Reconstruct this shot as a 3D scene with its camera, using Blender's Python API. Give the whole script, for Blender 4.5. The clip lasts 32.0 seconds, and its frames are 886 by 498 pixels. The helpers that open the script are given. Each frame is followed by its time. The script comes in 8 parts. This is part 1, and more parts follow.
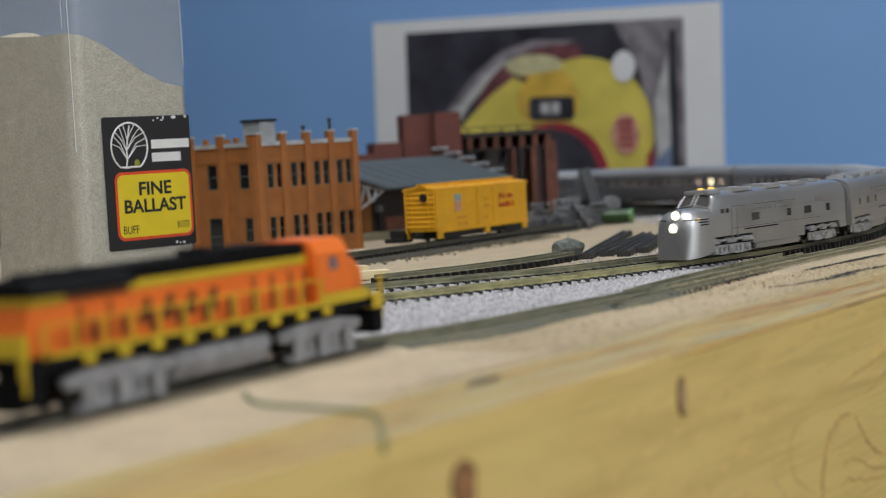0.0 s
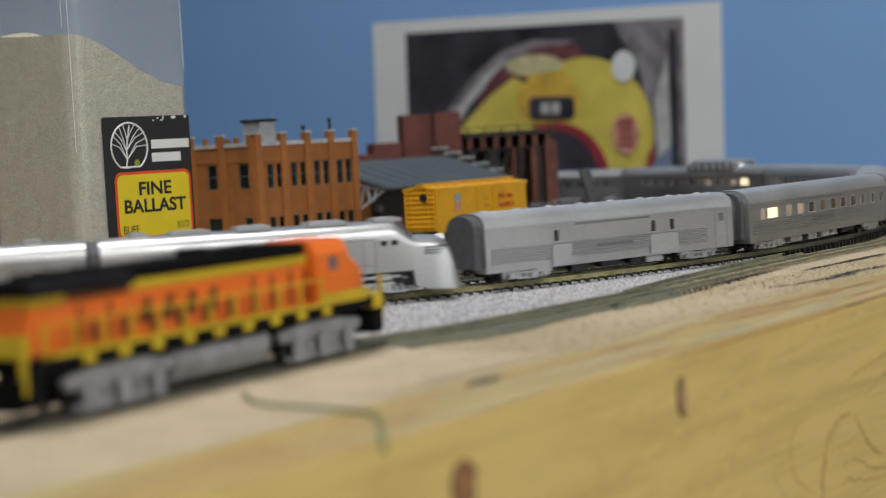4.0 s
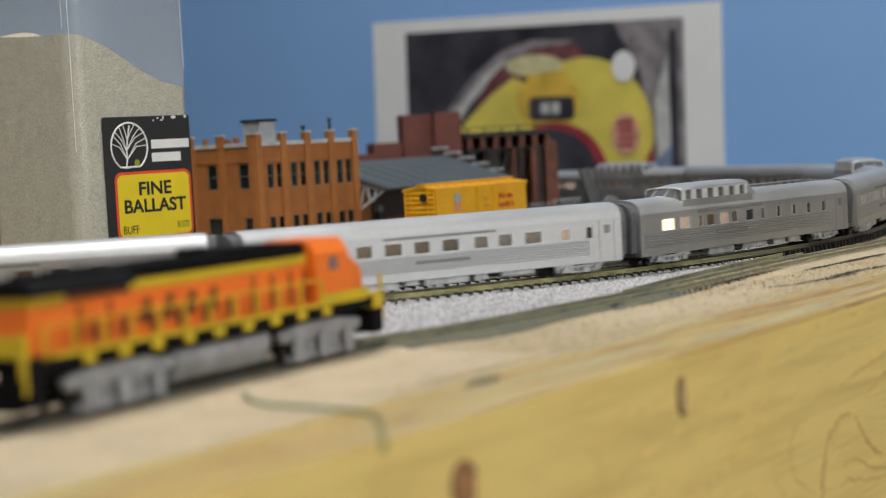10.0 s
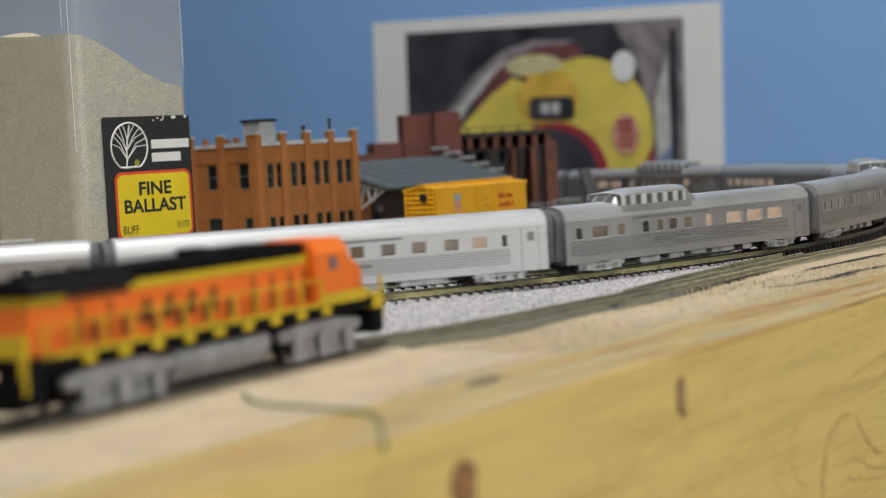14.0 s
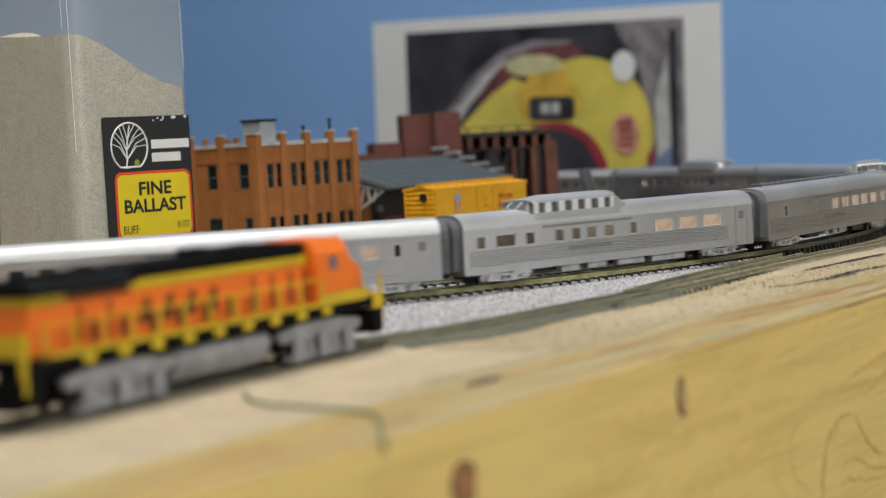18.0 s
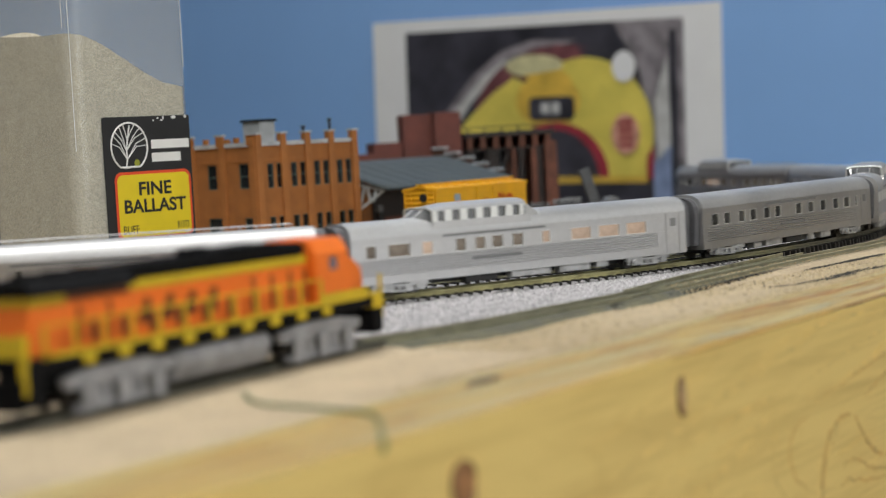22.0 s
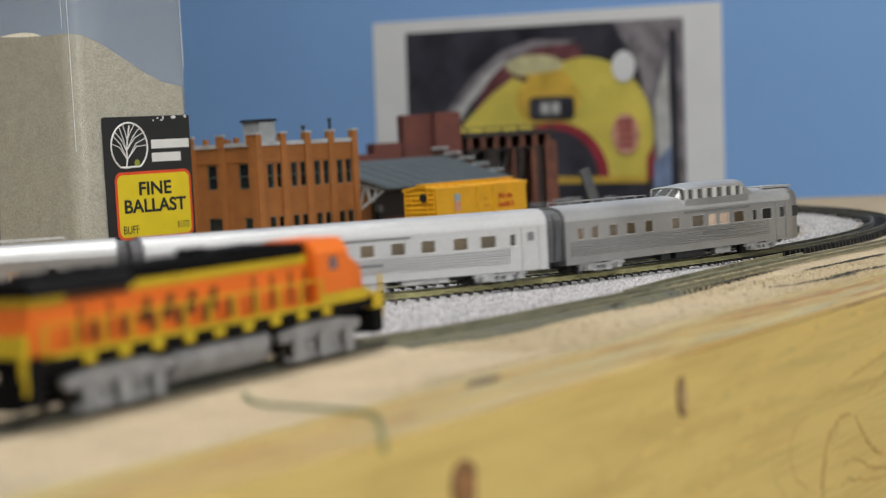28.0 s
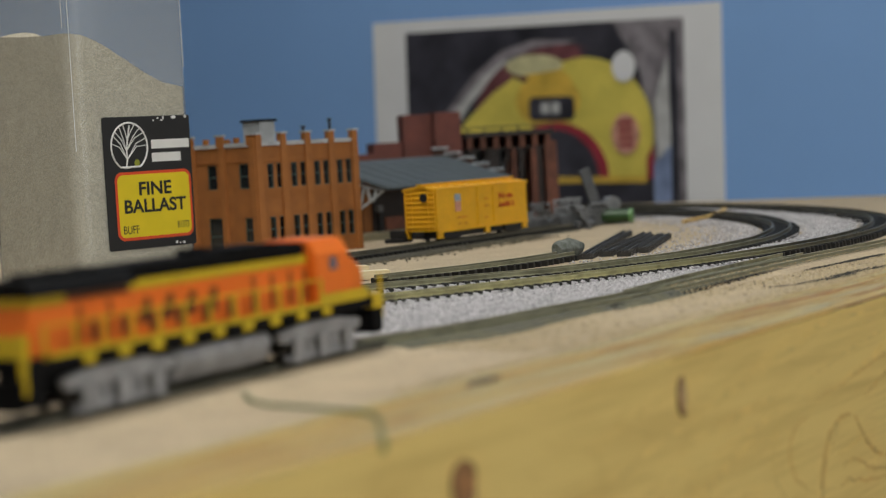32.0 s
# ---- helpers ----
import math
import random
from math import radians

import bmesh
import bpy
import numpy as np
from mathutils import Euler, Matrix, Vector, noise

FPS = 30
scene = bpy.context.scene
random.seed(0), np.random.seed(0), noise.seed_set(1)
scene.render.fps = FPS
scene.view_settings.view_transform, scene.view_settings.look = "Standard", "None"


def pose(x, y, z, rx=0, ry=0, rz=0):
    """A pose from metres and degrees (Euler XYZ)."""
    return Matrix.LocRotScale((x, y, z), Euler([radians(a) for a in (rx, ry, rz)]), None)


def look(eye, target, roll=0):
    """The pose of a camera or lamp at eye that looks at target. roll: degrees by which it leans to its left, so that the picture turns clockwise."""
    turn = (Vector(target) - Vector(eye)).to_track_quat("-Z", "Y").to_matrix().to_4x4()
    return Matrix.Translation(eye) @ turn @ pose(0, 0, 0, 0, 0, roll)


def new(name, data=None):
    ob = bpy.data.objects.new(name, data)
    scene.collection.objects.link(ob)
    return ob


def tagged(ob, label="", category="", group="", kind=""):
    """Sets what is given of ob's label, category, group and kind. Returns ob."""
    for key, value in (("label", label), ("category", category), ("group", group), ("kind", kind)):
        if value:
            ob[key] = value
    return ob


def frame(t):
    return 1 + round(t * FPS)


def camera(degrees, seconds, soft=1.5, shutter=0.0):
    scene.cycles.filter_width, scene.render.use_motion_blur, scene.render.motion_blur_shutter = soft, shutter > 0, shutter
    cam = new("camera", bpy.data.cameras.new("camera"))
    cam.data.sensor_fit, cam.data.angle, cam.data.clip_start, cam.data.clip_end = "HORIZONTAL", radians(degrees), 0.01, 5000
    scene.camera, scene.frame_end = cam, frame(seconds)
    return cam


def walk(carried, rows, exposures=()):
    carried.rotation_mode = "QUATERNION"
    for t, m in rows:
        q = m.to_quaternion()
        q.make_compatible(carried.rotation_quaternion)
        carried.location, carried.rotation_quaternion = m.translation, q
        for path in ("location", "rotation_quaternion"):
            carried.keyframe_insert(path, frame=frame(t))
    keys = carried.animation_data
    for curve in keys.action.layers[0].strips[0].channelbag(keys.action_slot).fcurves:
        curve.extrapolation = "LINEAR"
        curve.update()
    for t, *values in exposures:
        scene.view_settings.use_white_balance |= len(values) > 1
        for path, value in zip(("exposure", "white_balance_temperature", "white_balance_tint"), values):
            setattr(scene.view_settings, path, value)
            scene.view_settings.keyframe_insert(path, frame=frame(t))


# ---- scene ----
EYE = Vector((0, 0, 0.0572))
PITCH, LEAN = 3.24, -3.2
cam = camera(26.5, 32.0, soft=0.6, shutter=0.5)
CAM_POSE = look(EYE, EYE + Vector((0, math.cos(radians(PITCH)), -math.sin(radians(PITCH)))), LEAN)
walk(cam, [(0.0, CAM_POSE), (32.0, CAM_POSE)], [(0.0, 0.07, 6250, 9), (1.6, 0.06, 6270, 9), (3.0, -0.02, 6420, 8), (3.5, 0.0, 6430, 8), (6.0, 0.20, 6500, 7), (9.0, 0.26, 6600, 7), (29.0, 0.27, 6650, 8), (30.5, 0.15, 6700, 8), (31.7, 0.0, 6750, 7), (32.0, -0.12, 6750, 7)])
cam.data.dof.use_dof = True
cam.data.dof.focus_distance = 0.80
cam.data.dof.aperture_fstop = 12.5

# ---- light: ceiling troffers added out of view, and a daylit window across the room ----
FLOOR_Z, CEIL_Z = -1.05, 1.45
U = Vector((0.533, 0.846, 0)).normalized()      # along the table's front edge, away from the camera
N = Vector((0.846, -0.533, 0)).normalized()     # out of the table's front edge
YAW = math.degrees(math.atan2(U.y, U.x))
EDGE_N, TABLE_U, WALL_U = -0.2045, 1.362, 1.70  # table front face, its far end, blue wall
world = bpy.data.worlds.new("world")
scene.world = world
world.use_nodes = True
world.node_tree.nodes["Background"].inputs[0].default_value = (0.6, 0.7, 0.8, 1)
world.node_tree.nodes["Background"].inputs[1].default_value = 0.05


def room(u, n, z):
    """A point by its place along the table, out of its edge, and its height."""
    p = U * u + N * n
    return Vector((p.x, p.y, z))


# third, weak lamp is a fill added behind the camera
LAMPS = [(0.36, -0.55, 13.5), (-0.22, 1.00, 15.8), (-1.30, 1.00, 1.2)]
for lu, ln, watts in LAMPS:
    data = bpy.data.lights.new("ceiling_lamp", "AREA")
    data.shape, data.size, data.size_y = "RECTANGLE", 1.15, 0.22
    data.energy, data.color = watts, (0.975, 0.985, 0.985)
    ob = new("ceiling_lamp", data)
    p = room(lu, ln, CEIL_Z - 0.075)
    ob.matrix_world = Matrix.Translation(p) @ pose(0, 0, 0, 0, 0, YAW)

WIN = (-0.45, 1.55, -0.15, 1.25)                # window in the east wall: along u, and its heights
EAST_N = 2.2
data = bpy.data.lights.new("window_daylight", "AREA")
data.shape, data.size, data.size_y = "RECTANGLE", WIN[1] - WIN[0] - 0.1, WIN[3] - WIN[2] - 0.1
data.energy, data.color = 15.0, (0.965, 0.98, 0.985)
ob = new("window_daylight", data)
p = room((WIN[0] + WIN[1]) / 2, EAST_N + 0.02, (WIN[2] + WIN[3]) / 2)
ob.matrix_world = look(p, p - N)


# ---- materials ----
def material(name, color, rough=0.6, metal=0.0, vary=0.0, scale=60.0, bump=0.0, bump_scale=400.0, color2=None,
             emit=None, emit_strength=0.0, spec=0.5, island=0.0, objvary=0.0, stretch=None, fine=0.0):
    """A surface with variation at two scales, in metres of the thing's own space."""
    m = bpy.data.materials.new(name)
    m.use_nodes = True
    nt = m.node_tree
    b = nt.nodes["Principled BSDF"]
    b.inputs["Roughness"].default_value = rough
    b.inputs["Metallic"].default_value = metal
    b.inputs["Specular IOR Level"].default_value = spec
    b.inputs["Base Color"].default_value = (*color, 1)
    tc = nt.nodes.new("ShaderNodeTexCoord")
    src = tc.outputs["Object"]
    if stretch:
        mp = nt.nodes.new("ShaderNodeMapping")
        mp.inputs["Scale"].default_value = stretch
        nt.links.new(src, mp.inputs["Vector"])
        src = mp.outputs["Vector"]
    col = None
    if vary or color2:
        n1 = nt.nodes.new("ShaderNodeTexNoise")
        n1.inputs["Scale"].default_value = scale
        n1.inputs["Detail"].default_value = 6
        nt.links.new(src, n1.inputs["Vector"])
        r = nt.nodes.new("ShaderNodeValToRGB")
        r.color_ramp.elements[0].position, r.color_ramp.elements[1].position = 0.32, 0.68
        c2 = color2 or tuple(max(0, c * (1 - vary)) for c in color)
        c1 = color if color2 else tuple(min(1, c * (1 + vary * 0.6)) for c in color)
        r.color_ramp.elements[0].color, r.color_ramp.elements[1].color = (*c2, 1), (*c1, 1)
        nt.links.new(n1.outputs["Fac"], r.inputs["Fac"])
        col = r.outputs["Color"]
        ra = nt.nodes.new("ShaderNodeMapRange")
        ra.inputs["To Min"].default_value, ra.inputs["To Max"].default_value = max(0.03, rough - 0.12), min(1, rough + 0.12)
        nt.links.new(n1.outputs["Fac"], ra.inputs["Value"])
        nt.links.new(ra.outputs["Result"], b.inputs["Roughness"])
    if fine:
        n3 = nt.nodes.new("ShaderNodeTexNoise")
        n3.inputs["Scale"].default_value = scale * 14
        n3.inputs["Detail"].default_value = 3
        nt.links.new(src, n3.inputs["Vector"])
        mx = nt.nodes.new("ShaderNodeMapRange")
        mx.inputs["From Min"].default_value, mx.inputs["From Max"].default_value = 0.3, 0.7
        mx.inputs["To Min"].default_value, mx.inputs["To Max"].default_value = 1 - fine, 1 + fine
        nt.links.new(n3.outputs["Fac"], mx.inputs["Value"])
        hs = nt.nodes.new("ShaderNodeHueSaturation")
        if col:
            nt.links.new(col, hs.inputs["Color"])
        else:
            hs.inputs["Color"].default_value = (*color, 1)
        nt.links.new(mx.outputs["Result"], hs.inputs["Value"])
        col = hs.outputs["Color"]
    if island or objvary:
        if island:
            g = nt.nodes.new("ShaderNodeNewGeometry")
            rnd, amount = g.outputs["Random Per Island"], island
        else:
            g = nt.nodes.new("ShaderNodeObjectInfo")
            rnd, amount = g.outputs["Random"], objvary
        mr = nt.nodes.new("ShaderNodeMapRange")
        mr.inputs["To Min"].default_value, mr.inputs["To Max"].default_value = 1 - amount, 1 + amount
        nt.links.new(rnd, mr.inputs["Value"])
        hs = nt.nodes.new("ShaderNodeHueSaturation")
        if col:
            nt.links.new(col, hs.inputs["Color"])
        else:
            hs.inputs["Color"].default_value = (*color, 1)
        nt.links.new(mr.outputs["Result"], hs.inputs["Value"])
        col = hs.outputs["Color"]
    if col:
        nt.links.new(col, b.inputs["Base Color"])
    if bump:
        n2 = nt.nodes.new("ShaderNodeTexNoise")
        n2.inputs["Scale"].default_value = bump_scale
        n2.inputs["Detail"].default_value = 5
        nt.links.new(src, n2.inputs["Vector"])
        bp = nt.nodes.new("ShaderNodeBump")
        bp.inputs["Strength"].default_value = bump
        bp.inputs["Distance"].default_value = 0.0006
        nt.links.new(n2.outputs["Fac"], bp.inputs["Height"])
        nt.links.new(bp.outputs["Normal"], b.inputs["Normal"])
    if emit:
        b.inputs["Emission Color"].default_value = (*emit, 1)
        b.inputs["Emission Strength"].default_value = emit_strength
    return m


def wood_material(name, light, dark, rings=0.5):
    """Sawn pine: long grain along local x, growth rings, a few resin streaks."""
    m = bpy.data.materials.new(name)
    m.use_nodes = True
    nt = m.node_tree
    b = nt.nodes["Principled BSDF"]
    b.inputs["Roughness"].default_value = 0.42
    tc = nt.nodes.new("ShaderNodeTexCoord")
    mp = nt.nodes.new("ShaderNodeMapping")
    mp.inputs["Scale"].default_value = (1.0, 7.0, 7.0)
    nt.links.new(tc.outputs["Object"], mp.inputs["Vector"])
    warp = nt.nodes.new("ShaderNodeTexNoise")
    warp.inputs["Scale"].default_value, warp.inputs["Detail"].default_value = 4.0, 2.5
    nt.links.new(mp.outputs["Vector"], warp.inputs["Vector"])
    mul = nt.nodes.new("ShaderNodeMath")
    mul.operation = "MULTIPLY"
    mul.inputs[1].default_value = 95.0
    nt.links.new(warp.outputs["Fac"], mul.inputs[0])
    sn = nt.nodes.new("ShaderNodeMath")
    sn.operation = "SINE"
    nt.links.new(mul.outputs[0], sn.inputs[0])
    pw = nt.nodes.new("ShaderNodeMapRange")
    pw.inputs["From Min"].default_value, pw.inputs["From Max"].default_value = 0.80, 1.0
    pw.inputs["To Min"].default_value, pw.inputs["To Max"].default_value = 0.0, rings
    nt.links.new(sn.outputs[0], pw.inputs["Value"])
    mp2 = nt.nodes.new("ShaderNodeMapping")
    mp2.inputs["Scale"].default_value = (6.0, 300.0, 300.0)
    nt.links.new(tc.outputs["Object"], mp2.inputs["Vector"])
    gr = nt.nodes.new("ShaderNodeTexNoise")
    gr.inputs["Scale"].default_value, gr.inputs["Detail"].default_value = 4.0, 4
    nt.links.new(mp2.outputs["Vector"], gr.inputs["Vector"])
    g2 = nt.nodes.new("ShaderNodeMapRange")
    g2.inputs["To Min"].default_value, g2.inputs["To Max"].default_value = -0.25, 0.45
    nt.links.new(gr.outputs["Fac"], g2.inputs["Value"])
    mp4 = nt.nodes.new("ShaderNodeMapping")                     # broad soft streaks
    mp4.inputs["Scale"].default_value = (5.0, 60.0, 60.0)
    nt.links.new(tc.outputs["Object"], mp4.inputs["Vector"])
    st = nt.nodes.new("ShaderNodeTexNoise")
    st.inputs["Scale"].default_value, st.inputs["Detail"].default_value = 2.2, 5
    nt.links.new(mp4.outputs["Vector"], st.inputs["Vector"])
    s2 = nt.nodes.new("ShaderNodeMapRange")
    s2.inputs["From Min"].default_value, s2.inputs["From Max"].default_value = 0.35, 0.70
    s2.inputs["To Min"].default_value, s2.inputs["To Max"].default_value = -0.22, 0.26
    nt.links.new(st.outputs["Fac"], s2.inputs["Value"])
    pre = nt.nodes.new("ShaderNodeMath")
    pre.operation = "ADD"
    nt.links.new(pw.outputs["Result"], pre.inputs[0])
    nt.links.new(s2.outputs["Result"], pre.inputs[1])
    add = nt.nodes.new("ShaderNodeMath")
    add.operation, add.use_clamp = "ADD", True
    nt.links.new(pre.outputs[0], add.inputs[0])
    nt.links.new(g2.outputs["Result"], add.inputs[1])
    mix = nt.nodes.new("ShaderNodeMix")
    mix.data_type = "RGBA"
    mix.inputs["A"].default_value, mix.inputs["B"].default_value = (*light, 1), (*dark, 1)
    nt.links.new(add.outputs[0], mix.inputs["Factor"])
    nt.links.new(mix.outputs["Result"], b.inputs["Base Color"])
    bp = nt.nodes.new("ShaderNodeBump")
    bp.inputs["Strength"].default_value, bp.inputs["Distance"].default_value = 0.25, 0.0004
    nt.links.new(gr.outputs["Fac"], bp.inputs["Height"])
    nt.links.new(bp.outputs["Normal"], b.inputs["Normal"])
    return m


def banded_pine(name):
    """The flat-sawn top of the edge board: long grey-green, tan and orange bands running out at a slant."""
    m = bpy.data.materials.new(name)
    m.use_nodes = True
    nt = m.node_tree
    b = nt.nodes["Principled BSDF"]
    b.inputs["Roughness"].default_value = 0.5
    tc, mp = nt.nodes.new("ShaderNodeTexCoord"), nt.nodes.new("ShaderNodeMapping")
    mp.inputs["Rotation"].default_value = (0, 0, radians(5))
    mp.inputs["Scale"].default_value = (2.6, 62.0, 1.0)
    nt.links.new(tc.outputs["Object"], mp.inputs["Vector"])
    band, grain = nt.nodes.new("ShaderNodeTexNoise"), nt.nodes.new("ShaderNodeTexNoise")
    band.inputs["Scale"].default_value, band.inputs["Detail"].default_value, band.inputs["Distortion"].default_value = 1.6, 4.0, 0.5
    grain.inputs["Scale"].default_value, grain.inputs["Detail"].default_value = 5.5, 4.0
    nt.links.new(mp.outputs["Vector"], band.inputs["Vector"])
    nt.links.new(mp.outputs["Vector"], grain.inputs["Vector"])
    ramp = nt.nodes.new("ShaderNodeValToRGB")
    stops = ((0.30, (0.40, 0.355, 0.195)), (0.40, (0.50, 0.40, 0.15)), (0.46, (0.37, 0.335, 0.195)), (0.52, (0.50, 0.385, 0.13)), (0.565, (0.36, 0.20, 0.05)), (0.60, (0.48, 0.35, 0.135)), (0.70, (0.37, 0.335, 0.195)))
    ramp.color_ramp.elements[0].position, ramp.color_ramp.elements[0].color = stops[0][0], (*stops[0][1], 1)
    ramp.color_ramp.elements[1].position, ramp.color_ramp.elements[1].color = stops[-1][0], (*stops[-1][1], 1)
    for p, c in stops[1:-1]:
        ramp.color_ramp.elements.new(p).color = (*c, 1)
    nt.links.new(band.outputs["Fac"], ramp.inputs["Fac"])
    mr, hs = nt.nodes.new("ShaderNodeMapRange"), nt.nodes.new("ShaderNodeHueSaturation")
    mr.inputs["To Min"].default_value, mr.inputs["To Max"].default_value = 0.50, 1.40
    nt.links.new(grain.outputs["Fac"], mr.inputs["Value"])
    nt.links.new(mr.outputs["Result"], hs.inputs["Value"])
    nt.links.new(ramp.outputs["Color"], hs.inputs["Color"])
    ring, sine, edge, dark = (nt.nodes.new(k) for k in ("ShaderNodeMath", "ShaderNodeMath", "ShaderNodeMapRange", "ShaderNodeMix"))
    ring.operation, ring.inputs[1].default_value, sine.operation = "MULTIPLY", 105.0, "SINE"      # fine late-wood lines
    nt.links.new(band.outputs["Fac"], ring.inputs[0])
    nt.links.new(ring.outputs[0], sine.inputs[0])
    edge.inputs["From Min"].default_value, edge.inputs["From Max"].default_value, edge.inputs["To Max"].default_value = 0.78, 1.0, 0.85
    nt.links.new(sine.outputs[0], edge.inputs["Value"])
    dark.data_type = "RGBA"
    dark.inputs["B"].default_value = (0.24, 0.135, 0.045, 1)
    nt.links.new(edge.outputs["Result"], dark.inputs["Factor"])
    nt.links.new(hs.outputs["Color"], dark.inputs["A"])
    nt.links.new(dark.outputs["Result"], b.inputs["Base Color"])
    return m


def clear_plastic(name, tint, gloss_rough=0.08, haze=0.2):
    m = bpy.data.materials.new(name)
    m.use_nodes = True
    nt = m.node_tree
    nt.nodes.remove(nt.nodes["Principled BSDF"])
    out = nt.nodes["Material Output"]
    tr, gl = nt.nodes.new("ShaderNodeBsdfTransparent"), nt.nodes.new("ShaderNodeBsdfGlossy")
    tr.inputs["Color"].default_value = (*tint, 1)
    gl.inputs["Roughness"].default_value = gloss_rough
    mx = nt.nodes.new("ShaderNodeMixShader")
    mx.inputs[0].default_value = 0.035
    df, hz = nt.nodes.new("ShaderNodeBsdfDiffuse"), nt.nodes.new("ShaderNodeMixShader")
    df.inputs["Color"].default_value = (0.64, 0.68, 0.72, 1)
    hz.inputs[0].default_value = haze
    nt.links.new(tr.outputs[0], hz.inputs[1])
    nt.links.new(df.outputs[0], hz.inputs[2])
    nt.links.new(hz.outputs[0], mx.inputs[1])
    nt.links.new(gl.outputs[0], mx.inputs[2])
    nt.links.new(mx.outputs[0], out.inputs["Surface"])
    return m


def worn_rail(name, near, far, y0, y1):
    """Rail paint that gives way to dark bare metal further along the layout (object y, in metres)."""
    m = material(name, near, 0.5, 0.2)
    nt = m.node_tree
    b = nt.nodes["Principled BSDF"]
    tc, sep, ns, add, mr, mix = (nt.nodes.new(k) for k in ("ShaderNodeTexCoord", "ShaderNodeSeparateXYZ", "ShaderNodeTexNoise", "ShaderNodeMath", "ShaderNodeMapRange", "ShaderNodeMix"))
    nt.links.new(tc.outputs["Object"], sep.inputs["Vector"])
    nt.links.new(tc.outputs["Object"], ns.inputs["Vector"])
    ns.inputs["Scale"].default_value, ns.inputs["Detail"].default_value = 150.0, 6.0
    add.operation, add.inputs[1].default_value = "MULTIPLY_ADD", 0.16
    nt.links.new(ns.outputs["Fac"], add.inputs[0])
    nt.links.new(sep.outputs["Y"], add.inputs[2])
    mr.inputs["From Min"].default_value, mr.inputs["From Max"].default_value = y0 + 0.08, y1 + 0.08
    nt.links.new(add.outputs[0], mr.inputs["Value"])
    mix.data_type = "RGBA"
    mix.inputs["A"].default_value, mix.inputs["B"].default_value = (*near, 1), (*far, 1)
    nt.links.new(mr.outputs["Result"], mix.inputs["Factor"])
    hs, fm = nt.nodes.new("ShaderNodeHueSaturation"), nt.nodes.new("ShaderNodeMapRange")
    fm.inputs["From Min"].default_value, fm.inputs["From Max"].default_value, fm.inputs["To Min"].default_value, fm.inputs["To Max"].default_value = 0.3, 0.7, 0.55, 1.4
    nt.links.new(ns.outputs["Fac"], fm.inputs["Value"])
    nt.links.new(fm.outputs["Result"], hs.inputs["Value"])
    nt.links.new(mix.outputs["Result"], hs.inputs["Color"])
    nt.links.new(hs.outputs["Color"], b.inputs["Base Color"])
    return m


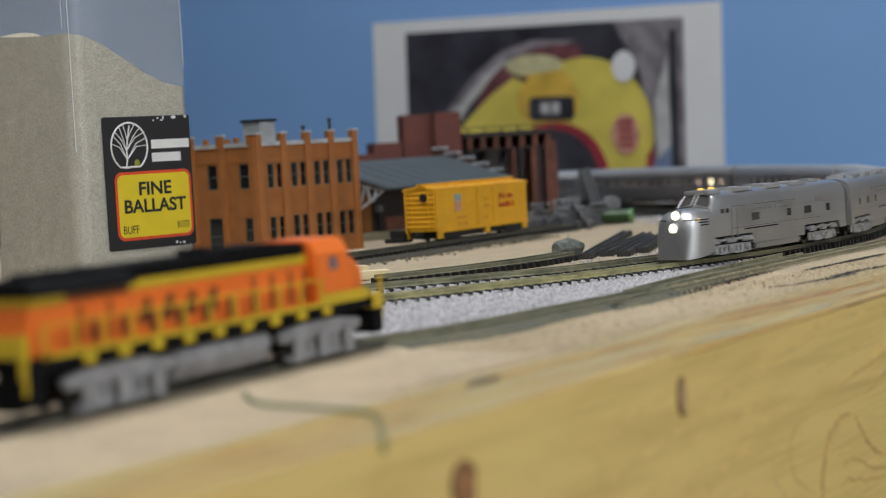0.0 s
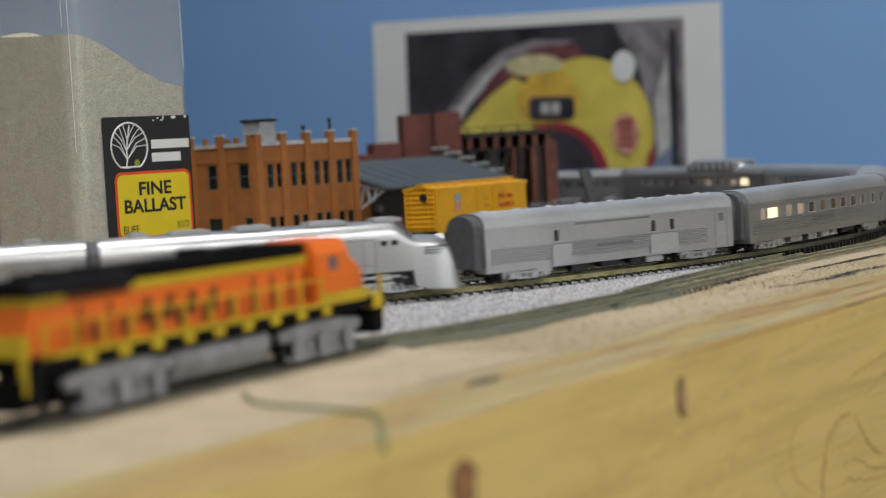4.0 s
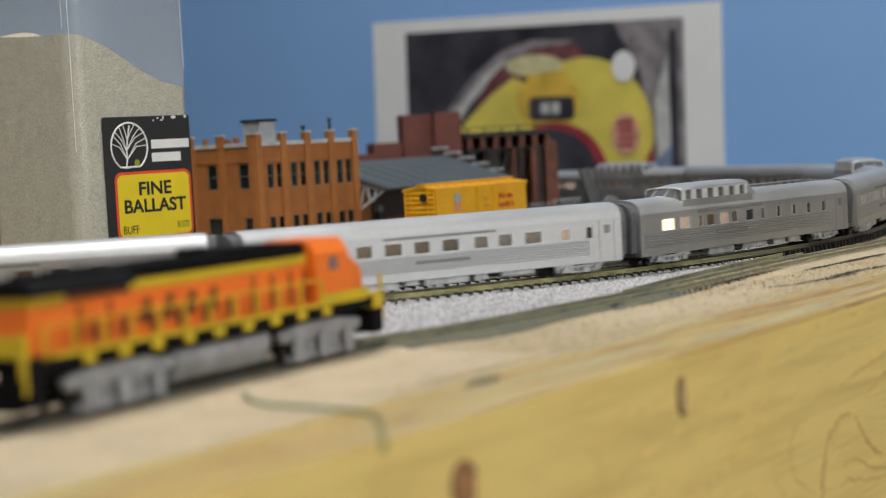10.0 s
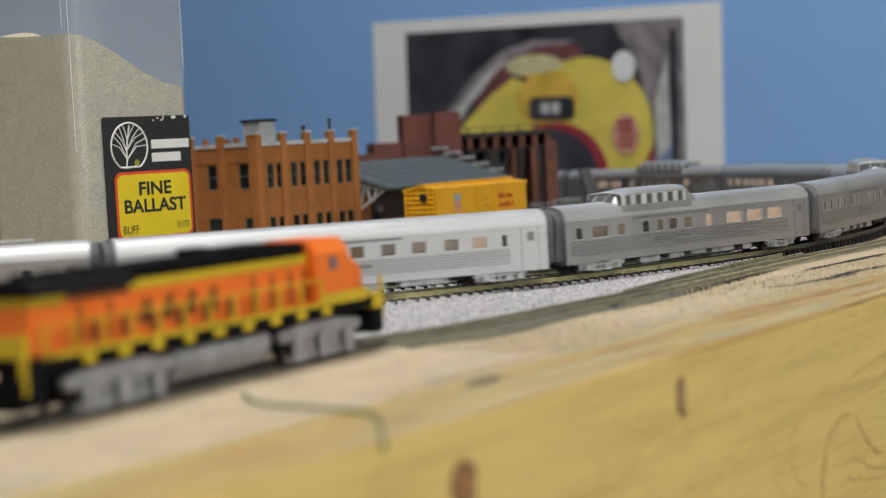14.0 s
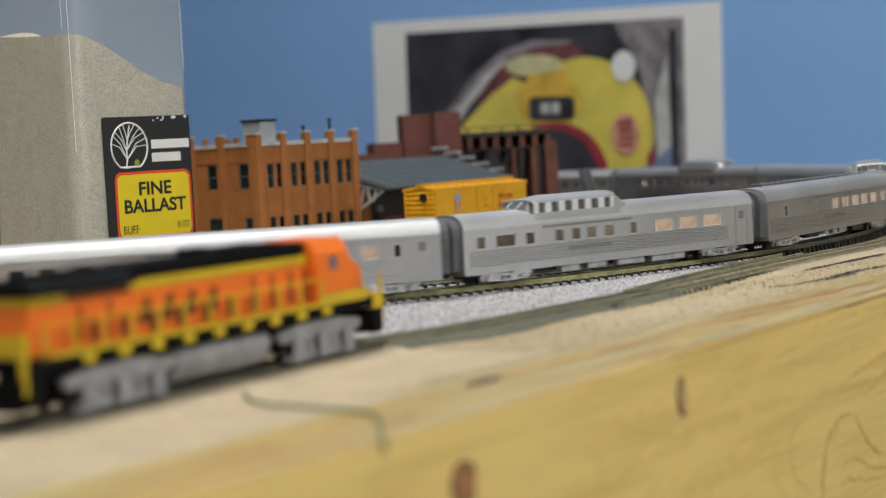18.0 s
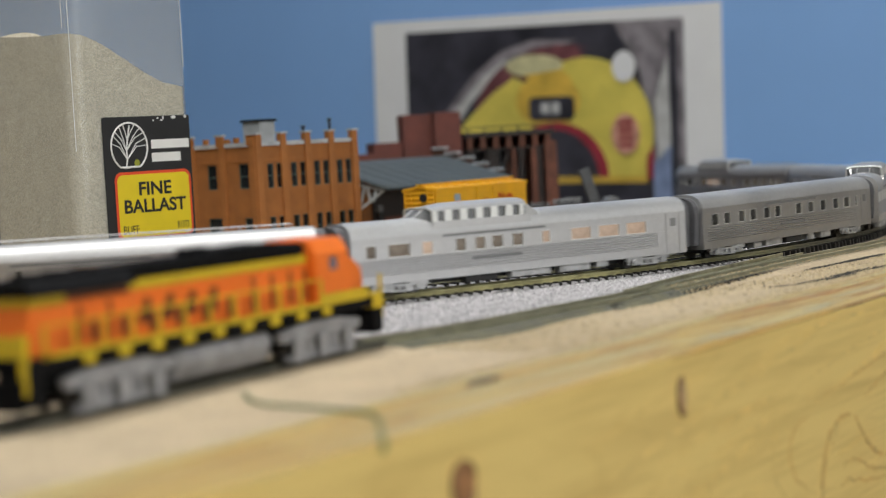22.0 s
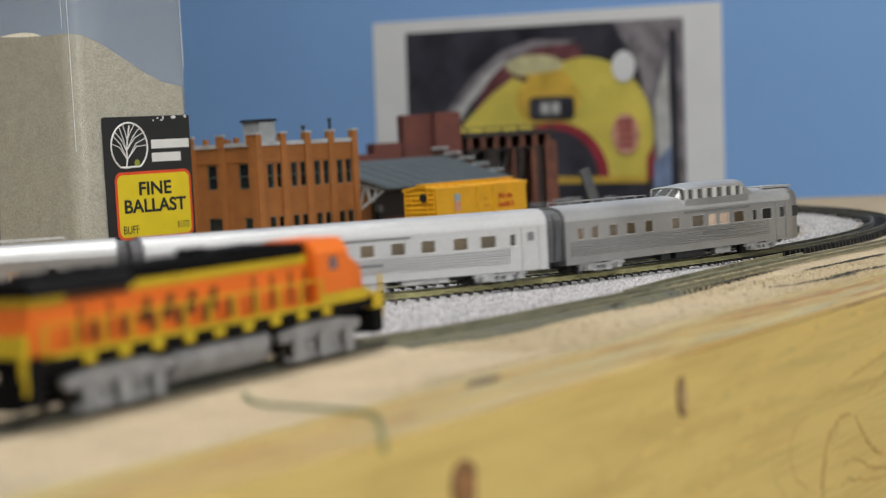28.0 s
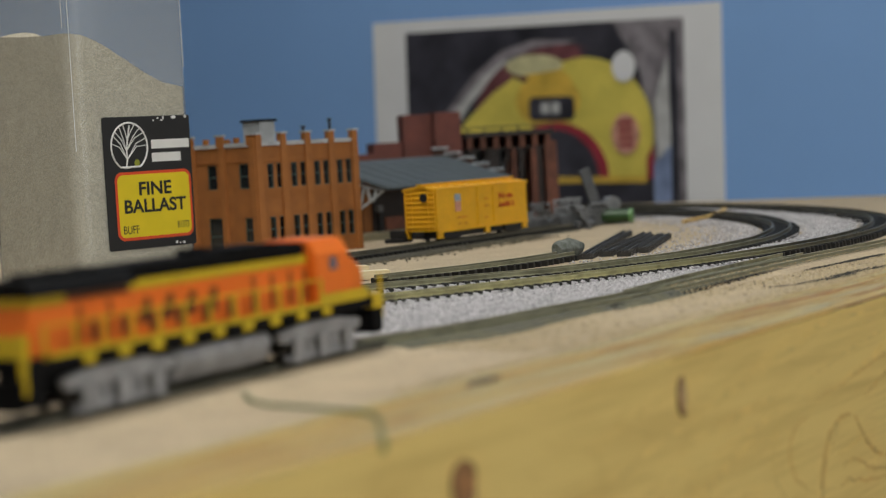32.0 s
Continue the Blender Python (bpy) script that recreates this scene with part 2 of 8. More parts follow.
M = {
    "blue_wall": material("blue_wall", (0.255, 0.465, 0.86), 0.7, vary=0.06, scale=3, bump=0.2, bump_scale=300),
    # unseen walls: tones chosen for what the silver cars reflect
    "dim_wall": material("dim_wall", (0.13, 0.12, 0.11), 0.8, vary=0.06, scale=3, bump=0.2, bump_scale=300),
    "pale_wall": material("pale_wall", (0.28, 0.28, 0.275), 0.8, vary=0.06, scale=3, bump=0.2, bump_scale=300),
    "grey_wall": material("grey_wall", (0.23, 0.23, 0.235), 0.8, vary=0.06, scale=3, bump=0.2, bump_scale=300),
    "dark_wall": material("dark_wall", (0.045, 0.05, 0.065), 0.8, vary=0.1, scale=3, bump=0.2, bump_scale=300),
    "dark_ply": material("dark_ply", (0.05, 0.05, 0.05), 0.8, vary=0.15, scale=8),
    "ceiling": material("ceiling", (0.75, 0.75, 0.73), 0.9, vary=0.05, scale=4, bump=0.3, bump_scale=200),
    "carpet": material("carpet", (0.09, 0.085, 0.08), 0.95, vary=0.2, scale=30, bump=0.6, bump_scale=600),
    "sand": material("sand", (0.45, 0.36, 0.245), 0.95, vary=0.10, scale=55, bump=0.9, bump_scale=900, fine=0.16),
    "pine": wood_material("pine", (0.86, 0.625, 0.215), (0.47, 0.285, 0.07), 0.10),
    "grain_brown": material("grain_brown", (0.69, 0.43, 0.135), 0.45, vary=0.25, scale=260, fine=0.12),
    "grain_pale": material("grain_pale", (0.83, 0.595, 0.205), 0.45, vary=0.2, scale=160, fine=0.08),
    "pine_top": banded_pine("pine_top"),
    "pine_strip": wood_material("pine_strip", (0.80, 0.70, 0.47), (0.62, 0.48, 0.26), 0.4),
    "resin_dark": material("resin_dark", (0.36, 0.16, 0.025), 0.45, vary=0.35, scale=90),
    "resin": material("resin", (0.41, 0.235, 0.04), 0.45, vary=0.3, scale=60),
    "knot_heart": material("knot_heart", (0.60, 0.39, 0.19), 0.5, vary=0.35, scale=260, fine=0.15),
    "knot_deep": material("knot_deep", (0.40, 0.19, 0.075), 0.5, vary=0.45, scale=420, fine=0.2),
    "knot": material("knot", (0.25, 0.12, 0.05), 0.5, vary=0.4, scale=300, bump=0.3),
    "rail_olive": material("rail_olive", (0.24, 0.23, 0.155), 0.55, 0.15, vary=0.3, scale=120, fine=0.12),
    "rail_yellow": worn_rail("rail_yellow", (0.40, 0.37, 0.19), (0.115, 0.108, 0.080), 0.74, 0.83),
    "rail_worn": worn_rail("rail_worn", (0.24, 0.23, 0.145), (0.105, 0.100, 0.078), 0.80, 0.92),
    "rail_dark": material("rail_dark", (0.125, 0.117, 0.088), 0.5, 0.2, vary=0.3, scale=120),
    "tie_black": material("tie_black", (0.020, 0.019, 0.018), 0.6, vary=0.4, scale=500, objvary=0.4),
    "tie_stuff": material("tie_stuff", (0.020, 0.019, 0.018), 0.6, vary=0.4, scale=500, island=0.4),
    "ballast": material("ballast", (0.38, 0.37, 0.375), 0.9, vary=0.25, scale=500, bump=1.0, bump_scale=1500, fine=0.3),
    "ballast_stone": material("ballast_stone", (0.44, 0.425, 0.44), 0.85, island=0.42, vary=0.1, scale=900),
    "roadbed": material("roadbed", (0.145, 0.135, 0.080), 0.9, color2=(0.095, 0.095, 0.080), scale=70, bump=1.0, bump_scale=1200, fine=0.2),
    # dirt, its colour taken dark for shade by the shed and boxcar
    "dirt": material("dirt", (0.062, 0.056, 0.040), 0.95, vary=0.3, scale=60, bump=0.8, bump_scale=900, fine=0.25),
    "dark_bed": material("dark_bed", (0.085, 0.08, 0.075), 0.95, vary=0.4, scale=200, bump=0.8, bump_scale=900, fine=0.3),
    "cinder": material("cinder", (0.035, 0.033, 0.03), 0.9, island=0.6),
}


# ---- mesh helpers ----
def bm_box(bm, lo, hi, m=None):
    """A box from corner to corner, placed by m."""
    vs = [bm.verts.new((x, y, z)) for x in (lo[0], hi[0]) for y in (lo[1], hi[1]) for z in (lo[2], hi[2])]
    for f in ((0, 1, 3, 2), (4, 6, 7, 5), (0, 4, 5, 1), (2, 3, 7, 6), (0, 2, 6, 4), (1, 5, 7, 3)):
        bm.faces.new([vs[i] for i in f])
    if m is not None:
        for v in vs:
            v.co = m @ v.co
    return vs


def bm_prism(bm, outline, lo, hi, axis="x", m=None):
    """An outline (pairs) drawn out along an axis. x: pairs are y, z; y: x, z; z: x, y."""
    put = {"x": lambda a, b, c: (c, a, b), "y": lambda a, b, c: (a, c, b), "z": lambda a, b, c: (a, b, c)}[axis]
    rings = [[bm.verts.new(put(a, b, c)) for a, b in outline] for c in (lo, hi)]
    n = len(outline)
    faces = [bm.faces.new(rings[0][::-1]), bm.faces.new(rings[1])]
    for i in range(n):
        faces.append(bm.faces.new((rings[0][i], rings[0][(i + 1) % n], rings[1][(i + 1) % n], rings[1][i])))
    if m is not None:
        for r in rings:
            for v in r:
                v.co = m @ v.co
    return faces


def bm_cyl(bm, p, q, r0, r1=None, n=16):
    """A round bar from p to q."""
    p, q = Vector(p), Vector(q)
    r1 = r0 if r1 is None else r1
    turn = (q - p).to_track_quat("Z", "Y").to_matrix()
    rings = []
    for c, r in ((p, r0), (q, r1)):
        rings.append([bm.verts.new(c + turn @ Vector((r * math.cos(2 * math.pi * i / n), r * math.sin(2 * math.pi * i / n), 0))) for i in range(n)])
    bm.faces.new(rings[0][::-1]), bm.faces.new(rings[1])
    for i in range(n):
        bm.faces.new((rings[0][i], rings[0][(i + 1) % n], rings[1][(i + 1) % n], rings[1][i]))


def bm_tube(bm, pts, r, n=8):
    """A bent round bar through points."""
    pts = [Vector(p) for p in pts]
    rings = []
    for i, p in enumerate(pts):
        d = (pts[min(i + 1, len(pts) - 1)] - pts[max(i - 1, 0)]).normalized()
        turn = d.to_track_quat("Z", "Y").to_matrix()
        rings.append([bm.verts.new(p + turn @ Vector((r * math.cos(2 * math.pi * k / n), r * math.sin(2 * math.pi * k / n), 0))) for k in range(n)])
    for a, b in zip(rings, rings[1:]):
        for k in range(n):
            bm.faces.new((a[k], a[(k + 1) % n], b[(k + 1) % n], b[k]))
    bm.faces.new(rings[0][::-1]), bm.faces.new(rings[-1])


def mesh_of(name, bm, mat, smooth=False, bevel=0.0):
    bmesh.ops.recalc_face_normals(bm, faces=bm.faces)
    if bevel:
        sharp = [e for e in bm.edges if len(e.link_faces) == 2 and e.calc_face_angle(0) > 0.6]
        bmesh.ops.bevel(bm, geom=sharp, offset=bevel, segments=2, affect="EDGES", clamp_overlap=True)
    me = bpy.data.meshes.new(name)
    bm.to_mesh(me)
    bm.free()
    me.materials.append(mat)
    if smooth:
        for p in me.polygons:
            p.use_smooth = True
        me.set_sharp_from_angle(angle=radians(35))
    return me


def part(name, bm, mat, parent, label="", smooth=False, bevel=0.0, m=None):
    """One mesh object under a thing or a part."""
    ob = new(name, mesh_of(name, bm, mat, smooth, bevel))
    ob.parent = parent
    if m is not None:
        ob.matrix_local = m
    if label:
        ob["label"] = label
    return ob


def piece(name, me, parent, m):
    ob = new(name, me)
    ob.parent = parent
    ob.matrix_basis = m
    return ob


def thing(name, m, label, category, group="", kind=""):
    ob = new(name)
    ob.matrix_world = m
    return tagged(ob, label, category, group, kind)


def solid(name, bm, mat, m, label, category="", group="", kind="", smooth=False, bevel=0.0):
    ob = new(name, mesh_of(name, bm, mat, smooth, bevel))
    ob.matrix_world = m
    return tagged(ob, label, category, group, kind)


def boxed(lo, hi):
    bm = bmesh.new()
    bm_box(bm, lo, hi)
    return bm


def letters(text, size, mat, parent, m, name="lettering", align="CENTER", squeeze=1.0, label="", bold=0.0):
    """Flat writing in the built-in font, in the local xy plane."""
    cu = bpy.data.curves.new(name, "FONT")
    cu.body, cu.size, cu.align_x, cu.align_y = text, size, align, "CENTER"
    cu.extrude = 0.00004
    cu.offset = bold
    tmp = new(name, cu)
    me = bpy.data.meshes.new_from_object(tmp.evaluated_get(bpy.context.evaluated_depsgraph_get()))
    bpy.data.objects.remove(tmp)
    me.materials.clear()
    me.materials.append(mat)
    me.transform(Matrix.Diagonal((squeeze, 1, 1, 1)))
    ob = new(name, me)
    ob.parent = parent
    ob.matrix_local = m
    if label:
        ob["label"] = label
    return ob


# ---- the room ----
RM = Matrix.Rotation(radians(YAW), 4, "Z")      # local x along the table, local y to its back (away from N)
U0, N1, NB, U1 = -2.3, EAST_N, -2.6, WALL_U        # the room's four sides


def wall(name, u0, u1, n0, n1, mat, label):
    bm = boxed((u0, -n1, FLOOR_Z), (u1, -n0, CEIL_Z))
    solid(name, bm, mat, RM, label, "wall", kind="structure")


# only the blue wall is seen; the others' tones shape reflections on the train
wall("wall_north", U1, U1 + 0.1, NB - 0.1, -0.36, M["blue_wall"], "plain wall painted sky blue behind the layout")
wall("wall_north_far", U1, U1 + 0.1, -0.36, N1 + 0.1, M["grey_wall"], "unseen grey wall, set for the cars to reflect")
wall("wall_south", U0 - 0.1, U0, -1.35, N1 + 0.1, M["pale_wall"], "unseen pale wall behind the camera, set for the cars to reflect")
wall("wall_south_far", U0 - 0.1, U0, NB - 0.1, -1.35, M["dark_wall"], "unseen dark wall, added to darken what the far cars reflect")
wall("wall_west", U0, U1, NB - 0.1, NB, M["dark_wall"], "unseen dark wall beyond the layout, set to darken the far cars")
bm = bmesh.new()
for a, b, c, d in ((U0, WIN[0], FLOOR_Z, CEIL_Z), (WIN[1], U1, FLOOR_Z, CEIL_Z), (WIN[0], WIN[1], FLOOR_Z, WIN[2]), (WIN[0], WIN[1], WIN[3], CEIL_Z)):
    bm_box(bm, (a, -N1 - 0.1, c), (b, -N1, d))
solid("wall_east", bm, M["dim_wall"], RM, "unseen wall with a window, darkened for the cars' reflections", "wall", kind="structure")
win = thing("window_1", RM, "white framed window letting in daylight", "window", kind="structure")
M["white_trim"] = material("white_trim", (0.75, 0.75, 0.73), 0.5, vary=0.05, scale=20)
for a, b, c, d in ((WIN[0], WIN[0] + 0.05, WIN[2], WIN[3]), (WIN[1] - 0.05, WIN[1], WIN[2], WIN[3]), (WIN[0] + 0.05, WIN[1] - 0.05, WIN[2], WIN[2] + 0.05), (WIN[0] + 0.05, WIN[1] - 0.05, WIN[3] - 0.05, WIN[3])):
    part("window_frame", boxed((a, -N1 - 0.06, c), (b, -N1 + 0.01, d)), M["white_trim"], win)
solid("floor", boxed((U0 - 0.1, -N1 - 0.1, FLOOR_Z - 0.1), (U1 + 0.1, -NB + 0.1, FLOOR_Z)), M["carpet"], RM, "grey carpeted floor under the layout table", "floor", kind="structure")
solid("ceiling", boxed((U0 - 0.1, -N1 - 0.1, CEIL_Z), (U1 + 0.1, -NB + 0.1, CEIL_Z + 0.1)), M["ceiling"], RM, "plain off-white ceiling with fluorescent lights", "ceiling", kind="structure")
M["lamp_housing"] = material("lamp_housing", (0.7, 0.7, 0.7), 0.4)
M["lamp_glow"] = material("lamp_glow", (0.9, 0.9, 0.9), 0.5, emit=(1, 0.96, 0.88), emit_strength=4.0)
for lu, ln, watts in LAMPS:
    p = room(lu, ln, CEIL_Z)
    fix = thing("ceiling_light", Matrix.Translation(p) @ RM, "added fluorescent ceiling light, out of view, switched on", "ceiling light", "ceiling lights")
    bm = bmesh.new()
    bm_box(bm, (-0.62, -0.15, -0.06), (0.62, -0.125, 0))
    bm_box(bm, (-0.62, 0.125, -0.06), (0.62, 0.15, 0))
    bm_box(bm, (-0.62, -0.125, -0.06), (-0.59, 0.125, 0))
    bm_box(bm, (0.59, -0.125, -0.06), (0.62, 0.125, 0))
    part("frame", bm, M["lamp_housing"], fix)
    part("diffuser", boxed((-0.589, -0.124, -0.05), (0.589, 0.124, -0.004)), M["lamp_glow"], fix)

# ---- the table ----
TU0, TN0 = -0.25, -0.98
BOARD = 0.034
# layout top: one sheet of sand-painted plywood with a gently uneven surface near the camera
table = thing("layout_table", RM, "layout table edged with a raw pine board, top painted sandy tan", "table")


def sandtop():
    bm = bmesh.new()
    us = sorted(set([TU0, -0.12] + [round(0.0 + 0.02 * i, 3) for i in range(69)] + [TABLE_U - 0.002]))
    us = [u for u in us if u <= TABLE_U - 0.002]
    ns = [TN0] + [round(-0.96 + 0.02 * i, 3) for i in range(37)] + [EDGE_N - BOARD]
    ns = sorted(n for n in set(ns) if n <= EDGE_N - BOARD)
    grid = {}
    for i, u in enumerate(us):
        for j, n in enumerate(ns):
            z = 0.0004 * noise.noise((u * 14, n * 14, 3)) - 0.0003 if 0 < i < len(us) - 1 else -0.0004
            grid[i, j] = bm.verts.new((u, -n, z))
    for i in range(len(us) - 1):
        for j in range(len(ns) - 1):
            bm.faces.new((grid[i, j], grid[i + 1, j], grid[i + 1, j + 1], grid[i, j + 1]))
    ret = bmesh.ops.extrude_face_region(bm, geom=bm.faces[:])
    for v in ret["geom"]:
        if isinstance(v, bmesh.types.BMVert):
            v.co.z = -0.018
    return bm


part("tabletop", sandtop(), M["sand"], table, "sandy tan painted plywood top", smooth=True)
bm = boxed((TU0, -EDGE_N, -0.14), (TABLE_U - 0.002, -EDGE_N + BOARD - 0.0003, 0.0))
board = part("edge_board", bm, M["pine"], table, "raw knotty pine edge board", bevel=0.0004)
board.data.materials.append(M["pine_top"])
for face in board.data.polygons:
    face.material_index = 1 if face.normal.z > 0.5 else 0
for u0, u1, z, h in ((0.545, 1.1, -0.0003, 0.00014), (0.556, 0.572, -0.0005, 0.00022)):
    part("split", boxed((u0, -EDGE_N - 0.00025, z - h), (u1, -EDGE_N + 0.0005, z + h)), M["knot"], table, "fine dark split along the board's corner")
part("corner_line", boxed((0.430, -EDGE_N - 0.0002, -0.00075), (0.5448, -EDGE_N + 0.0005, -0.00042)), M["resin_dark"], table, "thin brown resin line along the board's corner")
for a, b in ((-0.18, -0.4), (-0.18, -0.9), (1.2, -0.4), (1.2, -0.9)):
    part("leg", boxed((a - 0.045, -b - 0.045, FLOOR_Z), (a + 0.045, -b + 0.045, -0.018)), M["pine"], table, "square pine leg")


# dark sheet added so the far cars reflect less bright sand
bm = bmesh.new()
bm_prism(bm, [(0.10, 1.238), (0.150, 1.262), (0.195, 1.345), (0.130, 1.500), (0.0, 1.590), (-0.43, 1.860), (-0.62, 1.560), (-0.06, 1.240)], -0.0010, 0.0005, "z")
solid("ground_far", bm, M["dark_bed"], Matrix(), "dark sheet added at the far end for the cars to reflect", "ground", kind="structure")


# unseen table, added for the return curve; dark to dim the far cars' reflections
staging = thing("unseen_return_table", RM, "unseen added table carrying the return curve, dark for the cars' reflections", "table")
part("tabletop", boxed((TU0, 0.9805, -0.018), (TABLE_U - 0.002, 2.5, -0.0008)), M["dark_ply"], staging)
for a, b in ((-0.18, -1.06), (-0.18, -2.4), (1.2, -1.06), (1.2, -2.4)):
    part("leg", boxed((a - 0.045, -b - 0.045, FLOOR_Z), (a + 0.045, -b + 0.045, -0.018)), M["pine"], staging, "square pine leg")


def streak(points, width, mat, label):
    """A resin streak in the board's top, tapering to nothing at both ends."""
    bm, n = bmesh.new(), len(points)
    pts = [(u, min(max(y, -EDGE_N + 0.0012), -EDGE_N + BOARD - 0.001)) for u, y in points]
    w = [width * math.sin(math.pi * (i + 0.15) / (n - 0.7)) for i in range(n)]
    bm_prism(bm, [(u, y - k) for (u, y), k in zip(pts, w)] + [(u, y + k) for (u, y), k in zip(pts, w)][::-1], -0.0004, 0.00012, "z")
    part("grain_streak", bm, mat, table, label)


streak(((0.521, 0.2340), (0.536, 0.2325), (0.549, 0.2309), (0.572, 0.2275), (0.594, 0.2256), (0.628, 0.2262), (0.662, 0.2276)), 0.0013, M["resin_dark"], "dark orange resin streak in the pine")
streak(((0.3736, 0.2272), (0.400, 0.2283), (0.418, 0.2285), (0.444, 0.2256), (0.474, 0.2230), (0.488, 0.2190), (0.502, 0.2131)), 0.0013, M["resin"], "golden orange resin streak in the pine")
streak(((0.420, 0.2068), (0.452, 0.2066), (0.490, 0.2064), (0.530, 0.2064), (0.570, 0.2066)), 0.0011, M["resin"], "golden resin streak along the board's corner")
streak(((0.560, 0.2110), (0.600, 0.2120), (0.650, 0.2150), (0.720, 0.2200)), 0.0009, M["resin_dark"], "dark orange resin streak in the pine")
for points, width in ((((0.300, 0.2200), (0.340, 0.2190), (0.390, 0.2165), (0.440, 0.2120), (0.470, 0.2075)), 0.0007), (((0.470, 0.2300), (0.510, 0.2270), (0.550, 0.2215), (0.590, 0.2150), (0.620, 0.2090)), 0.0006),
                      (((0.580, 0.2350), (0.640, 0.2320), (0.700, 0.2270), (0.780, 0.2200)), 0.0007), (((0.620, 0.2240), (0.680, 0.2200), (0.740, 0.2140), (0.800, 0.2080)), 0.0006), (((0.250, 0.2320), (0.300, 0.2325), (0.350, 0.2315), (0.400, 0.2290)), 0.0008)):
    streak(points, width, M["resin"], "thin tan late-wood line in the pine")


# ---- track lines ----
def line_of(points, closed=False, step=0.002):
    """A smooth line through plan points, as evenly spaced samples and its running length."""
    P = np.array(points, float)
    n = len(P)
    idx = lambda i: P[i % n] if closed else P[min(max(i, 0), n - 1)]
    out = []
    for i in range(n if closed else n - 1):
        p0, p1, p2, p3 = idx(i - 1), idx(i), idx(i + 1), idx(i + 2)
        d1, d0, d2 = np.linalg.norm(p2 - p1), np.linalg.norm(p1 - p0) + 1e-9, np.linalg.norm(p3 - p2) + 1e-9
        m1 = ((p1 - p0) / d0 * d1 + (p2 - p1) / d1 * d0) / (d0 + d1) if d0 > 1e-6 else (p2 - p1) / d1
        m2 = ((p2 - p1) / d1 * d2 + (p3 - p2) / d2 * d1) / (d1 + d2) if d2 > 1e-6 else (p2 - p1) / d1
        k = max(2, int(d1 / step))
        for j in range(k):
            t = j / k
            out.append((2 * t ** 3 - 3 * t ** 2 + 1) * p1 + (t ** 3 - 2 * t ** 2 + t) * d1 * m1 + (-2 * t ** 3 + 3 * t ** 2) * p2 + (t ** 3 - t ** 2) * d1 * m2)
    if not closed:
        out.append(P[-1])
    else:
        out.append(P[0])
    out = np.array(out)
    s = np.concatenate([[0], np.cumsum(np.linalg.norm(np.diff(out, axis=0), axis=1))])
    return out, s


class Line:
    def __init__(self, points, closed=False):
        self.pts, self.s = line_of(points, closed)
        self.closed, self.length = closed, self.s[-1]
        self.zero = 0.0

    def at(self, s):
        s = s + self.zero
        s = s % self.length if self.closed else min(max(s, 0), self.length)
        return Vector((np.interp(s, self.s, self.pts[:, 0]), np.interp(s, self.s, self.pts[:, 1]), 0))

    def way(self, s, d=0.002):
        return (self.at(s + d) - self.at(s - d)).normalized()

    def nearest(self, x, y):
        return self.s[np.argmin((self.pts[:, 0] - x) ** 2 + (self.pts[:, 1] - y) ** 2)]


LOOP_B = Line([(-0.085, 0.653), (-0.045, 0.661), (-0.013, 0.679), (0.029, 0.707), (0.068, 0.737), (0.105, 0.771), (0.139, 0.808), (0.168, 0.848),
               (0.194, 0.891), (0.215, 0.937), (0.230, 0.984), (0.240, 1.033), (0.2425, 1.09), (0.236, 1.165), (0.217, 1.245), (0.185, 1.32),
               (0.14, 1.385), (0.08, 1.435), (0.0, 1.485), (-0.2, 1.61), (-0.6, 1.83), (-0.9, 1.98), (-1.2, 2.06), (-1.45, 1.94),
               (-1.52, 1.65), (-1.42, 1.3), (-1.15, 0.96), (-0.8, 0.73), (-0.45, 0.61), (-0.25, 0.622), (-0.146, 0.643)], True)
LOOP_B.zero = LOOP_B.nearest(0.105, 0.771) - 0.2
LOOP_A = Line([(-0.5, 0.66), (-0.25, 0.675), (-0.1, 0.697), (-0.032, 0.726), (0.012, 0.7465), (0.046, 0.763), (0.073, 0.786), (0.099, 0.810),
               (0.131, 0.858), (0.152, 0.898), (0.166, 0.938), (0.178, 0.985), (0.186, 1.062), (0.181, 1.15), (0.165, 1.23), (0.137, 1.30),
               (0.096, 1.352), (0.04, 1.40), (-0.05, 1.455), (-0.3, 1.605)])
TRACK_C = Line([(-0.285, 0.055), (-0.190, 0.23), (-0.095, 0.3985), (-0.0695, 0.445), (-0.0445, 0.491), (-0.0235, 0.527), (0.006, 0.560), (0.034, 0.598), (0.059, 0.632), (0.090, 0.677),
                (0.133, 0.745), (0.190, 0.826), (0.26, 0.92), (0.33, 1.0)])
SIDING_D = Line([(-0.026, 0.776), (0.013, 0.809), (0.042, 0.842), (0.056, 0.865)])
SIDING_E = Line([(-0.25, 0.66), (-0.12, 0.84), (-0.048, 0.948), (-0.006, 1.016), (0.034, 1.078), (0.075, 1.14)])
CROSS_F = Line([(0.066, 0.650), (0.092, 0.700), (0.120, 0.747), (0.148, 0.795), (0.172, 0.842), (0.194, 0.885)])
RAIL_Z = 0.004


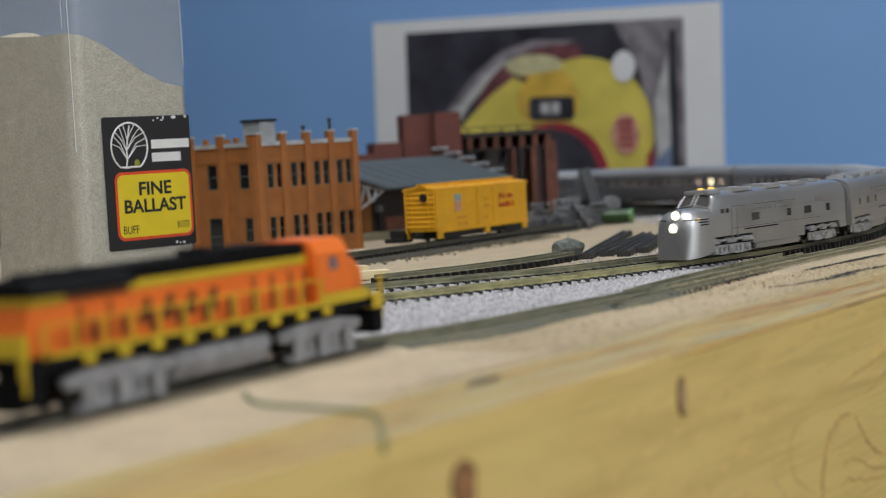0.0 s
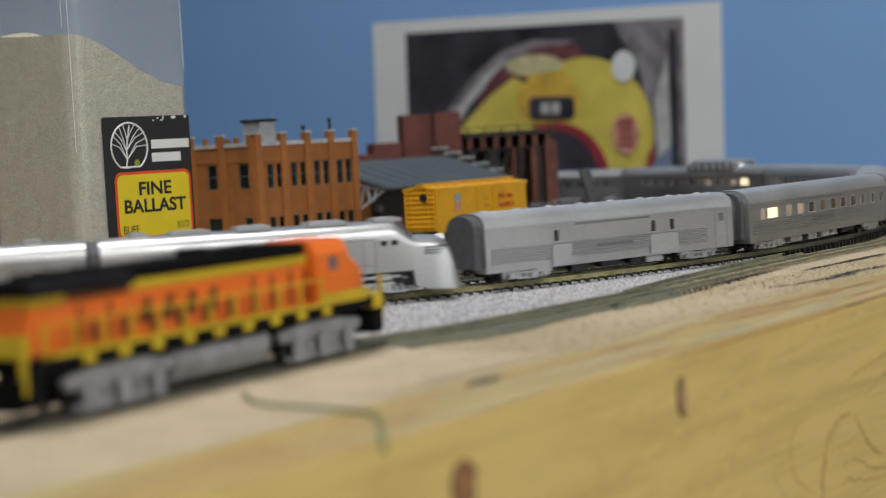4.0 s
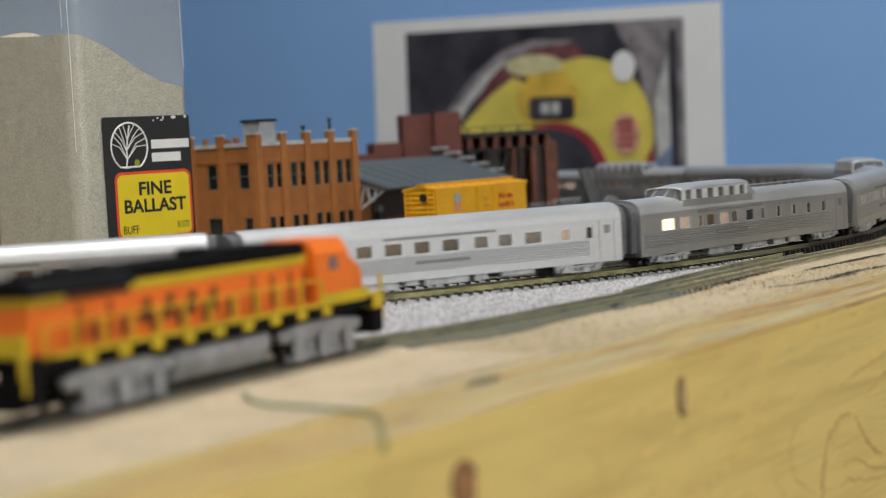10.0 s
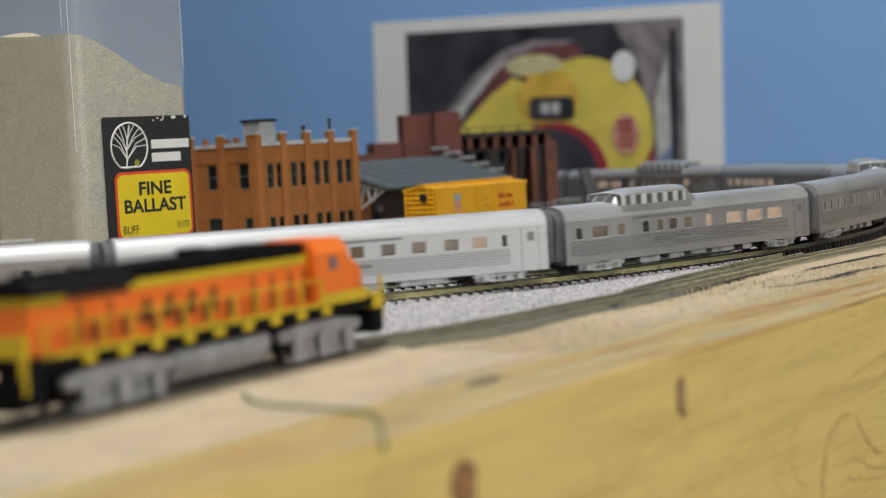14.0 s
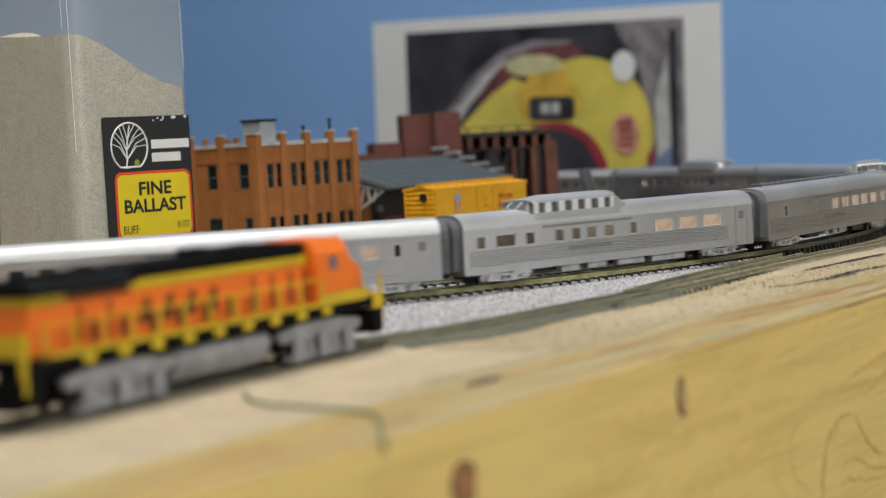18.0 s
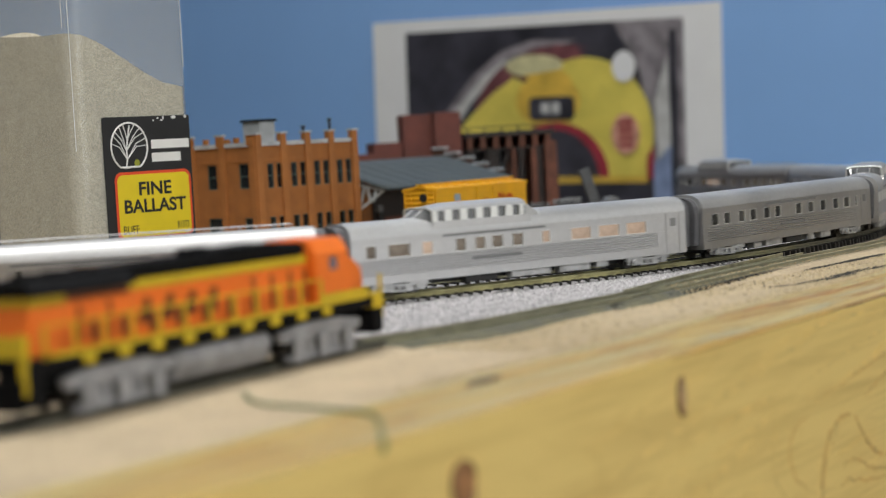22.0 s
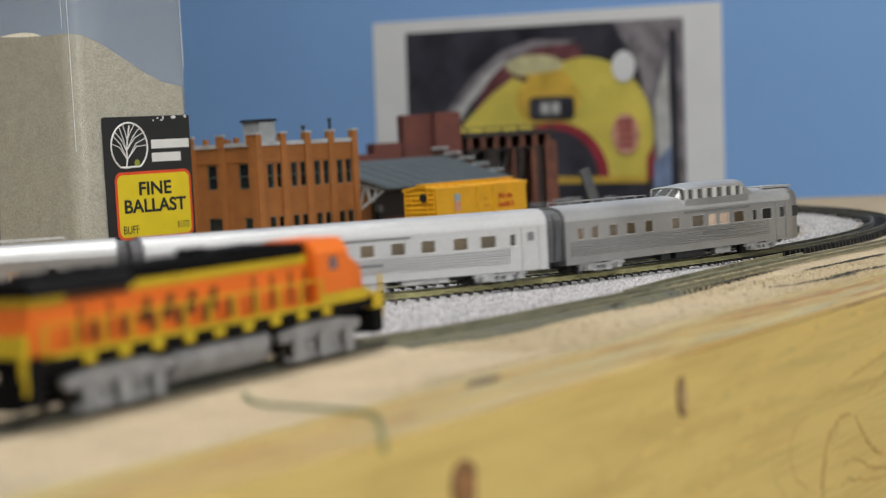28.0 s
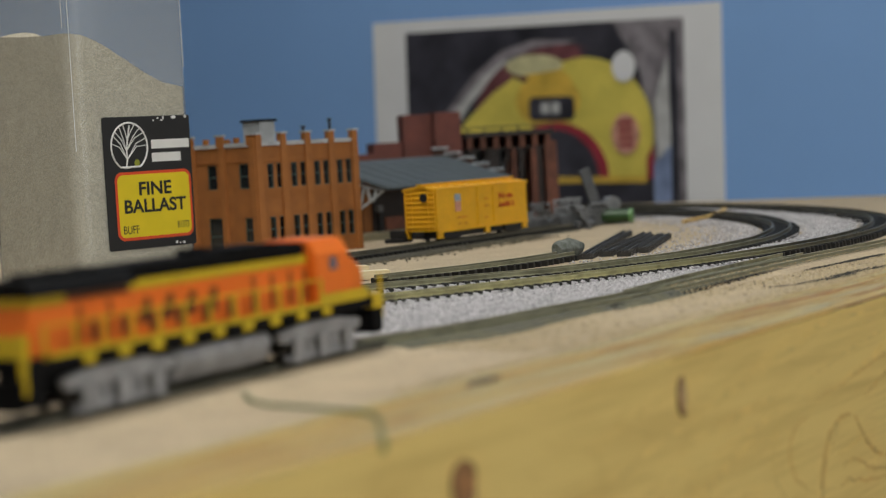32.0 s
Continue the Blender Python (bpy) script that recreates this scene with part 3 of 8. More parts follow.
def sweep(bm, line, s0, s1, profile, step=0.006):
    """Draw a profile of (offset to the right, height) pairs out along a line."""
    n = max(2, int(abs(s1 - s0) / step))
    rings = []
    for i in range(n + 1):
        s = s0 + (s1 - s0) * i / n
        p, w = line.at(s), line.way(s)
        r = Vector((w.y, -w.x, 0))
        rings.append([bm.verts.new(p + r * a + Vector((0, 0, z))) for a, z in profile])
    k = len(profile)
    for a, b in zip(rings, rings[1:]):
        for i in range(k):
            bm.faces.new((a[i], a[(i + 1) % k], b[(i + 1) % k], b[i]))
    bm.faces.new(rings[0][::-1]), bm.faces.new(rings[-1])


def rail_profile(off, z0, top):
    h = top - z0
    a, b = 0.0009, 0.00045
    return [(off - a, z0), (off + a, z0), (off + a, z0 + 0.2 * h), (off + b * 0.7, z0 + 0.35 * h), (off + b, z0 + 0.7 * h), (off + b * 1.2, top), (off - b * 1.2, top), (off - b, z0 + 0.7 * h), (off - b * 0.7, z0 + 0.35 * h), (off - a, z0 + 0.2 * h)]


tie_bm = bmesh.new()
bm_box(tie_bm, (-0.0092, -0.00085, 0.0000), (0.0092, 0.00085, 0.0024))
TIE_MESH = mesh_of("tie", tie_bm, M["tie_black"], bevel=0.0002)


def track(name, line, s0, s1, label, rails, near, gauge=0.009, tie_step=0.0046, z=0.0):
    """Two rails on ties; ties of the near stretches are single, the rest are one mesh."""
    t = thing(name, Matrix.Translation((0, 0, z)), label, "railway track")
    for side in (-1, 1):
        for r0, r1, mat in rails:
            bm = bmesh.new()
            sweep(bm, line, max(s0, r0 + 0.0002), min(s1, r1), rail_profile(side * gauge / 2, 0.0021, RAIL_Z))
            part("rail", bm, M[mat], t)
    rest = bmesh.new()
    s, rnd = s0 + 0.002, random.Random(len(name))
    while s < s1 - 0.002:
        p, w = line.at(s), line.way(s)
        m = Matrix.Translation(p) @ Matrix.Rotation(math.atan2(w.y, w.x) - math.pi / 2 + rnd.uniform(-0.03, 0.03), 4, "Z") @ Matrix.Translation((rnd.uniform(-0.0004, 0.0004), 0, 0))
        if any(a <= s <= b for a, b in near):
            piece("tie", TIE_MESH, t, m)
        else:
            bm_box(rest, (-0.0088, -0.0010, 0.0000), (0.0088, 0.0010, 0.0022), m)
        s += tie_step
    if rest.verts:
        ob = part("tie_bed", rest, M["tie_stuff"], t)
        ob["kind"] = "stuff"
    else:
        rest.free()
    return t


def ballast_bed(name, line, s0, s1, half, label, mat, top=0.0008, skirt=0.0065):
    bm = bmesh.new()
    sweep(bm, line, s0, s1, [(-half - skirt, -0.0008), (half + skirt, -0.0008), (half, top), (-half, top)])
    return solid(name, bm, mat, Matrix(), label, "ballast", kind="stuff")


HALF_B = LOOP_B.length / 2
BARE_B, BARE_A = 0.246, LOOP_A.nearest(0.150, 0.893)      # past these the ties lie bare
ballast_bed("track_bed", LOOP_B, -HALF_B, BARE_B, 0.0080, "grey crushed ballast bed under the outer loop track", M["ballast"], 0.0018, 0.0045)
ballast_bed("track_bed", LOOP_A, 0.0, BARE_A, 0.0080, "grey crushed ballast bed under the inner loop track", M["ballast"], 0.00175, 0.0045)
ballast_bed("track_bed", LOOP_B, BARE_B + 0.0004, HALF_B, 0.0070, "dark cinder bed under the bare ties of the outer curve", M["dark_bed"], 0.0006, 0.003)
ballast_bed("track_bed", LOOP_A, BARE_A + 0.0004, LOOP_A.length, 0.0070, "dark cinder bed under the bare ties of the inner curve", M["dark_bed"], 0.0006, 0.003)
bm = bmesh.new()
rings, ca, cb = [], TRACK_C.nearest(-0.024, 0.527), TRACK_C.nearest(0.045, 0.614)
for i in range(71):
    sc = ca + (cb - ca) * i / 70
    p, w = TRACK_C.at(sc), TRACK_C.way(sc)
    edge = 0.0092 + 0.0052 * math.exp(-((sc - ca - 0.045) / 0.022) ** 2) + 0.0012 * noise.noise((sc * 90, 4.0, 0)) + 0.0007 * noise.noise((sc * 420, 1.0, 0))
    inner = 0.0105 + 0.0009 * noise.noise((sc * 150, 7.0, 0))
    rings.append([bm.verts.new((p.x + w.y * o, p.y - w.x * o, z)) for o, z in ((-inner - 0.003, -0.0008), (edge + 0.0025, -0.0008), (edge, 0.0013), (-inner, 0.0016))])
for a, b in zip(rings, rings[1:]):
    for k in range(4):
        bm.faces.new((a[k], a[(k + 1) % 4], b[(k + 1) % 4], b[k]))
bm.faces.new(rings[0][::-1]), bm.faces.new(rings[-1])
solid("track_bed", bm, M["roadbed"], Matrix(), "olive grey painted roadbed strip with a ragged edge", "ballast", kind="stuff")
bm = bmesh.new()
rings, ca = [], TRACK_C.nearest(-0.190, 0.23)
for i in range(141):
    sc = ca + (TRACK_C.nearest(-0.024, 0.527) - ca) * i / 140
    p, w = TRACK_C.at(sc), TRACK_C.way(sc)
    e = 0.0068 + 0.0006 * noise.noise((sc * 120, 3.0, 0))
    rings.append([bm.verts.new((p.x + w.y * o, p.y - w.x * o, z)) for o, z in ((e, -0.0009), (0.026, -0.0009), (0.018, 0.0004), (0.011, 0.0014), (e + 0.0008, 0.0013))])
for a, b in zip(rings, rings[1:]):
    for k in range(5):
        bm.faces.new((a[k], a[(k + 1) % 5], b[(k + 1) % 5], b[k]))
bm.faces.new(rings[0][::-1]), bm.faces.new(rings[-1])
solid("sand_bank", bm, M["sand"], Matrix(), "sand banked against the ties of the front track", "sand", kind="stuff", smooth=True)
bm = bmesh.new()                                  # sand blown over the far ties, rising gently out of the roadbed
rings, ca, cb = [], TRACK_C.nearest(0.050, 0.620), TRACK_C.length
for i in range(91):
    sc = ca + (cb - ca) * i / 90
    f = min(1.0, i / 26)
    p, w = TRACK_C.at(sc), TRACK_C.way(sc)
    wob = 0.0010 * noise.noise((sc * 140, 9.0, 0))
    hw, top = 0.0030 + 0.0078 * f + wob, -0.0002 + 0.0013 * f
    rings.append([bm.verts.new((p.x + w.y * o, p.y - w.x * o, z)) for o, z in ((-hw - 0.008, -0.0009), (hw + 0.008, -0.0009), (hw, top), (-hw, top))])
for a, b in zip(rings, rings[1:]):
    for k in range(4):
        bm.faces.new((a[k], a[(k + 1) % 4], b[(k + 1) % 4], b[k]))
bm.faces.new(rings[0][::-1]), bm.faces.new(rings[-1])
solid("track_bed", bm, M["sand"], Matrix(), "sand blown over the far ties of the front track", "ballast", kind="stuff")
# the painted roadbed thins out and sinks into the sand
bm = bmesh.new()
rings, ca, cb = [], TRACK_C.nearest(0.0453, 0.6144), TRACK_C.nearest(0.150, 0.769)
for i in range(61):
    f = i / 60
    sc = ca + (cb - ca) * f
    p, w = TRACK_C.at(sc), TRACK_C.way(sc)
    wob = 0.0012 * noise.noise((sc * 160, 2.0, 0)) + 0.0006 * noise.noise((sc * 600, 5.0, 0))
    hl, hr = 0.0115 - 0.0050 * f + wob, 0.0112 - 0.0074 * min(1.0, f * 1.9) + wob * 1.5
    top = min(0.0016 - 0.0003 * f, 0.0004 + 0.010 * f)
    rings.append([bm.verts.new((p.x + w.y * o, p.y - w.x * o, z)) for o, z in ((-hl - 0.004, -0.0008), (hr + 0.004, -0.0008), (hr, top), (-hl, top))])
for a, b in zip(rings, rings[1:]):
    for k in range(4):
        bm.faces.new((a[k], a[(k + 1) % 4], b[(k + 1) % 4], b[k]))
bm.faces.new(rings[0][::-1]), bm.faces.new(rings[-1])
solid("track_bed", bm, M["roadbed"], Matrix(), "thinning olive grey roadbed of the front track", "ballast", kind="stuff")
# dark strips put the shade of boxcar and shed onto the ground
ballast_bed("dirt_bed", SIDING_E, 0.4403, SIDING_E.length, 0.0085, "dark strip painted for the shade under the parked boxcar", M["dirt"], 0.0010, 0.003)
bm = bmesh.new()
sweep(bm, SIDING_E, 0.395, SIDING_E.length, [(-0.036, -0.0010), (-0.034, 0.0005), (-0.0090, 0.0006), (-0.0086, -0.0010)])
solid("dirt_bed", bm, M["dirt"], Matrix(), "dark sheet painted for the shade between the siding and the depot", "ballast", kind="stuff")
ballast_bed("dirt_bed", SIDING_E, 0.20, 0.44, 0.015, "dirt bed of the depot siding, dark for the shed's shade too", M["dirt"], 0.0008, 0.010)
C_NOSE = TRACK_C.nearest(-0.020, 0.530)
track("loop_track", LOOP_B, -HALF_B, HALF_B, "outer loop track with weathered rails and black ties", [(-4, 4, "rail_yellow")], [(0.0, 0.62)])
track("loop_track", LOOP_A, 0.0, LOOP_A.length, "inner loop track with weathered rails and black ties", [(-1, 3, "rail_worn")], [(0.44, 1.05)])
# rails under the diesel are coloured dark for the shadow it throws
track("front_track", TRACK_C, 0.0, TRACK_C.length, "front track painted dull olive along the table edge", [(-1, C_NOSE, "rail_dark"), (C_NOSE, 3, "rail_olive")], [(0.60, 1.0)], z=-0.0013)
track("siding_track", SIDING_D, 0.0, SIDING_D.length, "short loose siding track with black ties", [(-1, 3, "rail_olive")], [(0, 1)])
track("siding_track", SIDING_E, 0.0, SIDING_E.length, "siding track with dark olive rails beside the freight depot", [(-1, 3, "rail_dark")], [(0.3, 0.9)])
track("crossover_track", CROSS_F, 0.0, 0.165, "crossover track of dark rails joining two lines", [(-1, 3, "rail_worn")], [(0, 1)], tie_step=0.0240, z=-0.0014)


# ---- the silver passenger train ----
SPEED = 0.0938
M["silver"] = material("silver", (0.50, 0.495, 0.505), 0.42, 0.96, vary=0.05, scale=40, fine=0.04)
M["silver_roof"] = material("silver_roof", (0.54, 0.54, 0.55), 0.58, 0.95, vary=0.06, scale=40, fine=0.04)
M["loco_silver"] = material("loco_silver", (0.54, 0.535, 0.54), 0.40, 0.92, vary=0.06, scale=60, fine=0.05)
M["silver_truck"] = material("silver_truck", (0.46, 0.46, 0.465), 0.45, 0.55, vary=0.3, scale=300)
M["under_black"] = material("under_black", (0.015, 0.015, 0.016), 0.6, vary=0.3, scale=300)
M["diaphragm"] = material("diaphragm", (0.10, 0.10, 0.11), 0.7, vary=0.2, scale=300)
M["car_glass"] = material("car_glass", (0.046, 0.043, 0.040), 0.12, spec=0.6, vary=0.3, scale=90, objvary=0.6)
M["amber_glass"] = material("amber_glass", (0.125, 0.088, 0.048), 0.14, spec=0.6, vary=0.4, scale=160, objvary=0.5)
M["tan_glass"] = material("tan_glass", (0.185, 0.145, 0.112), 0.15, spec=0.6, vary=0.45, scale=200, objvary=0.45)
M["lit_glass"] = material("lit_glass", (0.36, 0.265, 0.20), 0.16, emit=(1.0, 0.72, 0.55), emit_strength=0.15, vary=0.4, scale=220, objvary=0.3)
M["bright_glass"] = material("bright_glass", (0.8, 0.7, 0.5), 0.2, emit=(1.0, 0.80, 0.48), emit_strength=1.1)
M["dome_glass"] = material("dome_glass", (0.11, 0.113, 0.118), 0.12, spec=0.7, vary=0.2, scale=90)
M["wheel"] = material("wheel", (0.10, 0.095, 0.09), 0.4, 0.7)
M["letterboard"] = material("letterboard", (0.22, 0.22, 0.225), 0.5, 0.4)
M["letter_silver"] = material("letter_silver", (0.78, 0.78, 0.77), 0.45, 0.6, vary=0.05, scale=200)
M["headlight"] = material("headlight", (1, 0.9, 0.7), 0.3, emit=(1.0, 0.86, 0.60), emit_strength=4.0)
M["red_lamp"] = material("red_lamp", (0.7, 0.04, 0.05), 0.3, emit=(1.0, 0.08, 0.08), emit_strength=1.0)
M["amber_lamp"] = material("amber_lamp", (0.9, 0.5, 0.05), 0.3, emit=(1.0, 0.62, 0.15), emit_strength=0.7)

HW = 0.0096          # half width of a car
SILL, BELT, WTOP, EAVE, ROOF = 0.0043, 0.0136, 0.0180, 0.0206, 0.0266


def roof_arc(hw=HW, eave=EAVE, top=ROOF, n=12):
    """Half-round roof outline from one eave to the other, as y, z pairs."""
    out = []
    for i in range(n + 1):
        a = math.pi * i / n
        c, s = math.cos(a), math.sin(a)
        out.append((hw * math.copysign(abs(c) ** 0.75, c), eave + (top - eave) * abs(s) ** 0.85))
    return out


def fluting(bm, x0, x1, z0, z1, side, n=6):
    """One corrugated side panel: rounded ribs with narrow grooves between them."""
    out = [(side * (HW - 0.0004), z0)]
    h = (z1 - z0) / n
    for i in range(n):
        z = z0 + h * i
        for f, d in ((0.04, -0.0001), (0.20, 0.00026), (0.42, 0.00040), (0.62, 0.00038), (0.82, 0.00022), (0.96, -0.0001)):
            out.append((side * (HW + d), z + h * f))
    out.append((side * (HW - 0.0004), z1))
    bm_prism(bm, out, x0, x1, "x")


def truck_mesh(wheels=2, base=0.0155, top=0.0044):
    """A cast truck: pedestal frame, dropped equalizer bars, journal boxes, springs and a bolster."""
    bm = bmesh.new()
    h, gap = base / 2, base / (wheels - 1)
    for side in (-1, 1):
        lo, hi = sorted((side * 0.0076, side * 0.0094))
        frame_top = [(-h - 0.0045, top - 0.0014), (-h - 0.0040, top - 0.0002), (-h - 0.0015, top)]
        for i in range(wheels - 1):
            c = -h + gap * (i + 0.5)
            frame_top += [(c - gap * 0.28, top), (c - gap * 0.18, top - 0.0005), (c + gap * 0.18, top - 0.0005), (c + gap * 0.28, top)]
        frame_top += [(h + 0.0015, top), (h + 0.0040, top - 0.0002), (h + 0.0045, top - 0.0014)]
        bm_prism(bm, frame_top, lo, hi, "y")
        bm_box(bm, (-h - 0.0036, lo + 0.0007, min(0.0016, top)), (h + 0.0036, hi - 0.0007, min(top - 0.0013, 0.0050)))
        for i in range(wheels - 1):
            c = -h + gap * (i + 0.5)
            bm_prism(bm, [(c - gap * 0.46, 0.0026), (c - gap * 0.30, 0.0011), (c + gap * 0.30, 0.0011), (c + gap * 0.46, 0.0026), (c + gap * 0.30, 0.0019), (c - gap * 0.30, 0.0019)], lo - 0.0003, hi + 0.0003, "y")
            for dx in (-0.0014, 0.0014):
                bm_cyl(bm, (c + dx, hi if side > 0 else lo, 0.0018), (c + dx, hi if side > 0 else lo, min(top - 0.0012, 0.0042)), 0.0007, n=8)
        for i in range(wheels):
            x = -h + gap * i
            bm_box(bm, (x - 0.0017, lo - 0.0004, 0.0014), (x + 0.0017, hi + 0.0004, min(top - 0.0010, 0.0046)))
            bm_cyl(bm, (x, lo - 0.0009, 0.0027), (x, hi + 0.0009, 0.0027), 0.0012, n=10)
            if top > 0.006:
                bm_cyl(bm, (x - gap * 0.3, hi if side > 0 else lo, top - 0.0016), (x + gap * 0.3, hi if side > 0 else lo, top - 0.0016), 0.0007, n=8)
    bm_box(bm, (-0.003, -0.0078, 0.0024), (0.003, 0.0078, 0.0038))
    return mesh_of("truck", bm, M["silver_truck"], bevel=0.00018)


def wheel_mesh(r=0.0029):
    bm = bmesh.new()
    for side in (-1, 1):
        bm_cyl(bm, (0, side * 0.0035, r), (0, side * 0.0052, r), r, n=18)
        bm_cyl(bm, (0, side * 0.0033, r), (0, side * 0.0036, r), r * 1.18, n=18)
    bm_cyl(bm, (0, -0.0036, r), (0, 0.0036, r), 0.0007, n=8)
    return mesh_of("wheelset", bm, M["wheel"])


TRUCK2, TRUCK3, WHEELS = truck_mesh(2), truck_mesh(3, 0.0225, 0.0078), wheel_mesh()
MOVERS = []           # (thing, front s at the start, length, trucks)


def add_truck(car, x, wheels=2, base=0.0155):
    t = piece("truck", TRUCK2 if wheels == 2 else TRUCK3, car, Matrix.Translation((x, 0, 0)))
    t["label"] = "silver truck frame with journal boxes"
    for i in range(wheels):
        piece("wheelset", WHEELS, t, Matrix.Translation((-base / 2 + base * i / (wheels - 1), 0, 0)))
    return t


PANES, FRAMES = {}, {}


def pane(car, x, w, z0, z1, side, mat):
    key = (round(w, 5), round(z1 - z0, 5), mat.name)
    if key not in PANES:
        PANES[key] = mesh_of("window", boxed((-w / 2, -0.00012, 0), (w / 2, 0.00012, z1 - z0)), mat)
        # bright edge bars also stand in for glints round the windows
        bm, e = bmesh.new(), 0.00016
        hgt = z1 - z0
        for a, b, c, d in ((-w / 2, -w / 2 + e, 0, hgt), (w / 2 - e, w / 2, 0, hgt), (-w / 2 + e, w / 2 - e, 0, e * 2), (-w / 2 + e, w / 2 - e, hgt - e, hgt)):
            bm_box(bm, (a, -0.0007, c), (b, 0.0007, d))
        FRAMES[key] = mesh_of("frame", bm, M["letter_silver"])
    win = piece("window", PANES[key], car, Matrix.Translation((x, side * (HW - 0.00055), z0)))
    piece("frame", FRAMES[key], win, Matrix())


def shell(car, half, windows, z0=BELT, z1=WTOP, doors=(), front_cut=0.0):
    """Car body whose sides have real window openings. windows: (centre from the front, width, material)."""
    bm = bmesh.new()
    th = 0.0008
    for side in (-1, 1):
        ya, yb = sorted((side * HW, side * (HW - th)))
        bm_box(bm, (-half, ya, SILL), (half, yb, z0))
        bm_box(bm, (-half, ya, z1), (half, yb, EAVE + 0.0002))
        x = half
        for c, w, mat in sorted(windows):
            xc = half - c
            bm_box(bm, (xc + w / 2, ya, z0), (x, yb, z1))
            x = xc - w / 2
        bm_box(bm, (-half, ya, z0), (x, yb, z1))
    bm_box(bm, (half - th, -HW + th, SILL), (half, HW - th, EAVE))
    bm_box(bm, (-half, -HW + th, SILL), (-half + th, HW - th, EAVE))
    bm_box(bm, (-half + th, -HW + th, SILL), (half - th, HW - th, SILL + 0.0008))
    part("body", bm, M["silver"], car)
    for c, w, mat in windows:
        for side in (-1, 1):
            pane(car, half - c, w + 0.0003, z0 - 0.0002, z1 + 0.0002, side, mat)


def roof_part(car, half, name="roof"):
    bm = bmesh.new()
    arc = roof_arc()
    bm_prism(bm, arc + [(-HW + 0.0006, EAVE - 0.0002), (HW - 0.0006, EAVE - 0.0002)], -half, half, "x")
    part(name, bm, M["silver_roof"], car, smooth=True)


def underside(car, half, seed):
    rnd = random.Random(seed)
    part("underframe", boxed((-half + 0.006, -0.0045, 0.0026), (half - 0.006, 0.0045, SILL - 0.0001)), M["under_black"], car, "black centre sill")
    x = -half + 0.040
    while x < half - 0.050:                        # tanks, battery boxes and coolers hung under the floor
        w = rnd.choice((0.006, 0.010, 0.015, 0.019))
        z = rnd.uniform(0.0014, 0.0026)
        for side in (-1, 1):
            y0, y1 = sorted((side * 0.0050, side * (HW - 0.0012)))
            part("equipment_box", boxed((x, y0, z), (min(x + w, half - 0.044), y1, SILL - 0.0002)), M["silver_truck"] if rnd.random() < 0.7 else M["under_black"], car, "underfloor equipment box", bevel=0.0003)
        x += w + rnd.uniform(0.002, 0.007)


def diaphragms(car, half, front=True, rear=True):
    for x, on in ((half, front), (-half, rear)):
        if on:
            bm = bmesh.new()
            s = 1 if x > 0 else -1
            prof = [(-0.0072, 0.0062), (0.0072, 0.0062)] + roof_arc(0.0080, 0.0188, 0.0256, 8)
            bm_prism(bm, prof, min(x, x + s * 0.0036), max(x, x + s * 0.0036), "x")
            part("diaphragm", bm, M["diaphragm"], car, "dark grey end diaphragm")
            bm = bmesh.new()
            bm_box(bm, (min(x, x + s * 0.0024), -0.001, 0.0036), (max(x, x + s * 0.0024), 0.001, 0.0058))
            part("coupler", bm, M["under_black"], car)


def nameboard(car, half, c0, c1, z, h=0.0009):
    for side in (-1, 1):
        y = side * (HW + (0.0005 if z < BELT else 0.0002))
        part("nameboard", boxed((half - c1, min(y, y - side * 0.0004), z), (half - c0, max(y, y - side * 0.0004), z + h)), M["letterboard"], car, "grey name panel with unreadable lettering")


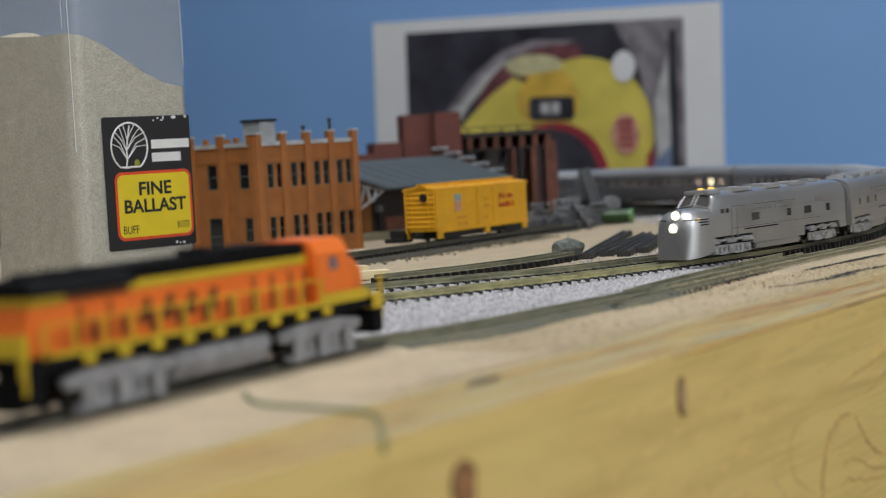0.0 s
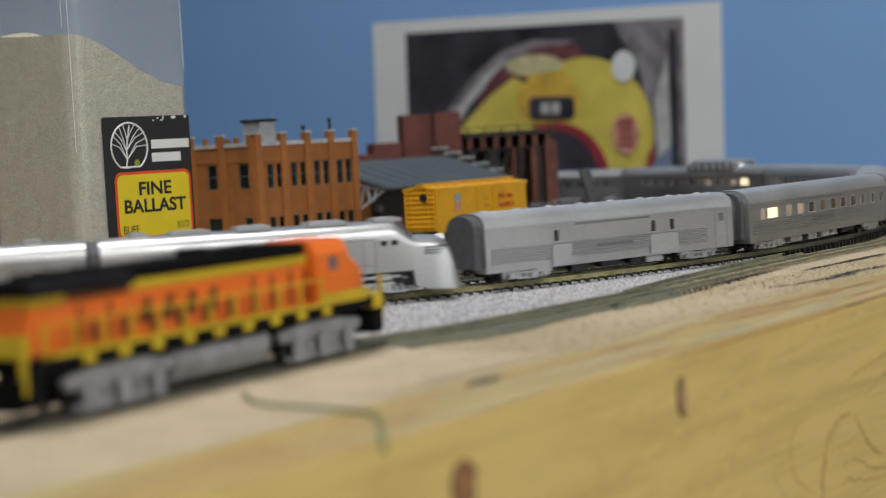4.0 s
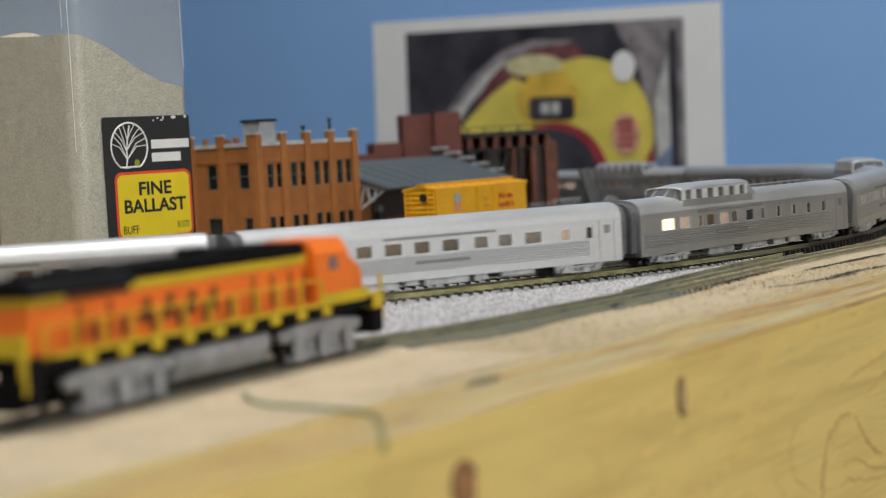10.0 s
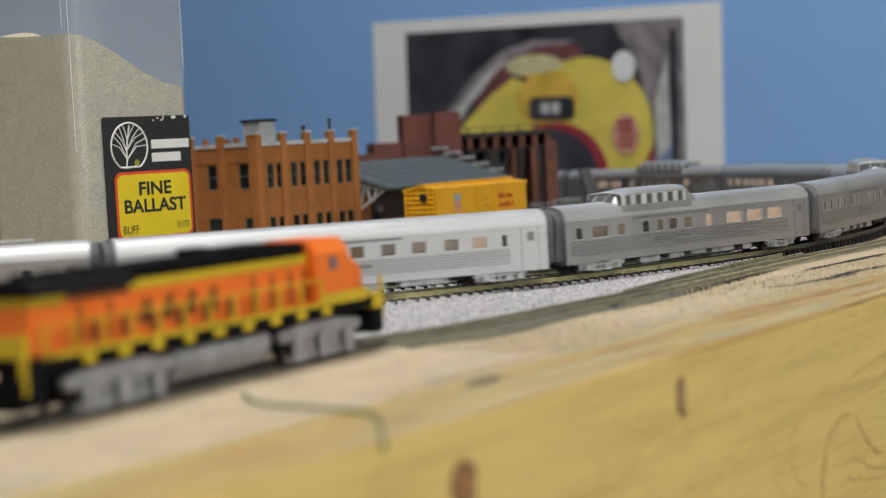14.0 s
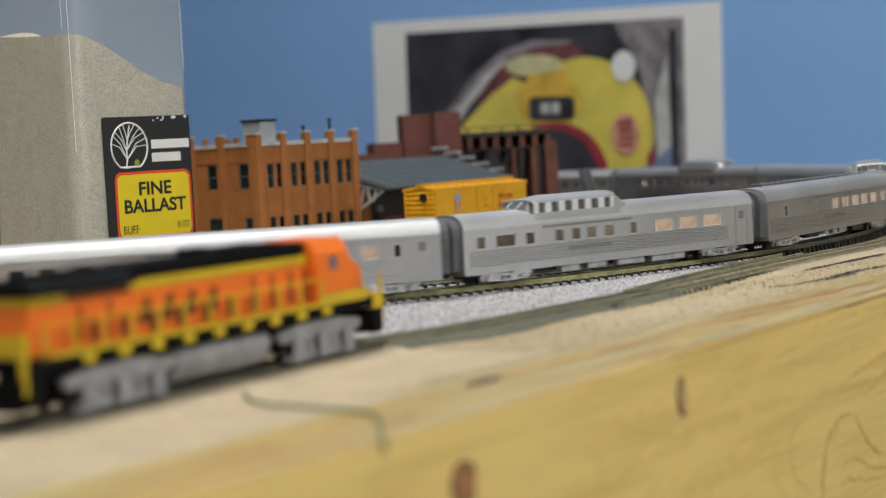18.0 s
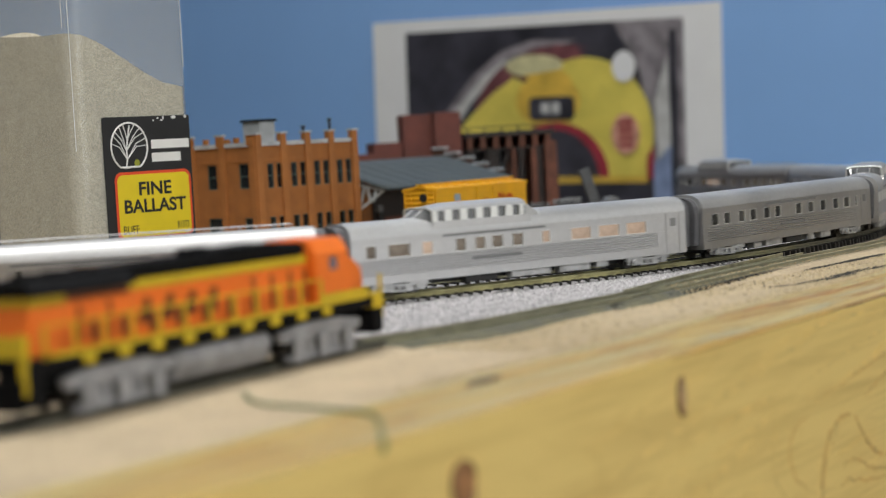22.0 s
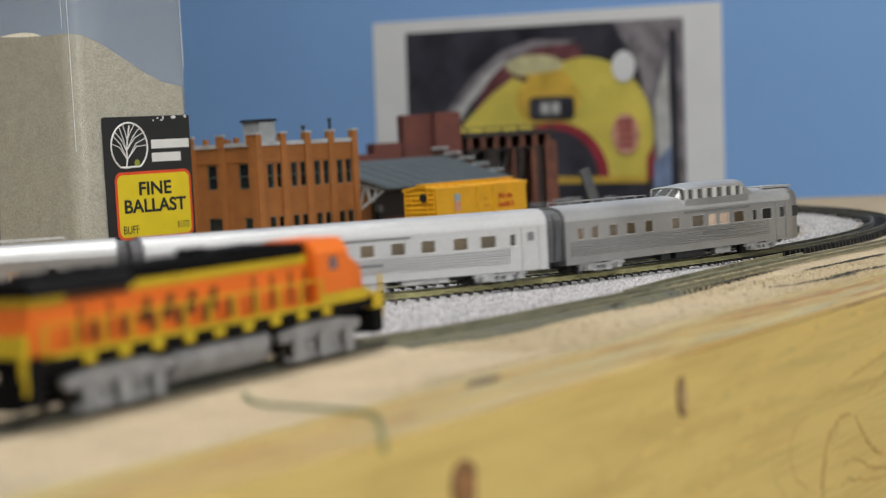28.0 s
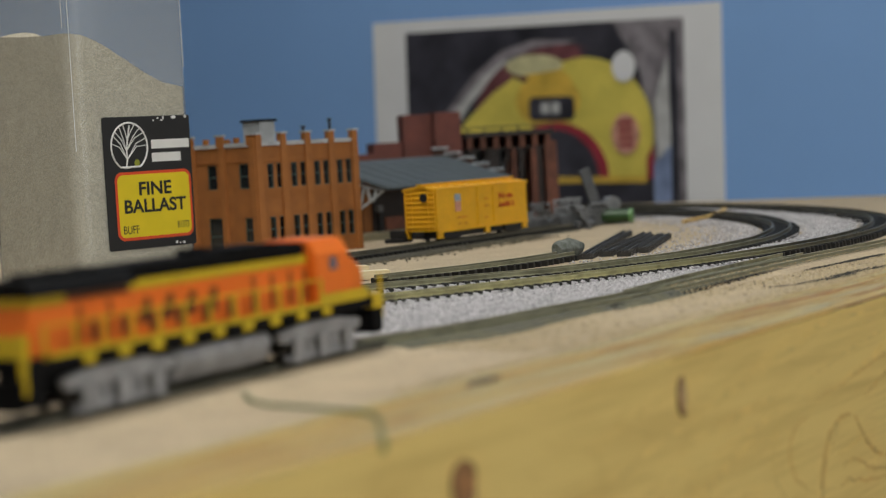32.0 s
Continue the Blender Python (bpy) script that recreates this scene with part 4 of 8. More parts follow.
def passenger_car(name, s_front, s_rear, windows, label, dome=None, flutes=True, rails=None, seed=0, tail=False, category="passenger car"):
    gap = 0.0075
    length = s_rear - s_front - (gap if not tail else gap / 2)
    half = length / 2
    car = thing(name, Matrix.Translation((0, -3 - 0.1 * seed, 0)), label, category, "silver train")
    shell(car, half, windows)
    roof_part(car, half)
    if flutes:
        for side in (-1, 1):
            bm = bmesh.new()
            fluting(bm, -half + 0.0155, half - 0.003, 0.0073, BELT - 0.0006, side)
            part("fluted_panel", bm, M["silver"], car, "fluted stainless side panel")
    bm = bmesh.new()
    for side in (-1, 1):
        ya, yb = sorted((side * HW, side * (HW + 0.00025)))
        for z in (BELT - 0.0004, WTOP + 0.0005, EAVE - 0.0002, SILL + 0.0002, 0.0070):
            bm_box(bm, (-half + 0.001, ya, z), (half - 0.001, yb, z + 0.0003))
        for x in (-half + 0.0035, -half + 0.0105):   # posts of the vestibule door
            bm_box(bm, (x - 0.00015, ya, SILL + 0.0006), (x + 0.00015, yb, EAVE - 0.0004))
    part("trim", bm, M["silver"], car)
    if not tail:
        # grey panes stand in for the pale glint on the door glass
        for side in (-1, 1):
            y = side * (HW + 0.00012)
            part("door_window", boxed((-half + 0.0054, min(y, y - side * 0.0004), 0.0152), (-half + 0.0082, max(y, y - side * 0.0004), 0.0184)), M["letterboard"], car)
    mark = 0.33 if dome and not tail else 0.58 if tail else 0.42
    nameboard(car, half, length * (mark - 0.08), length * (mark + 0.22), WTOP + 0.0012, 0.0009)
    nameboard(car, half, length * mark, length * (mark + 0.145), 0.0100, 0.0011)
    underside(car, half, seed + 3)
    diaphragms(car, half, True, not tail)
    if dome:
        dome_part(car, half, *dome)
    if rails:
        bm = bmesh.new()
        x0, x1 = half - rails[0], half - rails[1]
        for y in (-0.0025, 0.0025):
            bm_tube(bm, [(x0, y, ROOF + 0.0012), (x1, y, ROOF + 0.0012)], 0.00018, 6)
            n = max(2, int(abs(x0 - x1) / 0.006))
            for i in range(n + 1):
                x = x0 + (x1 - x0) * i / n
                bm_tube(bm, [(x, y, ROOF - 0.0006), (x, y, ROOF + 0.0012)], 0.00016, 5)
        part("roof_rail", bm, M["silver"], car, "thin silver antenna rail along the roof")
    trucks = [add_truck(car, half - 0.021), add_truck(car, -half + 0.021)]
    MOVERS.append((car, s_front + gap / 2, length, trucks, half - 0.021))
    return car, half


def dome_part(car, half, d0, d1):
    """A raised dome between d0 and d1 from the front: bowed windscreen under a bright arch, sides with broad posts."""
    xa, xb = half - d0, half - d1
    slope, hw, z0, zg, zt, z1 = 0.0062, 0.0088, ROOF - 0.0056, 0.0249, 0.0286, 0.0311
    x1, x2 = xa - slope, xb + 0.0035
    crown = lambda w, top: [(w, zt), (w * 0.93, zt + (top - zt) * 0.45), (w * 0.72, top - 0.0005), (w * 0.40, top), (-w * 0.40, top), (-w * 0.72, top - 0.0005), (-w * 0.93, zt + (top - zt) * 0.45), (-w, zt)]
    # glass body with the sloped windscreen
    bm = bmesh.new()
    g = hw - 0.0007
    arch = [(g, z0)] + crown(g, z1 - 0.0006) + [(-g, z0)]
    on_roof = lambda y: EAVE + (ROOF - EAVE) * math.sqrt(max(0.0, 1 - (y / HW) ** 2)) - 0.0002
    bow = lambda y: x1 + (xa - x1) * math.cos(min(1.0, abs(y) / hw) * math.pi / 2)
    sill = [(x1, g, z0)] + [(bow(y), y * 0.99, on_roof(y)) for y, z in arch[1:-1]] + [(x1, -g, z0)]
    low = lambda pts: [(y, z - max(0.0, z - zt) * 0.50) for y, z in pts]      # the brow droops towards the windscreen
    rings = [[bm.verts.new(p) for p in sill]] + [[bm.verts.new((x, y, z)) for y, z in pts] for x, pts in ((x1, low(arch)), (x1 - 0.012, arch), (x2, arch))]
    for a, b in zip(rings, rings[1:]):
        for i in range(len(a)):
            if (a[i].co - b[i].co).length > 1e-6 or (a[(i + 1) % len(a)].co - b[(i + 1) % len(a)].co).length > 1e-6:
                bm.faces.new((a[i], a[(i + 1) % len(a)], b[(i + 1) % len(b)], b[i]))
    bm.faces.new(rings[0]), bm.faces.new(rings[-1])
    bmesh.ops.remove_doubles(bm, verts=bm.verts[:], dist=1e-6)
    dome = part("dome", bm, M["dome_glass"], car, "raised observation dome with dark glass")
    # straight lower sides and the crown over the panes
    for side in (-1, 1):
        ya, yb = sorted((side * (hw - 0.0010), side * (hw + 0.0006)))
        bm = bmesh.new()
        bm_prism(bm, [(x2 - 0.003, EAVE), (x1 + 0.0012, EAVE), (x1 + 0.0010, ROOF - 0.0040), (x1, zg), (x2, zg), (x2 - 0.003, zg - 0.0004)], ya, yb, "y")
        part("dome_side", bm, M["silver"], dome, "straight silver side below the dome glass")
    bm = bmesh.new()
    outer, inner = crown(hw + 0.0001, z1), crown(hw - 0.0009, z1 - 0.0008)
    loops = [[bm.verts.new((x, y, z)) for y, z in pts] for x, pts in ((x2 - 0.001, outer + inner[::-1]), (x1 - 0.012, outer + inner[::-1]), (x1 + 0.0004, low(outer) + low(inner)[::-1]))]
    for a, b in zip(loops, loops[1:]):
        for i in range(len(a)):
            bm.faces.new((a[i], a[(i + 1) % len(a)], b[(i + 1) % len(a)], b[i]))
    bm.faces.new(loops[0][::-1]), bm.faces.new(loops[-1])
    part("dome_crown", bm, M["silver_roof"], dome, "flat silver dome crown")
    n = 6
    pitch = (x1 - x2) / n
    for i in range(n + 1):
        c = x2 + pitch * i
        w = pitch * (0.24 if 0 < i < n else 0.30)
        for side in (-1, 1):
            ya, yb = sorted((side * (hw - 0.0008), side * (hw + 0.0001)))
            part("dome_post", boxed((max(c - w, x2), ya, zg), (min(c + w, x1), yb, zt + 0.0002)), M["letter_silver"], dome)
    bm = bmesh.new()
    for y in (-0.0030, 0.0030):
        bm_tube(bm, [(bow(y), y, on_roof(y)), (x1, y, (z1 + zt) / 2 - 0.0003)], 0.00028, 6)
    bm_tube(bm, [(bow(y), y, on_roof(y) + 0.0004) for y in (0.0084, 0.0070, 0.0050, 0.0025, 0.0, -0.0025, -0.0050, -0.0070, -0.0084)], 0.00026, 6)
    part("windscreen_bars", bm, M["silver"], dome, "thin silver windscreen bars")
    bm = bmesh.new()
    bm_tube(bm, [(x1 + 0.0002, hw, zg - 0.0012)] + [(x1 + 0.0002, y, z) for y, z in low(crown(hw, z1 - 0.0002))] + [(x1 + 0.0002, -hw, zg - 0.0012)], 0.00040, 6)
    part("windscreen_arch", bm, M["letter_silver"], dome, "bright arched frame behind the windscreen")
    # rear fairing down to the roof
    bm = bmesh.new()
    r0 = [bm.verts.new((x2 - 0.0005, y, z)) for y, z in [(hw, z0)] + crown(hw, z1 - 0.0002) + [(-hw, z0)]]
    r1 = [bm.verts.new((xb - 0.0035, y, z)) for y, z in [(hw * 0.95, z0)] + [(y * 0.90, min(z, ROOF + 0.0003 - abs(y) * 0.15)) for y, z in crown(hw, z1)] + [(-hw * 0.95, z0)]]
    for i in range(len(r0)):
        bm.faces.new((r0[i], r0[(i + 1) % len(r0)], r1[(i + 1) % len(r0)], r1[i]))
    bm.faces.new(r0), bm.faces.new(r1[::-1])
    part("dome_fairing", bm, M["silver_roof"], dome, smooth=True)


def glazed(plan, shift=0.0):
    """Windows from a plan of centre/width in mm from the front, each with a letter for what shows in it."""
    kinds = {"g": M["car_glass"], "a": M["amber_glass"], "t": M["tan_glass"], "l": M["lit_glass"], "b": M["bright_glass"]}
    out = []
    for word in plan.split():
        c, w = word[:-1].split("/")
        out.append(((float(c) + shift) / 1000, float(w) / 1000, kinds[word[-1]]))
    return out


def e_unit(name, s_front, s_rear, label, backwards=False):
    """Streamlined cab diesel with a sloped nose; x forward is the nose, turned about where it trails."""
    gap = 0.003
    length = s_rear - s_front - gap
    half = length / 2
    car = thing(name, Matrix.Translation((0, -4, 0)), label, "locomotive", "silver train")
    flip = Matrix.Rotation(math.pi, 4, "Z") if backwards else Matrix()

    def add(pname, bm, mat, plabel="", parent=None, smooth=False, bevel=0.0):
        bmesh.ops.transform(bm, matrix=flip @ Matrix.Diagonal((1, 1, 1.085, 1)), verts=bm.verts)
        return part(pname, bm, mat, parent or car, plabel, smooth, bevel)

    xn = half - 0.030            # where the full section ends
    bm = bmesh.new()

    def ring(x, k, ztop, zlow, eave):
        hw = HW * k
        return [bm.verts.new((x, y, z)) for y, z in [(hw, zlow)] + roof_arc(hw, eave, ztop, 12) + [(-hw, zlow)]]
    low, arch = 0.0040, 0.0079
    rear, lead = -half + 0.022, half - 0.036       # truck centres
    secs = [(-half, 1, 0.0246, low + 0.001, 0.018)]
    for x, z in ((rear - 0.0165, low + 0.001), (rear - 0.0160, arch), (rear + 0.0160, arch), (rear + 0.0165, low), (lead - 0.0165, low), (lead - 0.0160, arch)):
        secs.append((x, 1, 0.0246, z, 0.018))
    secs += [(xn, 1, 0.0246, arch, 0.018), (xn + 0.0030, 1, 0.0244, arch, 0.0172), (xn + 0.0076, 1.0, 0.0196, arch, 0.0158), (xn + 0.0082, 1.0, 0.0193, 0.0030, 0.0155), (xn + 0.0103, 0.99, 0.0192, 0.0022, 0.0150),
             (xn + 0.0142, 0.99, 0.0191, 0.0016, 0.0144), (xn + 0.0172, 0.975, 0.0188, 0.0013, 0.0138), (xn + 0.0194, 0.945, 0.0182, 0.0011, 0.0132), (xn + 0.0212, 0.90, 0.0170, 0.0010, 0.0120), (xn + 0.0224, 0.86, 0.0150, 0.0009, 0.0104),
             (xn + 0.0233, 0.82, 0.0122, 0.0009, 0.0084), (xn + 0.0241, 0.77, 0.0088, 0.0008, 0.0060), (xn + 0.0248, 0.72, 0.0052, 0.0008, 0.0036), (xn + 0.0254, 0.66, 0.0030, 0.0008, 0.0022)]
    rings = [ring(*q) for q in secs]
    for a, b in zip(rings, rings[1:]):
        for i in range(len(a)):
            bm.faces.new((a[i], a[(i + 1) % len(a)], b[(i + 1) % len(b)], b[i]))
    bm.faces.new(rings[0]), bm.faces.new(rings[-1][::-1])
    body = add("body", bm, M["loco_silver"], smooth=True)
    # windscreens and cab side windows
    for side in (-1, 1):
        bm = bmesh.new()
        a = Vector((xn + 0.0036, side * 0.0009, 0.0238)), Vector((xn + 0.0036, side * 0.0060, 0.0230)), Vector((xn + 0.0076, side * 0.0074, 0.0186)), Vector((xn + 0.0078, side * 0.0009, 0.0197))
        off = Vector((0.0004, 0, 0.0004))
        vs = [bm.verts.new(p + off) for p in a] + [bm.verts.new(p - off * 3) for p in a]
        bm.faces.new(vs[:4])
        for i in range(4):
            bm.faces.new((vs[i], vs[(i + 1) % 4], vs[4 + (i + 1) % 4], vs[4 + i]))
        add("windscreen", bm, M["car_glass"])
        bm = bmesh.new()
        bm_tube(bm, [p + off for p in (*a, a[0])], 0.00038, 6)
        add("windscreen_frame", bm, M["silver"], "bright silver windscreen frame")
        y = side * HW
        for wx in (-0.0038, 0.0000):
            add("cab_window", boxed((xn + wx, min(y, y + side * 0.0002), 0.0166), (xn + wx + 0.0022, max(y, y + side * 0.0002), 0.0182)), M["car_glass"])
        near = 0.0055 if backwards else 0.0
        for cx, w in ((0.0555 - near, 0.0060), (0.084 - near, 0.0030), (0.1005 - near, 0.0060), (0.119 - near, 0.0030)):
            if cx < length - 0.01:
                add("porthole", boxed((half - cx - w / 2, min(y, y + side * 0.0002), 0.0126), (half - cx + w / 2, max(y, y + side * 0.0002), 0.0155)), M["car_glass"], "dark square side window")
        ya, yb = sorted((y, y + side * 0.0002))
        add("side_slot", boxed((half - 0.074, ya, 0.0094), (half - 0.046, yb, 0.0099)), M["under_black"])
        for x0, x1, z0, z1 in ((0.036, 0.050, 0.0186, 0.0189), (0.052, 0.090, 0.0186, 0.0189), (0.036, 0.112, 0.0104, 0.0106)):
            add("panel_seam", boxed((half - min(x1, length - 0.006), ya, z0), (half - x0, yb, z1)), M["letterboard"])
        yo, yi = sorted((y, y + side * 0.00025))
        for px, w in ((0.046, 0.010), (0.078, 0.009), (0.108, 0.007)):
            if px + w < length - 0.006:
                add("screen_panel", boxed((half - px - w, yo, 0.0168), (half - px, yi, 0.0188)), M["silver"], "brighter stainless side screen")
        for k in range(6):
            z = 0.0046 + k * 0.0007
            add("side_batten", boxed((rear + 0.018, yo, z), (lead - 0.018, yi, z + 0.00035)), M["loco_silver"])
        for z in (0.0112, 0.0166):
            add("side_batten", boxed((-half + 0.003, yo, z), (xn - 0.012, yi, z + 0.0003)), M["silver"])
        bm = bmesh.new()
        for i in range(9):
            x = xn - 0.022 - i * 0.0042
            ya, yb = sorted((y, y + side * 0.00022))
            bm_box(bm, (x, ya, 0.0165), (x + 0.0022, yb, 0.0172))
        add("lettering_bars", bm, M["letterboard"], "row of grey unreadable letters")
        bm = bmesh.new()
        bm_box(bm, (xn - 0.0060, *sorted((side * HW, side * (HW + 0.0004)))[:1], 0.006), (xn - 0.0056, sorted((side * HW, side * (HW + 0.0004)))[1], 0.0182))
        bm_box(bm, (xn - 0.0104, sorted((side * HW, side * (HW + 0.0004)))[0], 0.006), (xn - 0.0100, sorted((side * HW, side * (HW + 0.0004)))[1], 0.0182))
        add("door_frame", bm, M["silver"])
    # headlights in the nose
    for zz, xx in ((0.0166, xn + 0.0196), (0.0120, xn + 0.0218)):
        bm = bmesh.new()
        bm_cyl(bm, (xx - 0.003, 0, zz), (xx + 0.0020, 0, zz + 0.0004), 0.0020, 0.0021, 20)
        lamp = add("headlight", bm, M["silver"])
        bm = bmesh.new()
        bm_cyl(bm, (xx + 0.0018, 0, zz + 0.0004), (xx + 0.0024, 0, zz + 0.00045), 0.0017, 0.0015, 20)
        add("lens", bm, M["headlight"] if not backwards else M["car_glass"], "lit headlight lens" if not backwards else "", lamp)
    for side in (-1, 1):
        bm = bmesh.new()
        for z in (0.0132, 0.0142, 0.0152):
            bm_tube(bm, [(xn + 0.0120, side * 0.00955, z), (xn + 0.0168, side * 0.00945, z), (xn + 0.0196, side * 0.0086, z), (xn + 0.0214, side * 0.0068, z), (xn + 0.0224, side * 0.0040, z)], 0.00026, 5)
        add("grille_bars", bm, M["under_black"], "dark nose grille bars")
        bm = bmesh.new()
        bm_box(bm, (xn + 0.0160, sorted((side * 0.0060, side * 0.0090))[0], 0.0148), (xn + 0.0190, sorted((side * 0.0060, side * 0.0090))[1], 0.0157))
        add("number_board", bm, M["amber_lamp"] if not backwards else M["letterboard"], "small glowing number board")
    # roof gear
    for cx, w, d, h in ((0.030, 0.010, 0.0055, 0.0007), (0.052, 0.014, 0.0060, 0.0008), (0.078, 0.012, 0.0060, 0.0009), (0.100, 0.014, 0.0055, 0.0007), (0.118, 0.006, 0.0040, 0.0009)):
        if cx + w / 2 < length - 0.006:
            bm = bmesh.new()
            bm_box(bm, (half - cx - w / 2, -d, 0.0240), (half - cx + w / 2, d, 0.0246 + h))
            bm_box(bm, (half - cx - w * 0.4, -d * 0.6, 0.0246 + h), (half - cx + w * 0.4, d * 0.6, 0.0249 + h))
            add("roof_hatch", bm, M["silver_roof"], bevel=0.0003)
    if not backwards:
        for cx in (0.0285, 0.0365):
            bm = bmesh.new()
            bm_cyl(bm, (half - cx, 0, 0.0240), (half - cx, 0, 0.0263), 0.0016, 0.0012, 12)
            add("beacon", bm, M["amber_lamp"], "glowing amber roof beacon")
    bm = bmesh.new()
    bm_box(bm, (-half + 0.002, -0.0070, 0.0030), (xn + 0.008, 0.0070, 0.0080))
    add("underframe", bm, M["under_black"])
    bm = bmesh.new()
    bm_box(bm, (rear + 0.019, -0.0090, 0.0014), (lead - 0.019, 0.0090, 0.0039))
    add("fuel_tank", bm, M["silver"], bevel=0.0006)
    diaphragms(car, half, backwards, not backwards)
    t1, t2 = half - 0.036, -half + 0.022
    if backwards:
        t1, t2 = half - 0.022, -half + 0.036
    trucks = [add_truck(car, t1, 3, 0.0225), add_truck(car, t2, 3, 0.0225)]
    MOVERS.append((car, s_front + (gap / 2 if backwards else 0), length, trucks, half - 0.022))
    return car


e_unit("cab_locomotive", 0.1735, 0.3120, "silver streamlined cab diesel with headlights lit, leading the train")
e_unit("cab_locomotive", 0.3120, 0.4465, "silver streamlined cab diesel coupled backwards behind the leader", True)
# baggage car
bag, bag_half = passenger_car("baggage_car", 0.4468, 0.5880, glazed("35.5/2.6g 87.6/2.6g 98.0/2.6g"),
                              "silver baggage car with wide sliding doors and few windows", seed=1)
for c, w in ((0.0375, 0.010), (0.0930, 0.016)):
    for side in (-1, 1):
        y = side * (HW + 0.0006)
        part("sliding_door", boxed((bag_half - c - w / 2, min(y, y - side * 0.0003), 0.0050), (bag_half - c + w / 2, max(y, y - side * 0.0003), 0.0126)), M["silver_roof"], bag, "plain bright silver sliding door")
for k in range(8):
    for side in (-1, 1):
        part("roof_clip", boxed((bag_half - 0.012 - k * 0.0165, side * 0.0030 - 0.0006, ROOF - 0.0008), (bag_half - 0.009 - k * 0.0165, side * 0.0030 + 0.0006, ROOF + 0.0003)), M["letter_silver"], bag, "small bright roof clip")
COACH = "9.8/5.1{} 19.8/5.1{} 32.2/5.1{} 42.2/5.1{} 54.4/5.3{} 64.2/5.2{} 83.6/5.4{} 95.6/5.4{} 107.4/5.5{} 120.2/5.6{} 131.4/6.0{} 141.4/2.2g"
LOUNGE = "8.3/4.0{} 20.4/9.2{} 32.7/4.4{} 47.6/4.3{} 56.4/4.3{} 64.4/4.9{} 73.8/4.8{} 87.3/3.6{} 104.4/9.6{} 118.4/10.2{} 132.4/10.0{}"
D1 = (0.0300, 0.0815)
passenger_car("coach_car", 0.5880, 0.7520, glazed("14.0/4.4l 23.4/10.5b 40.4/5.2l 52.9/6.3l 65.2/6.5a 77.7/6.6a 89.9/6.6a 101.5/6.3a 113.9/6.8t 125.7/5.9t 138.0/3.3g 148.7/3.1g"),
              "silver fluted coach with one brightly lit front window", seed=2)
passenger_car("coach_car", 0.7520, 0.9168, glazed(COACH.format(*"lbltttaaaaa")),
              "silver fluted sleeping car with glowing front windows", seed=3)
passenger_car("coach_car", 0.9168, 1.0840, glazed("17.7/7.5t 34.1/6.6a 46.2/6.3a 58.3/6.9a 70.2/6.5a 82.3/6.7a 95.5/5.7t 106.1/5.8t 118.6/7.1t 133.5/3.6l 144.5/2.8g"),
              "silver fluted coach with a row of square amber windows", seed=4)
passenger_car("dome_car", 1.0840, 1.2522, glazed("20.2/8.4b 32.0/7.1l 43.2/2.6t 50.5/5.7a 60.5/5.8l 68.3/4.8t 80.0/6.0g 90.5/2.8g 103.2/2.6g 115.9/2.9g 128.3/3.3g 140.9/3.3g", -1.4),
              "silver dome coach with one bright window and a roof rail", dome=(0.0245, 0.0825), rails=(0.080, 0.142), seed=5)
passenger_car("coach_car", 1.2522, 1.4212, glazed(COACH.format(*"aaaaaaatttl"), 2.6),
              "silver fluted sleeping car with two groups of amber windows", seed=6)
passenger_car("dome_car", 1.4212, 1.5852, glazed(LOUNGE.format(*"gttgtttllll"), -0.8),
              "silver dome lounge car with three wide lit windows", dome=(0.0280, 0.0770), seed=7)
passenger_car("coach_car", 1.5852, 1.7503, glazed(COACH.format(*"gaaaaattttl"), 0.4),
              "silver fluted sleeping car with warm lit rear windows", seed=8)
passenger_car("dome_car", 1.7503, 1.9150, glazed(LOUNGE.format(*"ttttttttlll")),
              "silver dome lounge car with wide tan and lit windows", dome=D1, seed=9)
passenger_car("dining_car", 1.9150, 2.0800, glazed("21.9/3.5g 57.7/1.9g 80.2/7.8l 93.2/9.0l 106.0/8.8l 117.8/8.3l 130.4/7.9l 144.0/6.8l", -1.2),
              "silver dining car with six lit windows and a roof rail", rails=(0.012, 0.150), seed=10)
passenger_car("dome_car", 2.0800, 2.2460, glazed(LOUNGE.format(*"ttlttttllll")),
              "silver dome coach with many warm lit windows", dome=D1, seed=11)
passenger_car("coach_car", 2.2460, 2.4100, glazed(COACH.format(*"ggggggggggg")),
              "silver fluted sleeping car with all its windows dark", seed=12)
passenger_car("dome_car", 2.4100, 2.5744, glazed("2.5/3.4g 10.6/6.9t 23.9/7.1t 32.9/2.6g 42.2/6.8g 52.5/4.3a 60.3/4.3a 70.4/7.1a 82.9/2.2g 94.5/2.3g 107.0/2.3g 119.7/3.3l 132.9/2.7g", 2.2),
              "silver dome coach with small dark windows and a roof rail", dome=(0.0362, 0.0810), rails=(0.080, 0.140), seed=13)
passenger_car("coach_car", 2.5744, 2.7345, glazed(COACH.format(*"aaaaaaaaaaa"), -3.0),
              "silver fluted sleeping car with dark amber windows", seed=14)
obs, obs_half = passenger_car("observation_car", 2.7345, 2.8790, glazed("10.0/3.6t 18.0/3.6t 28.7/4.7t 39.0/5.2a 49.8/4.9a 66.1/4.8t 80.0/7.6t 89.2/4.6l 97.1/5.8l 106.9/7.0a 117.5/3.0g 125.8/6.6g 136.4/3.6g", -1.5),
                              "silver dome observation car with a rounded tail and red lamps", dome=(0.0660, 0.1130), rails=(0.004, 0.055), seed=15, tail=True, category="passenger car")
# rounded tail
bm = bmesh.new()
rings = []
